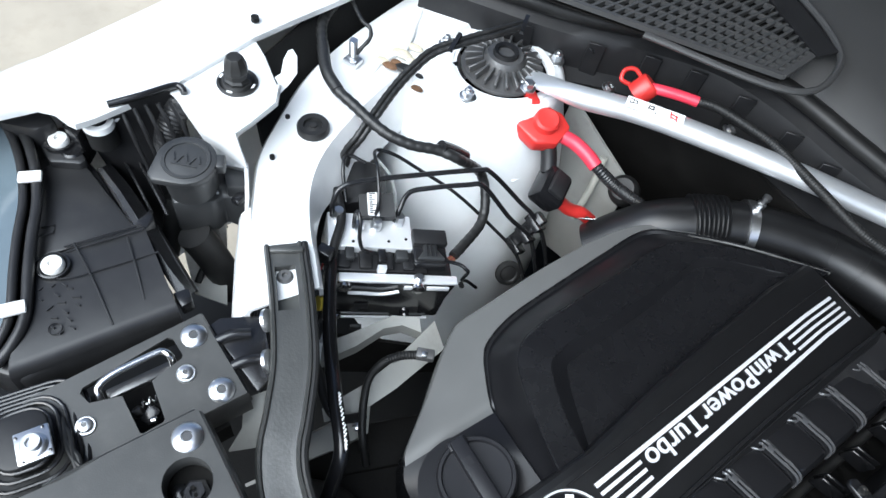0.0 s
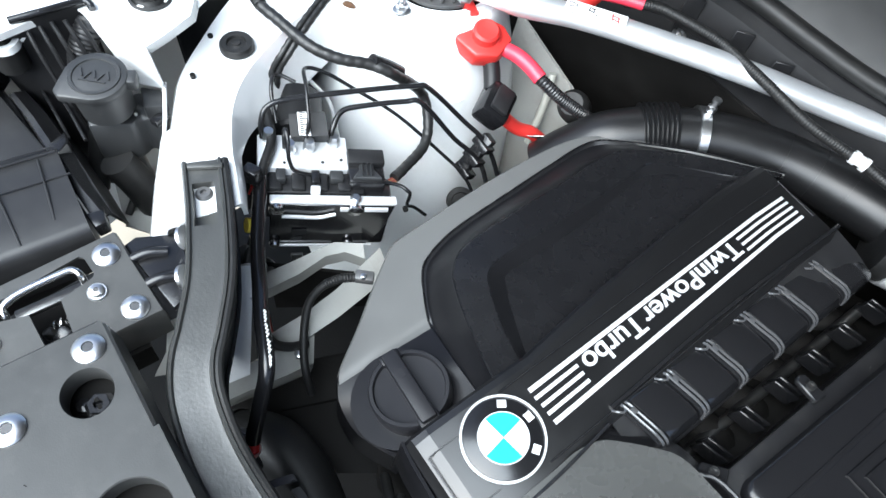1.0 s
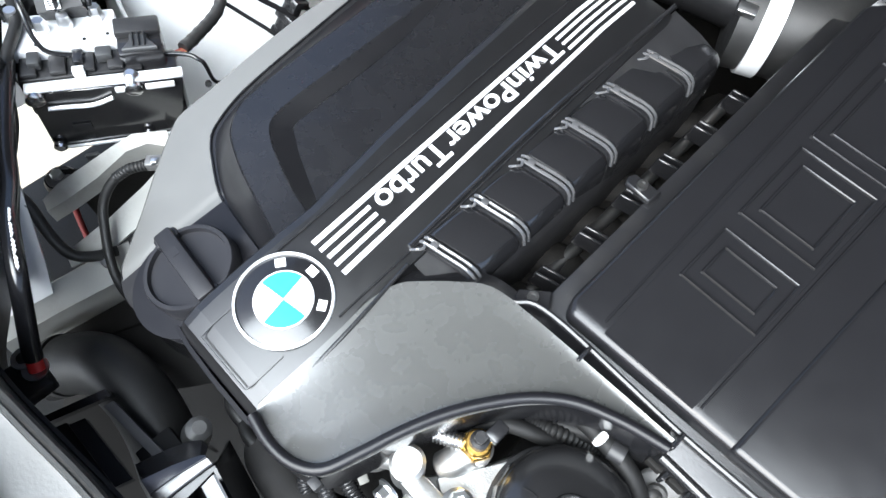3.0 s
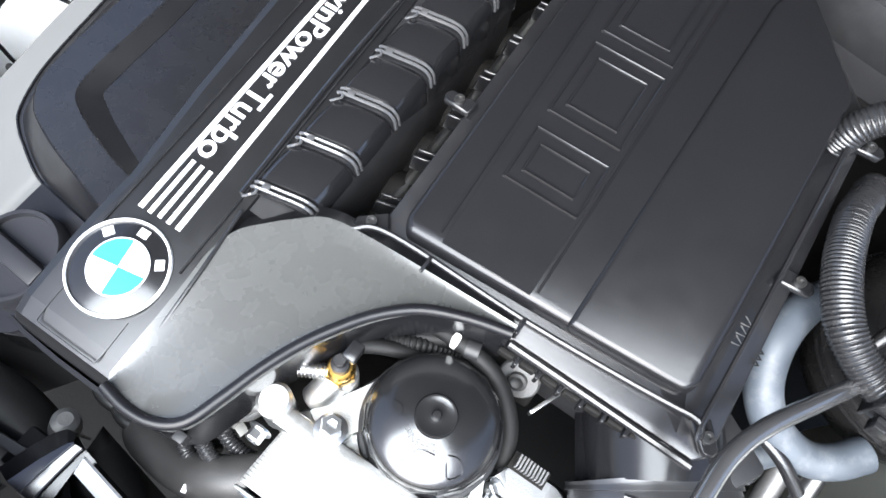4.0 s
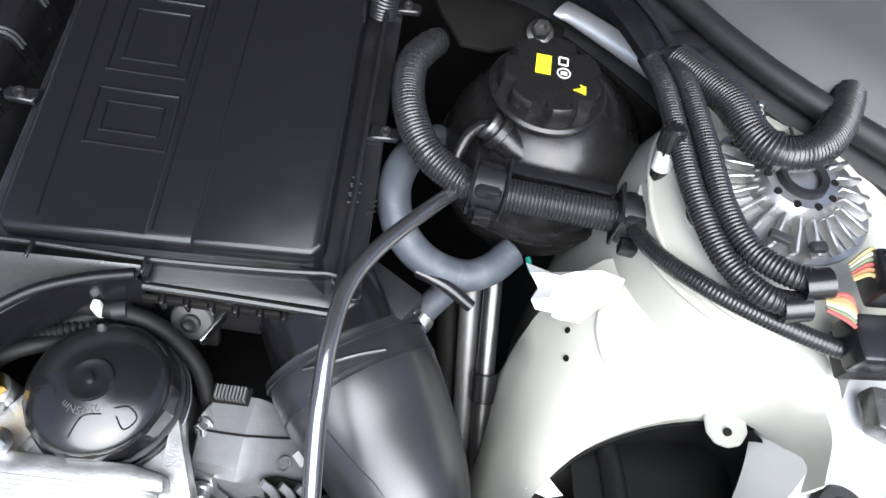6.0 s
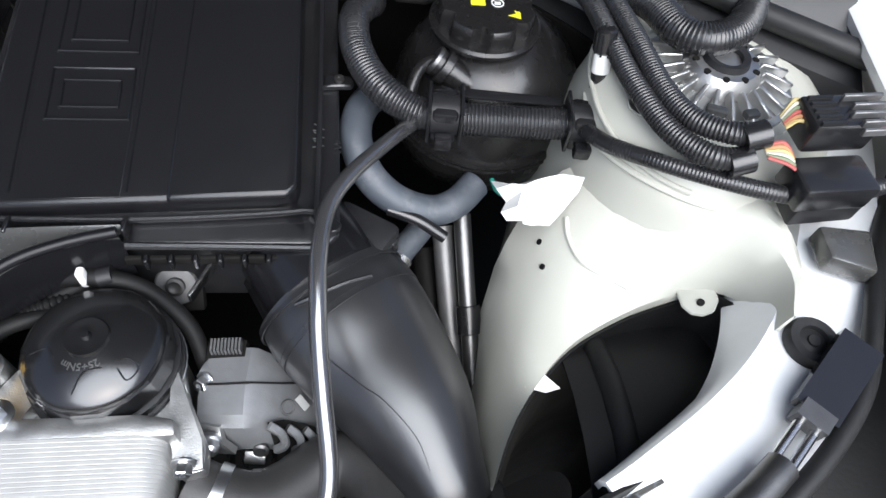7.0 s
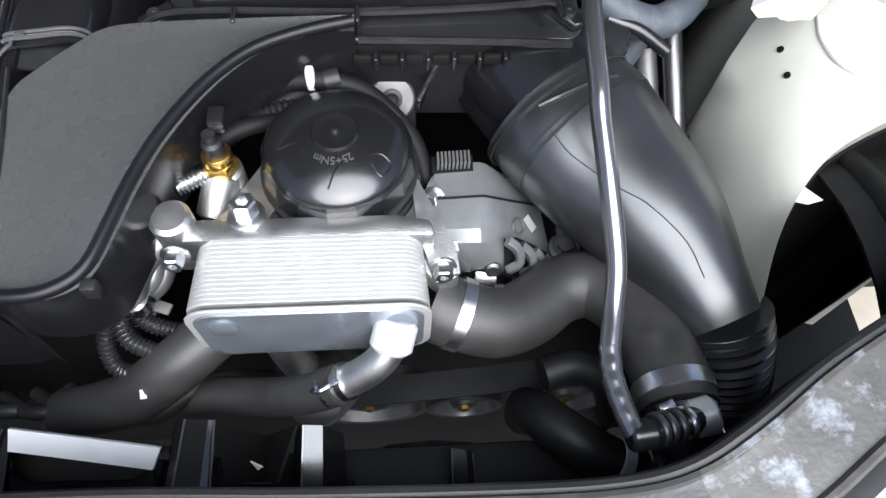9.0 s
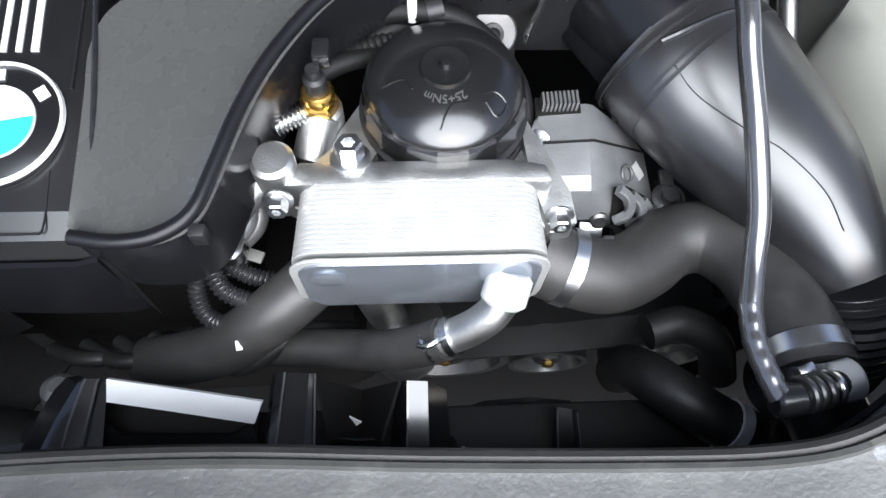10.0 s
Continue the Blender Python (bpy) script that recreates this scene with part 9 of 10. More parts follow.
part("loom", tube([(-0.262, 0.470, 0.825), (-0.2263, 0.4566, 0.820), (-0.1977, 0.4322, 0.8183), (-0.172, 0.4134, 0.8102), (-0.1515, 0.398, 0.7925), (-0.1208, 0.3663, 0.7700), (-0.1049, 0.3652, 0.7500), (-0.0851, 0.3615, 0.7250), (-0.0680, 0.3640, 0.7100), (-0.0593, 0.3769, 0.7000), (-0.0561, 0.3966, 0.6900)], 0.0052, 12), rubber, rl3)
part("tape", tube([(-0.1515, 0.3886, 0.8060), (-0.1496, 0.3957, 0.8030)], 0.0078, 12, 2), yellow_tape, rl3, "yellow tape")
part("plug", box((-0.1886, 0.4171, 0.8280), (0.017, 0.013, 0.020), 0.002, rot(0, 0, 30)), satin_black, rl3, "small square plug")
for dx in (-0.002, 0.002):
    part("wire", tube([(-0.1878, 0.4140, 0.8180), (-0.1862, 0.4125, 0.8120), (-0.1892, 0.4096, 0.8000)], 0.0012, 6, 4), red_plastic, rl3, "thin red wire")
part("wrinkled_foil", loft([[(-0.1432, 0.3615, 0.7900), (-0.1390, 0.3706, 0.7950), (-0.1407, 0.3818, 0.7900), (-0.1341, 0.3864, 0.7850)], [(-0.1419, 0.3573, 0.7800), (-0.1358, 0.3648, 0.7840), (-0.1367, 0.3759, 0.7800), (-0.1307, 0.3805, 0.7760)], [(-0.1385, 0.3540, 0.7750), (-0.1346, 0.3602, 0.7720), (-0.1319, 0.3707, 0.7720), (-0.1269, 0.3750, 0.7700)]], 0.001), foil, rl3, "crumpled foil sleeve", 12)
th = thing("thin_hose", "thin black hose ending in a clipped connector", "hose", "small hoses", at=(-0.088, 0.4435, 0.7335))
part("hose", tube([(-0.0654, 0.4699, 0.757), (-0.0761, 0.4507, 0.7550), (-0.0822, 0.4318, 0.7450), (-0.0796, 0.4143, 0.7300), (-0.0663, 0.4008, 0.7150), (-0.0452, 0.3870, 0.7000), (-0.0276, 0.3796, 0.6850), (-0.0145, 0.3774, 0.6600)], 0.0045, 12), rubber, th)
part("hose_rib", tube([(-0.0687, 0.4630, 0.7570), (-0.0755, 0.4505, 0.7560), (-0.0811, 0.4368, 0.7490)], 0.0052, 12, 8, ripple=(0.003, 0.0008)), rubber, th, "corrugated end")
part("connector", box((-0.0635, 0.4727, 0.757), (0.012, 0.020, 0.010), 0.0015, rot(0, 0, -40)), grey_cast, th, "grey connector")
part("connector_clip", box((-0.0620, 0.4705, 0.7620), (0.006, 0.006, 0.006), 0.001, rot(0, 0, -40)), zinc, th)
hz = thing("red_lead", "dark red lead below the brake unit", "cable", "red leads", at=(-0.0984, 0.4335, 0.6749))
part("lead", tube([(-0.1630, 0.3938, 0.6550), (-0.1431, 0.3865, 0.6450), (-0.1141, 0.3779, 0.6300)], 0.0034, 10), dark_red, hz)
rhz = thing("radiator_hose", "dusty grey rubber radiator hose beside the front beam", "hose", "coolant hoses", at=(0.0647, 0.3272, 0.670))
part("hose", tube([(-0.0321, 0.2789, 0.6200), (-0.0153, 0.3005, 0.6350), (0.0086, 0.3197, 0.6450), (0.0419, 0.3279, 0.6450), (0.0768, 0.3274, 0.6400), (0.1134, 0.3186, 0.6300), (0.1496, 0.2970, 0.6000)], 0.0300, 24), rubber, rhz)
part("hose_clamp", tube([(-0.0240, 0.2895, 0.6300), (-0.0206, 0.2938, 0.6330)], 0.0312, 28, 2), dark_steel, rhz, "dark steel hose clamp")
fx = thing("fan_frame", "black plastic fan frame with an open slot", "fan frame", at=(0.0859, 0.2879, 0.6813))
part("frame_bar", loft([[(0.0433, 0.2632, 0.7000), (0.0593, 0.3177, 0.7000)], [(0.0507, 0.2636, 0.7000), (0.0676, 0.3181, 0.7000)], [(0.0394, 0.2589, 0.6700), (0.0570, 0.3161, 0.6700)]], 0.004), satin_black, fx)
part("frame_bar", loft([[(0.0717, 0.3090, 0.7000), (0.0733, 0.3175, 0.7000)], [(0.1376, 0.3163, 0.7000), (0.1436, 0.3250, 0.7000)], [(0.1735, 0.3133, 0.7000), (0.1802, 0.3229, 0.7000)]], 0.008), cap_grey, fx, "pale slot edge")
part("frame_bar", loft([[(0.0643, 0.2793, 0.6970), (0.0682, 0.2920, 0.6970)], [(0.1342, 0.2805, 0.6970), (0.1383, 0.2941, 0.6970)]], 0.008), satin_black, fx)
part("slot_floor", loft([[(0.0213, 0.2560, 0.6400), (0.0436, 0.3229, 0.6400)], [(0.1255, 0.2570, 0.6300), (0.1671, 0.3167, 0.6300)]], 0.004), soot_and_shade, fx)
part("frame_bar", loft([[(0.0510, 0.2566, 0.6900), (0.0576, 0.2776, 0.6900)], [(0.1190, 0.2601, 0.6900), (0.1292, 0.2786, 0.6900)]], 0.006), matt_black, fx)
part("clip_lead", tube([(0.0309, 0.2916, 0.7400), (0.0381, 0.2874, 0.7350), (0.0411, 0.2795, 0.7300), (0.0363, 0.2724, 0.7300), (0.0288, 0.2675, 0.7300)], 0.0012, 6, 6), zinc, fx, "thin bright wire")
part("sensor", lathe([(0.011, 0), (0.013, 0.004), (0.011, 0.02), (0.006, 0.024)], pose(0.1404, 0.3496, 0.6851, -20, 10, 0), 18), grey_cast, fx, "pale sensor body")

# grommet hole in the tower wall
single("body_plug", lathe([(0.004, 0.003), (0.010, 0.002), (0.012, 0.004), (0.017, 0.003), (0.018, 0.0)], pose(-0.1325, 0.6618, 0.683, 55, 0, 62), 24), rubber, "dark rubber plug in the white tower wall", "plug")

single("body_hole", lathe([(0.0032, 0.002), (0.0032, -0.004)], pose(-0.1228, 0.5653, 0.7425, 55, 0, 62), 12), liner, "small dark hole in the white tower wall", "hole")

# ---- headlight corner ----
hl = thing("headlight_housing", "black moulded headlight housing with white adjusters", "headlight", at=(-0.306, 0.188, 0.77))
base_outline = [(-0.4543, 0.2405), (-0.4046, 0.2506), (-0.3697, 0.2561), (-0.2717, 0.2634), (-0.2110, 0.2670), (-0.1947, 0.2604), (-0.1912, 0.2259), (-0.1873, 0.1931), (-0.1843, 0.1553), (-0.1838, 0.1306), (-0.20, 0.115), (-0.25, 0.085), (-0.36, 0.06), (-0.47, 0.06), (-0.475, 0.195)]
part("housing_body", prism(base_outline, 0.775, 0.846, 0.006, 2), headlight_black, hl, "matt black housing")
# domed lower panel between the ridge and the front edge
rows = []
for u, z in ((0.0, 0.857), (0.03, 0.8595), (0.3, 0.8600), (0.6, 0.8592), (0.9, 0.8575), (0.95, 0.8555), (0.985, 0.851), (1.0, 0.845), (1.01, 0.80)):
    rows.append([(-0.287 + 0.005 * v + u * (0.100 + 0.003 * v), (0.172 + 0.098 * v) * (1 - u) + (0.124 + 0.140 * v) * u, z) for v in np.linspace(0, 1, 9)])
part("lower_panel", loft(rows, 0.003), headlight_black, hl)
part("upper_panel", prism([(-0.3907, 0.2035), (-0.4042, 0.2409), (-0.3686, 0.2489), (-0.2790, 0.2634), (-0.2875, 0.1980), (-0.2908, 0.1757)], 0.84, 0.857, 0.003), headlight_black, hl)
for dx in (0.0, 0.0065):
    part("mould_line", tube([(-0.2885 + dx, 0.200, 0.860), (-0.2855 + dx, 0.234, 0.8605), (-0.2825 + dx, 0.268, 0.860)], 0.0011, 6, 4), headlight_black, hl)
for pts in ([(-0.2872, 0.2086, 0.8625), (-0.2476, 0.2110, 0.8625), (-0.1916, 0.2109, 0.8580)], [(-0.2790, 0.1719, 0.8610), (-0.2550, 0.1866, 0.8620), (-0.2481, 0.2282, 0.8615), (-0.2447, 0.2708, 0.8605)], [(-0.2723, 0.2520, 0.8620), (-0.2387, 0.2480, 0.8620), (-0.2034, 0.2426, 0.8580)]):
    part("mould_line", tube(pts, 0.0009, 6, 4), headlight_black, hl)
part("moulded_frame", tube([(-0.3117, 0.1811, 0.8585), (-0.3095, 0.1966, 0.8585), (-0.3179, 0.2001, 0.8585), (-0.3212, 0.1852, 0.8585)], 0.0008, 6, 1), headlight_black, hl)
part("adjuster_shelf", prism([(-0.4372, 0.2153), (-0.4316, 0.2422), (-0.4208, 0.2466), (-0.3771, 0.2495), (-0.3741, 0.2421), (-0.3892, 0.2176)], 0.845, 0.866, 0.003), headlight_black, hl)
part("shelf_lug", lathe([(0.011, -0.012), (0.011, 0.0), (0.009, 0.002), (0.006, 0.001)], Matrix.Translation((-0.3946, 0.2414, 0.8660)), 20), satin_black, hl)
part("rear_hood", prism([(-0.4628, 0.1860), (-0.4620, 0.2009), (-0.4531, 0.2323), (-0.4388, 0.2351), (-0.4163, 0.2391), (-0.4126, 0.2184), (-0.4347, 0.1940)], 0.84, 0.888, 0.006, 2), headlight_black, hl, "rounded rear hood")
part("catch_lug", prism([(-0.4164, 0.2529), (-0.4156, 0.2623), (-0.4050, 0.2628), (-0.3899, 0.2501), (-0.4147, 0.2417)], 0.84, 0.886, 0.003), satin_black, hl)
for c, z in (((-0.4088, 0.2339, 0.8680), 0), ((-0.2704, 0.1862, 0.8615), 0)):
    part("adjuster", lathe([(0.0098, 0.0), (0.0098, 0.004), (0.0085, 0.0062), (0.0035, 0.0065), (0.003, 0.0035), (0.0, 0.0035)], Matrix.Translation(c), 26), white_plastic, hl, "white adjuster wheel")
    part("adjuster_well", lathe([(0.0105, 0.0), (0.0125, 0.003), (0.0142, 0.0025), (0.0148, -0.002)], Matrix.Translation(c), 26, cap=False), satin_black, hl)
bez = [(-0.4687, 0.1862, 0.8800), (-0.4557, 0.1972, 0.8770), (-0.4373, 0.2069, 0.8740), (-0.3940, 0.2063, 0.8720), (-0.3451, 0.1964, 0.8710), (-0.3044, 0.1796, 0.8690), (-0.2713, 0.1671, 0.8670), (-0.2306, 0.1520, 0.8630), (-0.2115, 0.1346, 0.8580), (-0.2031, 0.1174, 0.8520)]
part("lens_frame", tube(bez, 0.0050, 10), headlight_black, hl, "raised lens frame")
part("lens_frame", tube([(x - 0.006, y - 0.011, z - 0.001) for x, y, z in bez], 0.0042, 10), headlight_black, hl, "inner lens frame")
part("lens", loft([[(x - 0.006 - 0.004 * k, y - 0.011 - 0.017 * k, z - 0.002 - 0.0025 * k * k) for x, y, z in bez] for k in range(5)], 0.003), lens_grey, hl, "grey-blue clear lens")
for c, a in (((-0.3672, 0.1981, 0.8770), 20), ((-0.2382, 0.1463, 0.8690), 12)):
    part("lens_clip", box(c, (0.0125, 0.021, 0.005), 0.0018, rot(0, 0, -a)), white_plastic, hl, "white plastic clip")
# moulded signs low on the panel
for k in range(16):
    rng2 = random.Random(k + 3)
    c = (-0.2155, 0.1816, 0.8610)
    x, y = c[0] - 0.036 + 0.010 * (k % 6) + rng2.uniform(-0.003, 0.003), c[1] - 0.012 + 0.011 * (k // 6) + rng2.uniform(-0.003, 0.003)
    part("moulded_mark", box((x, y, 0.8600), (rng2.uniform(0.003, 0.007), 0.0012, 0.0022), 0, rot(0, 0, rng2.choice((25, 60, 115)))), headlight_black, hl)
part("moulded_ring", lathe([(0.0048, 0.0), (0.0050, 0.001), (0.0058, 0.001), (0.006, 0.0)], Matrix.Translation((-0.2089, 0.1693, 0.8605)), 20, cap=False), headlight_black, hl)
# side ledge and its end tab
part("side_ledge", loft([[(-0.3723, 0.2547, 0.8530), (-0.3330, 0.2599, 0.8530), (-0.2740, 0.2636, 0.8520), (-0.2316, 0.2664, 0.8500), (-0.1913, 0.2702, 0.8480)], [(-0.3715, 0.2594, 0.8550), (-0.3326, 0.2652, 0.8550), (-0.2752, 0.2699, 0.8540), (-0.2325, 0.2730, 0.8520), (-0.1940, 0.2791, 0.8500)], [(-0.3841, 0.2693, 0.8420), (-0.3450, 0.2765, 0.8420), (-0.2863, 0.2814, 0.8420), (-0.2420, 0.2821, 0.8400), (-0.2031, 0.2857, 0.8380)]], 0.003), satin_black, hl, "glossy side ledge")
part("ledge_block", prism([(-0.2915, 0.2647), (-0.2999, 0.2831), (-0.2852, 0.2815), (-0.2752, 0.2669)], 0.82, 0.856, 0.002), satin_black, hl)
part("end_tab", prism([(-0.2025, 0.2660), (-0.2011, 0.2814), (-0.1853, 0.2789), (-0.1845, 0.2679)], 0.835, 0.852, 0.002), satin_black, hl)
part("side_wall", loft([[(-0.3841, 0.2693, 0.8420), (-0.2863, 0.2814, 0.8420), (-0.2031, 0.2857, 0.8380)], [(-0.4777, 0.2774, 0.7400), (-0.3615, 0.2933, 0.7400), (-0.2611, 0.2967, 0.7400)]], 0.003), matt_black, hl)
for d in (0, 14):
    part("side_rib", tube([(-0.392 + 0.0006 * d, 0.283 + 0.0009 * d, 0.835), (-0.355 + 0.0006 * d, 0.284 + 0.0009 * d, 0.835), (-0.312 + 0.0006 * d, 0.284 + 0.0009 * d, 0.832)], 0.0018, 8, 4), satin_black, hl)

# radiator support plate and latch
sp_ = thing("support_plate", "dark grey coated steel support plate with a latch slot", "support plate", at=(-0.1167, 0.218, 0.8366))


def plate_z(x, y):
    return 0.008 - 0.12 * (x + 0.117)


def plate_piece(pts):
    return prism(pts, 0.8425, 0.8455, 0, 1, plate_z)


def pz(x):
    return 0.8535 - 0.12 * (x + 0.117)


# outer band, tongue and shoulder round the stepped slot
for pts in ([(-0.158, 0.128), (-0.1415, 0.130), (-0.1435, 0.168), (-0.1475, 0.171), (-0.1575, 0.246), (-0.166, 0.279)],
            [(-0.166, 0.279), (-0.1575, 0.246), (-0.154, 0.2495), (-0.137, 0.251), (-0.081, 0.251), (-0.081, 0.2845)],
            [(-0.137, 0.251), (-0.1345, 0.249), (-0.1275, 0.2205), (-0.0925, 0.2175), (-0.081, 0.2165), (-0.081, 0.251)],
            [(-0.0925, 0.2175), (-0.0905, 0.2155), (-0.0895, 0.1985), (-0.0915, 0.1965), (-0.079, 0.196), (-0.081, 0.2165)],
            [(-0.1266, 0.1955), (-0.1330, 0.1715), (-0.1435, 0.168), (-0.1415, 0.130), (-0.077, 0.128), (-0.079, 0.196), (-0.0915, 0.1965)]):
    part("plate_section", plate_piece(pts), plate_grey, sp_)
part("folded_edge", loft([[(-0.081, 0.130, pz(-0.081)), (-0.081, 0.2845, pz(-0.081))], [(-0.0795, 0.130, pz(-0.081) - 0.003), (-0.0795, 0.2855, pz(-0.081) - 0.003)], [(-0.079, 0.130, 0.812), (-0.079, 0.286, 0.812)]], 0.002), plate_grey, sp_)
part("folded_edge", loft([[(-0.166, 0.279, pz(-0.166)), (-0.081, 0.2845, pz(-0.081))], [(-0.166, 0.281, pz(-0.166) - 0.003), (-0.081, 0.2865, pz(-0.081) - 0.003)], [(-0.166, 0.282, 0.835), (-0.081, 0.2875, 0.828)]], 0.002), plate_grey, sp_)
# near-black box placed as the shade below the latch slot
part("dark_well", box((-0.118, 0.2126, 0.795), (0.085, 0.10, 0.03)), soot_and_shade, sp_, "dark block for the shade under the slot")
part("latch_loop", tube([(-0.130, 0.180, 0.843), (-0.136, 0.180, 0.853), (-0.1425, 0.183, 0.858), (-0.1465, 0.199, 0.860), (-0.1475, 0.230, 0.860), (-0.1465, 0.238, 0.8595), (-0.1405, 0.2415, 0.857), (-0.1345, 0.241, 0.846)], 0.0032, 12), steel, sp_, "bright steel latch loop")
part("latch_bar", box((-0.1385, 0.212, 0.842), (0.010, 0.055, 0.006), 0.002), dark_steel, sp_, "dark latch bar")
part("latch_hook", box((-0.109, 0.2088, 0.832), (0.012, 0.016, 0.012), 0.003, rot(20, 10, 30)), satin_black, sp_)
part("latch_hook", cyl((-0.1167, 0.1969, 0.831), (-0.1166, 0.2039, 0.8335), 0.005, 12, 0.001), dark_steel, sp_)
part("latch_hook", cyl((-0.1021, 0.2066, 0.8382), (-0.100, 0.2119, 0.8387), 0.003, 12, 0.001), steel, sp_)
part("latch_spring", tube([(-0.120 + 0.0035 * math.cos(a), 0.205 + 0.0009 * a, 0.835 + 0.0035 * math.sin(a)) for a in np.linspace(0, 18, 60)], 0.0008, 6, 1), steel, sp_, "small steel spring")


def torx(c, r, lbl="large zinc plated torx screw", m=None):
    s = thing("torx_screw", lbl, "screw", "torx screws", at=c)
    t = Matrix.Translation(c) @ (m or Matrix.Identity(4))
    part("head", lathe([(r, 0.0), (r, 0.0012), (r * 0.82, 0.0032), (r * 0.45, 0.004), (r * 0.36, 0.004), (r * 0.33, 0.0015), (0.0, 0.0015)], t, 28), zinc, s)
    part("recess", lathe([(r * 0.34, 0.0016), (r * 0.34, 0.0034), (r * 0.2, 0.0034)], t, 6), dark_steel, s, "dark star recess", 15)
    return s


tilt = rot(0, 7.0, 0)
for x, y, r in ((-0.149, 0.266, 0.0112), (-0.093, 0.267, 0.0112)):
    torx((x, y, pz(x)), r, "large zinc plated torx screw in the support plate", tilt)
for x, y in ((-0.120, 0.247), (-0.116, 0.163)):
    s = torx((x, y, pz(x) + 0.002), 0.0062, "small zinc plated torx screw with a washer", tilt)
    part("washer", lathe([(0.0045, -0.002), (0.0082, -0.002), (0.0082, -0.0002), (0.0075, 0.0008), (0.004, 0.0008)], Matrix.Translation((x, y, pz(x) + 0.001)) @ tilt, 24), zinc, s)

lp2 = thing("latch_cover_plate", "dark grey steel carrier plate with round holes", "cover plate", at=(0.0138, 0.162, 0.8759))


def holed(x0, x1, y0, y1, hx, hy, ra, rb_, z):
    n = 40
    ring_h, ring_q = [], []
    for k in range(n):
        a = 2 * math.pi * k / n
        c, s = math.cos(a), math.sin(a)
        ring_h.append((hx + ra * c, hy + rb_ * s))
        t = min((((x1 - hx) / c) if c > 1e-9 else ((x0 - hx) / c) if c < -1e-9 else 9), (((y1 - hy) / s) if s > 1e-9 else ((y0 - hy) / s) if s < -1e-9 else 9))
        ring_q.append((hx + t * c, hy + t * s))
    for cx, cy in ((x0, y0), (x0, y1), (x1, y0), (x1, y1)):
        k = min(range(n), key=lambda j: (ring_q[j][0] - cx) ** 2 + (ring_q[j][1] - cy) ** 2)
        ring_q[k] = (cx, cy)
    return loft([[(x, y, z - 0.02) for x, y in ring_h], [(x, y, z - 0.001) for x, y in ring_h], [(hx + (x - hx) * 1.03, hy + (y - hy) * 1.03, z) for x, y in ring_h], [(x, y, z) for x, y in ring_q]], 0.003, closed=True)


part("plate", holed(-0.070, 0.026, 0.178, 0.243, -0.021, 0.2155, 0.0185, 0.0175, 0.893), plate_grey, lp2, "plate section round the screw hole")
part("plate", holed(0.026, 0.118, 0.165, 0.247, 0.076, 0.209, 0.027, 0.026, 0.893), plate_grey, lp2, "plate section with an oval hole")
part("plate", prism([(-0.0775, 0.0232), (0.026, 0.0232), (0.026, 0.178), (-0.070, 0.178), (-0.068, 0.142)], 0.890, 0.893, 0.0, 1), plate_grey, lp2)
part("plate", prism([(0.026, 0.0232), (0.30, 0.02), (0.30, 0.165), (0.026, 0.165)], 0.890, 0.893, 0.0, 1), plate_grey, lp2)
part("plate", prism([(0.118, 0.165), (0.30, 0.165), (0.30, 0.215), (0.118, 0.245)], 0.876, 0.8815, 0.0005, 1), plate_grey, lp2)
part("edge_wall", loft([[(-0.070, 0.130, 0.893), (-0.070, 0.239, 0.893), (-0.066, 0.243, 0.893), (0.026, 0.2435, 0.893), (0.118, 0.247, 0.893)], [(-0.072, 0.130, 0.891), (-0.072, 0.240, 0.891), (-0.067, 0.245, 0.891), (0.026, 0.2455, 0.891), (0.118, 0.249, 0.891)], [(-0.074, 0.130, 0.862), (-0.074, 0.242, 0.862), (-0.069, 0.248, 0.855), (0.026, 0.249, 0.855), (0.118, 0.253, 0.855)]], 0.003), plate_grey, lp2)
part("deep_screw", lathe([(0.0115, 0.0), (0.0115, 0.004), (0.008, 0.005), (0.008, 0.010), (0.004, 0.010), (0.004, 0.006)], pose(-0.018, 0.2165, 0.8660), 6), satin_black, lp2, "black hexagon adjuster")
part("deep_screw", lathe([(0.006, 0.0), (0.006, 0.004), (0.003, 0.005)], pose(-0.026, 0.2065, 0.8650), 6), satin_black, lp2)
for dx in (-0.003, 0.003):
    part("adjuster_slot", box((-0.018 + dx, 0.2165, 0.8763), (0.003, 0.0025, 0.001)), soot_and_shade, lp2)
part("well_floor", box((0.0231, 0.2032, 0.8632), (0.18, 0.08, 0.004)), soot_and_shade, lp2)
for x, y in ((-0.0525, 0.228), (-0.023, 0.164)):
    torx((x, y, 0.8932), 0.0118, "large zinc plated torx screw on the carrier plate")
for k in range(9):
    rng2 = random.Random(40 + k)
    x, y = rng2.uniform(-0.05, 0.10), rng2.uniform(0.10, 0.17)
    part("scratch", box((x, y, 0.8931), (rng2.uniform(0.002, 0.008), 0.0007, 0.0004), 0, rot(0, 0, rng2.uniform(20, 70))), soot_and_shade, lp2)

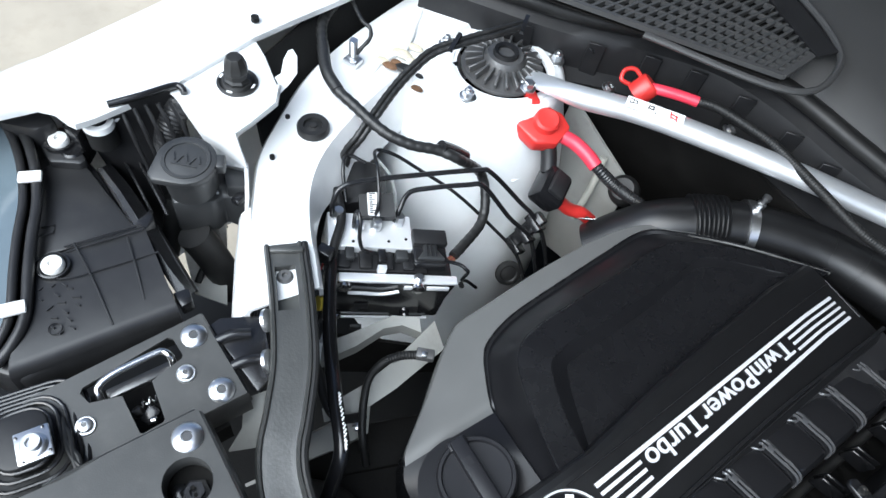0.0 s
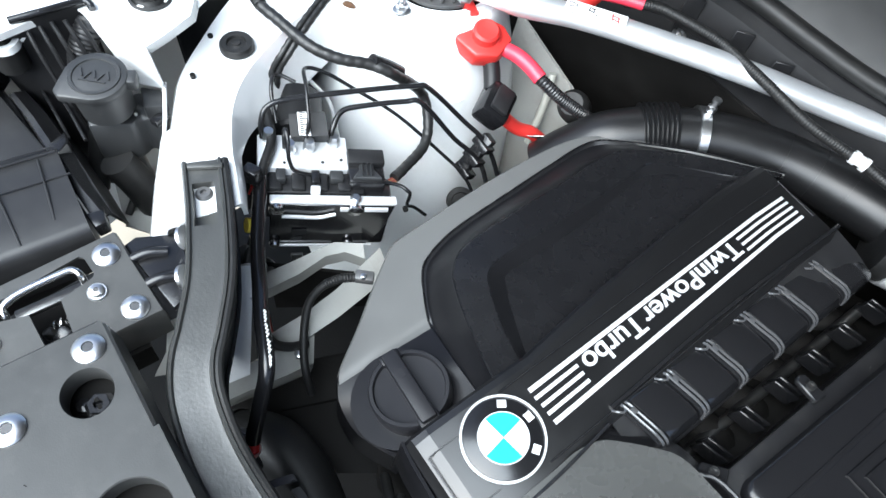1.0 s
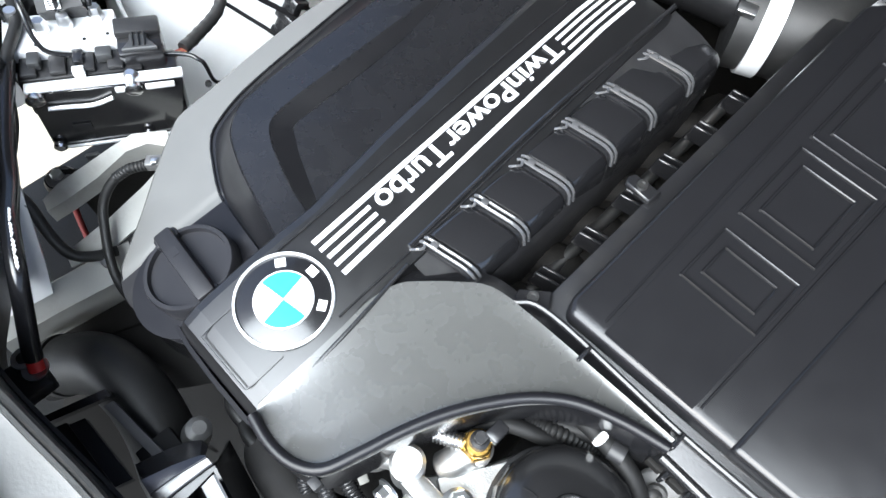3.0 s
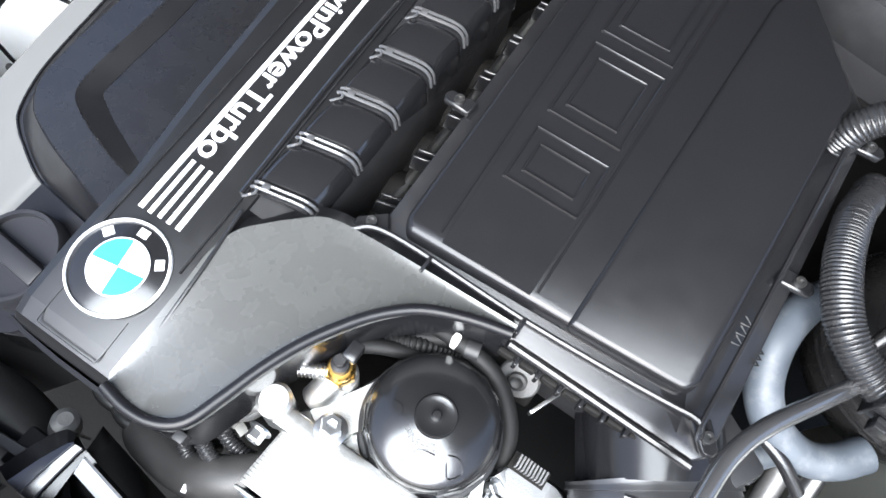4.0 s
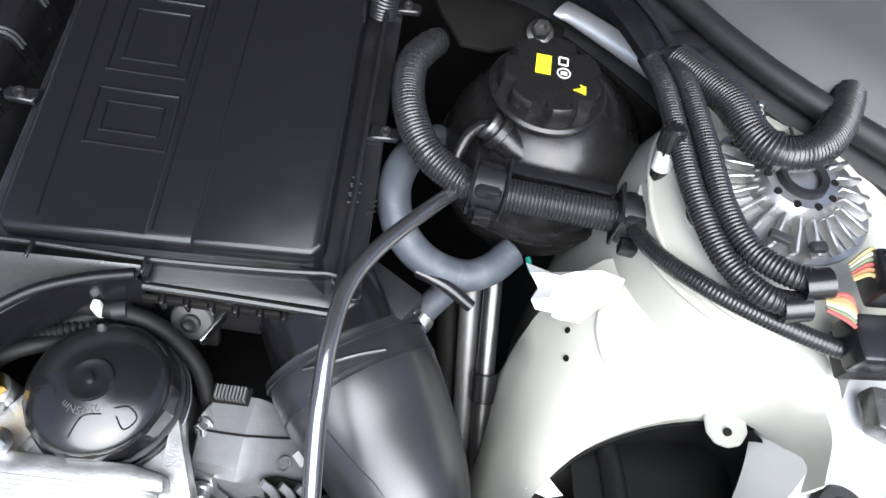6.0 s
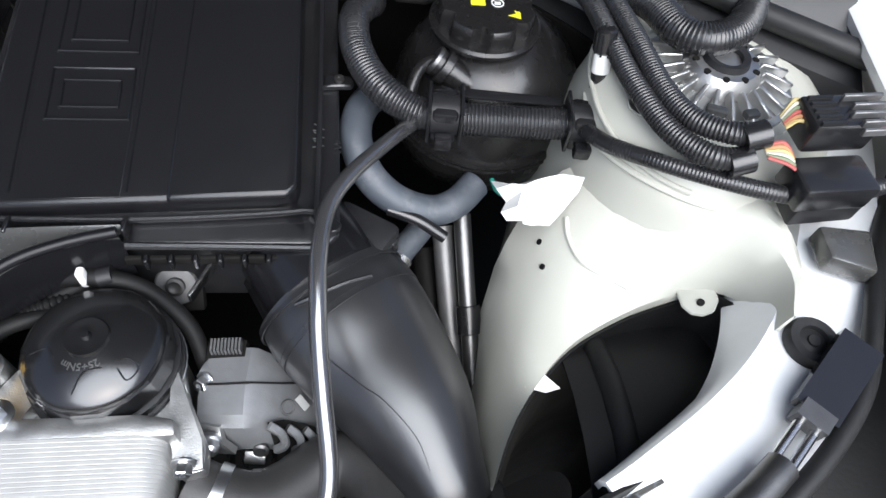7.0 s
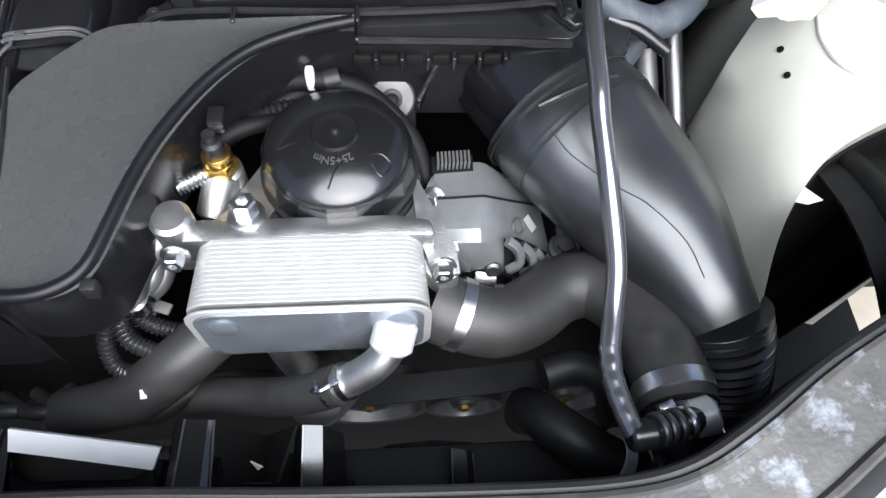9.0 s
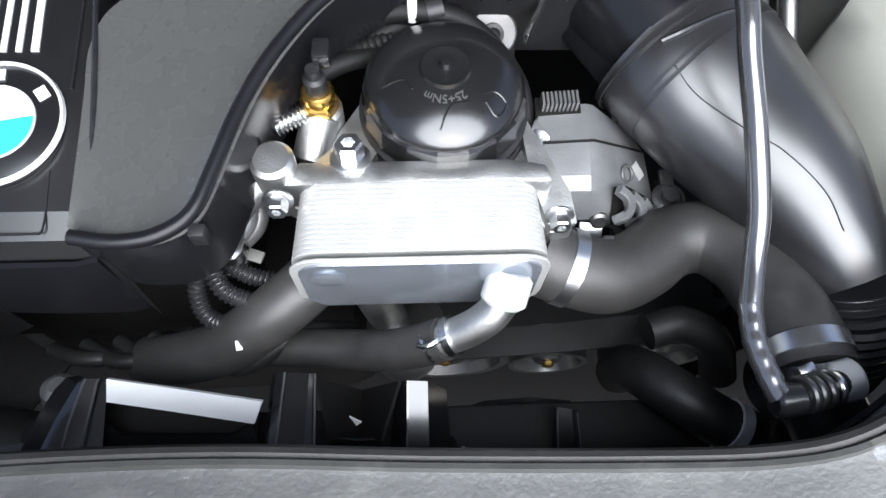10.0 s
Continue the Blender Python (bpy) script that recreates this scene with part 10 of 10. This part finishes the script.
# ribbed bracket between plate and beam
rbk = thing("ribbed_bracket", "dark steel bracket with pressed ribs beside the front beam", "bracket", at=(-0.1236, 0.3125, 0.8371))
part("body", prism([(-0.1562, 0.2811), (-0.1595, 0.2931), (-0.1432, 0.3275), (-0.0844, 0.3108), (-0.0768, 0.2925), (-0.0978, 0.2895)], 0.842, 0.850, 0.002), satin_black, rbk)
for p in ([(-0.1383, 0.2818, 0.8510), (-0.1363, 0.2961, 0.8530), (-0.1306, 0.3106, 0.8510)], [(-0.1089, 0.2838, 0.8510), (-0.1072, 0.2959, 0.8530), (-0.1029, 0.3098, 0.8510)]):
    part("rib", tube(p, 0.0048, 10), satin_black, rbk)
part("side_wall", loft([[(-0.1442, 0.3279, 0.8500), (-0.0852, 0.3111, 0.8500)], [(-0.1540, 0.3320, 0.8300), (-0.0929, 0.3146, 0.8300)]], 0.002), satin_black, rbk)
for p in ((-0.1326, 0.3258, 0.8580), (-0.0957, 0.3096, 0.8580)):
    part("side_screw", lathe([(0.0108, 0.0), (0.0108, 0.003), (0.007, 0.005)], pose(*p, 0, 68, 60), 22), zinc, rbk, "zinc plated side screw")
part("lower_frame", loft([[(-0.0965, 0.2836, 0.8000), (-0.0935, 0.3067, 0.8000)], [(-0.0743, 0.2705, 0.7900), (-0.0678, 0.2921, 0.7900)], [(-0.0675, 0.2525, 0.7700), (-0.0552, 0.2836, 0.7700)]], 0.003), frame_white, rbk, "pale grey frame below")

# washer filler neck with its cap
wf = thing("washer_filler", "black washer filler with a spouted cap and moulded signs", "washer filler", at=(-0.300, 0.328, 0.85))
wm = pose(-0.3005, 0.3275, 0.9035, 2, 4, 0)
sa = math.atan2(0.2916 - 0.3275, -0.2977 + 0.3005)
drop = [(0.0285 * math.cos(a), 0.0285 * math.sin(a)) for a in np.linspace(sa + 0.75, sa + 2 * math.pi - 0.75, 30)]
drop += [(0.0375 * math.cos(sa - 0.12), 0.0375 * math.sin(sa - 0.12)), (0.0375 * math.cos(sa + 0.12), 0.0375 * math.sin(sa + 0.12))]
part("neck", lathe([(0.0125, -0.17), (0.0125, -0.05), (0.016, -0.044), (0.0245, -0.040), (0.0262, -0.006)], wm, 30), cap_grey, wf)
wcap = part("cap", add(bmesh.new(), prism(drop, -0.006, 0.003, 0.002), wm), cap_grey, wf, "spouted dark cap with moulded signs")
part("cap_ring", lathe([(0.0185, 0.002), (0.0195, 0.0042), (0.0225, 0.0042), (0.0235, 0.002)], wm, 40, cap=False), cap_grey, wcap)
part("cap_hinge", add(bmesh.new(), box((0.0, 0.0, 0.0), (0.010, 0.016, 0.012), 0.002), wm @ pose(*[0.0305 * math.cos(sa + 2.6), 0.0305 * math.sin(sa + 2.6), -0.004], 0, 0, math.degrees(sa + 2.6))), cap_grey, wcap)
for k in range(5):
    a = -0.012 + 0.006 * k
    part("moulded_sign", add(bmesh.new(), box((a, 0.0015 * (-1) ** k, 0.0035), (0.0014, 0.010, 0.0016), 0, rot(0, 0, 24 * (-1) ** k)), wm @ rot(0, 0, 50)), cap_grey, wcap)
part("moulded_sign", add(bmesh.new(), box((0, -0.007, 0.0035), (0.024, 0.0014, 0.0016)), wm @ rot(0, 0, 50)), cap_grey, wcap)
part("bracket", prism([(-0.3197, 0.3082), (-0.3227, 0.3623), (-0.3030, 0.3813), (-0.2687, 0.3659), (-0.2894, 0.3524), (-0.2830, 0.3406), (-0.3001, 0.3035)], 0.80, 0.852, 0.005), cap_grey, wf, "moulded side bracket")
part("bracket_step", prism([(-0.3137, 0.3633), (-0.2965, 0.3814), (-0.2773, 0.3728), (-0.2843, 0.3554)], 0.84, 0.866, 0.003), cap_grey, wf)
part("bracket_lug", box((-0.2762, 0.3653, 0.8530), (0.010, 0.018, 0.008), 0.002, rot(0, 0, 25)), satin_black, wf)
part("bracket_pin", lathe([(0.0018, 0.0), (0.0018, 0.002), (0.001, 0.003)], Matrix.Translation((-0.2924, 0.3479, 0.8520)), 10), zinc, wf)
ah = thing("air_hose", "black corrugated hose behind the washer filler", "hose", "small hoses", at=(-0.3257, 0.3149, 0.8947))
part("hose", tube([(-0.3908, 0.3586, 0.9050), (-0.3768, 0.3455, 0.8950), (-0.3720, 0.3317, 0.8750), (-0.3740, 0.3253, 0.8500)], 0.0135, 18, 8, ripple=(0.0036, 0.0010)), hose_grey, ah)
for pts, r in (([(-0.2869, 0.3135, 0.8075), (-0.2788, 0.3249, 0.7673), (-0.2614, 0.3374, 0.707)], 0.018), ([(-0.3263, 0.3136, 0.8000), (-0.3294, 0.3291, 0.7900), (-0.3154, 0.3321, 0.7750), (-0.2883, 0.3226, 0.7600), (-0.2714, 0.3009, 0.7400)], 0.004), ([(-0.3472, 0.3155, 0.8000), (-0.3346, 0.3025, 0.7700), (-0.3212, 0.2879, 0.7400)], 0.011)):
    hz = thing("lower_hose", "dark hose below the washer filler", "hose", "small hoses", at=pts[0])
    part("hose", tube(pts, r, 14), rubber, hz)
part("neck_backing", loft([[(-0.3888, 0.3172, 0.7400), (-0.3592, 0.3720, 0.7400)], [(-0.3377, 0.3075, 0.7400), (-0.2989, 0.3474, 0.7400)], [(-0.2592, 0.2927, 0.7400), (-0.2294, 0.3173, 0.7400)]], 0.002), frame_white, wf, "pale frame behind the neck")
lnr = thing("wing_inner_liner", "black ribbed plastic liner beside the headlight", "liner", at=(-0.3443, 0.3035, 0.8128))
part("liner_panel", loft([[(-0.4007, 0.2606, 0.8850), (-0.3793, 0.2872, 0.9250), (-0.3791, 0.3174, 0.9250), (-0.3843, 0.3518, 0.9200)], [(-0.4040, 0.2630, 0.8600), (-0.3914, 0.2920, 0.8800), (-0.3862, 0.3198, 0.8850), (-0.3881, 0.3525, 0.8900)], [(-0.4142, 0.2711, 0.8000), (-0.3741, 0.2973, 0.8000), (-0.3622, 0.3213, 0.8000), (-0.3746, 0.3523, 0.8000)], [(-0.4026, 0.2718, 0.6800), (-0.3727, 0.3106, 0.6800), (-0.3600, 0.3349, 0.6800), (-0.3719, 0.3701, 0.6800)]], 0.004), liner_grey, lnr)
part("liner_back", loft([[(-0.3894, 0.4294, 0.9056), (-0.4476, 0.5388, 0.9088), (-0.4875, 0.6826, 0.9113), (-0.5213, 0.9209, 0.9065)], [(-0.3554, 0.4249, 0.836), (-0.4135, 0.5369, 0.8357), (-0.4575, 0.6829, 0.8363), (-0.4912, 0.9208, 0.8366)], [(-0.2908, 0.4318, 0.6246), (-0.3246, 0.5296, 0.6224), (-0.3665, 0.681, 0.6166), (-0.4009, 0.921, 0.6159)]], 0.004), liner, lnr)
part("liner_edge", tube([(-0.3781, 0.2855, 0.9260), (-0.3762, 0.3168, 0.9270), (-0.3812, 0.3489, 0.9230), (-0.3758, 0.3557, 0.9220), (-0.3696, 0.3552, 0.9200)], 0.0035, 10, 4), satin_black, lnr)
for k in range(5):
    part("liner_rib", tube([(-0.383 + 0.003 * k, 0.296 + 0.011 * k, 0.914), (-0.3665 + 0.002 * k, 0.297 + 0.012 * k, 0.885), (-0.345 + 0.001 * k, 0.304 + 0.012 * k, 0.80)], 0.0022, 8), liner_grey, lnr)

# horn with a square bracket
hn = thing("horn", "black ribbed horn with a square zinc bracket", "horn", at=(-0.1243, 0.1234, 0.8288))
hm = pose(-0.1235, 0.1215, 0.852, 0, 0, -8)
for k in range(6):
    d = 0.0185 + 0.0052 * k
    ring_ = rounded(2 * d + 0.012, 2 * d + 0.004, 0.016 + 0.002 * k, 6)
    part("ring_rib", add(bmesh.new(), tube([(*q, 0.012 - 0.0035 * k) for q in ring_ + ring_[:1]], 0.0018, 8, 1, raw=True), hm), satin_black, hn)
part("body", add(bmesh.new(), prism(rounded(0.094, 0.086, 0.026, 6), -0.03, -0.004, 0.004), hm), matt_black, hn)
part("inner_body", add(bmesh.new(), prism(rounded(0.046, 0.040, 0.014, 6), -0.004, 0.016, 0.003), hm), matt_black, hn)
part("square_washer", box((-0.1115, 0.1295, 0.8735), (0.0265, 0.0250, 0.003), 0.001, rot(0, 0, -6)), zinc, hn, "square zinc washer")
for dx, dy in ((-0.0105, -0.0095), (0.0105, 0.0095), (-0.0105, 0.0095), (0.0105, -0.0095)):
    part("rivet", lathe([(0.0012, 0.0), (0.0012, 0.0008), (0.0006, 0.0012)], pose(-0.1115 + dx, 0.1295 + dy, 0.8750), 10), dark_steel, hn)
part("nut", lathe([(0.0098, 0.0), (0.0098, 0.002), (0.0078, 0.0035), (0.0066, 0.0035), (0.0066, 0.009), (0.004, 0.009), (0.0035, 0.006)], pose(-0.110, 0.130, 0.8752), 20), zinc, hn)
for k in range(3):
    hz = thing("twisted_lead", "black twisted lead beside the horn", "cable", "horn leads", at=(-0.094, 0.156, 0.8614))
    wob = [(0.0022 * math.cos(2.1 * k + 1.1 * j), 0.0022 * math.sin(2.1 * k + 1.1 * j)) for j in range(7)]
    line = [(-0.1288, 0.1488, 0.8560), (-0.1153, 0.1496, 0.8580), (-0.1036, 0.1493, 0.8590), (-0.0937, 0.1499, 0.8600), (-0.0862, 0.1505, 0.8600), (-0.0786, 0.1509, 0.8580), (-0.0721, 0.1475, 0.8500)]
    part("lead", tube([(p[0] + a, p[1] + b, p[2] + 0.002) for p, (a, b) in zip(line, wob)], 0.0020, 8, 4), rubber, hz)
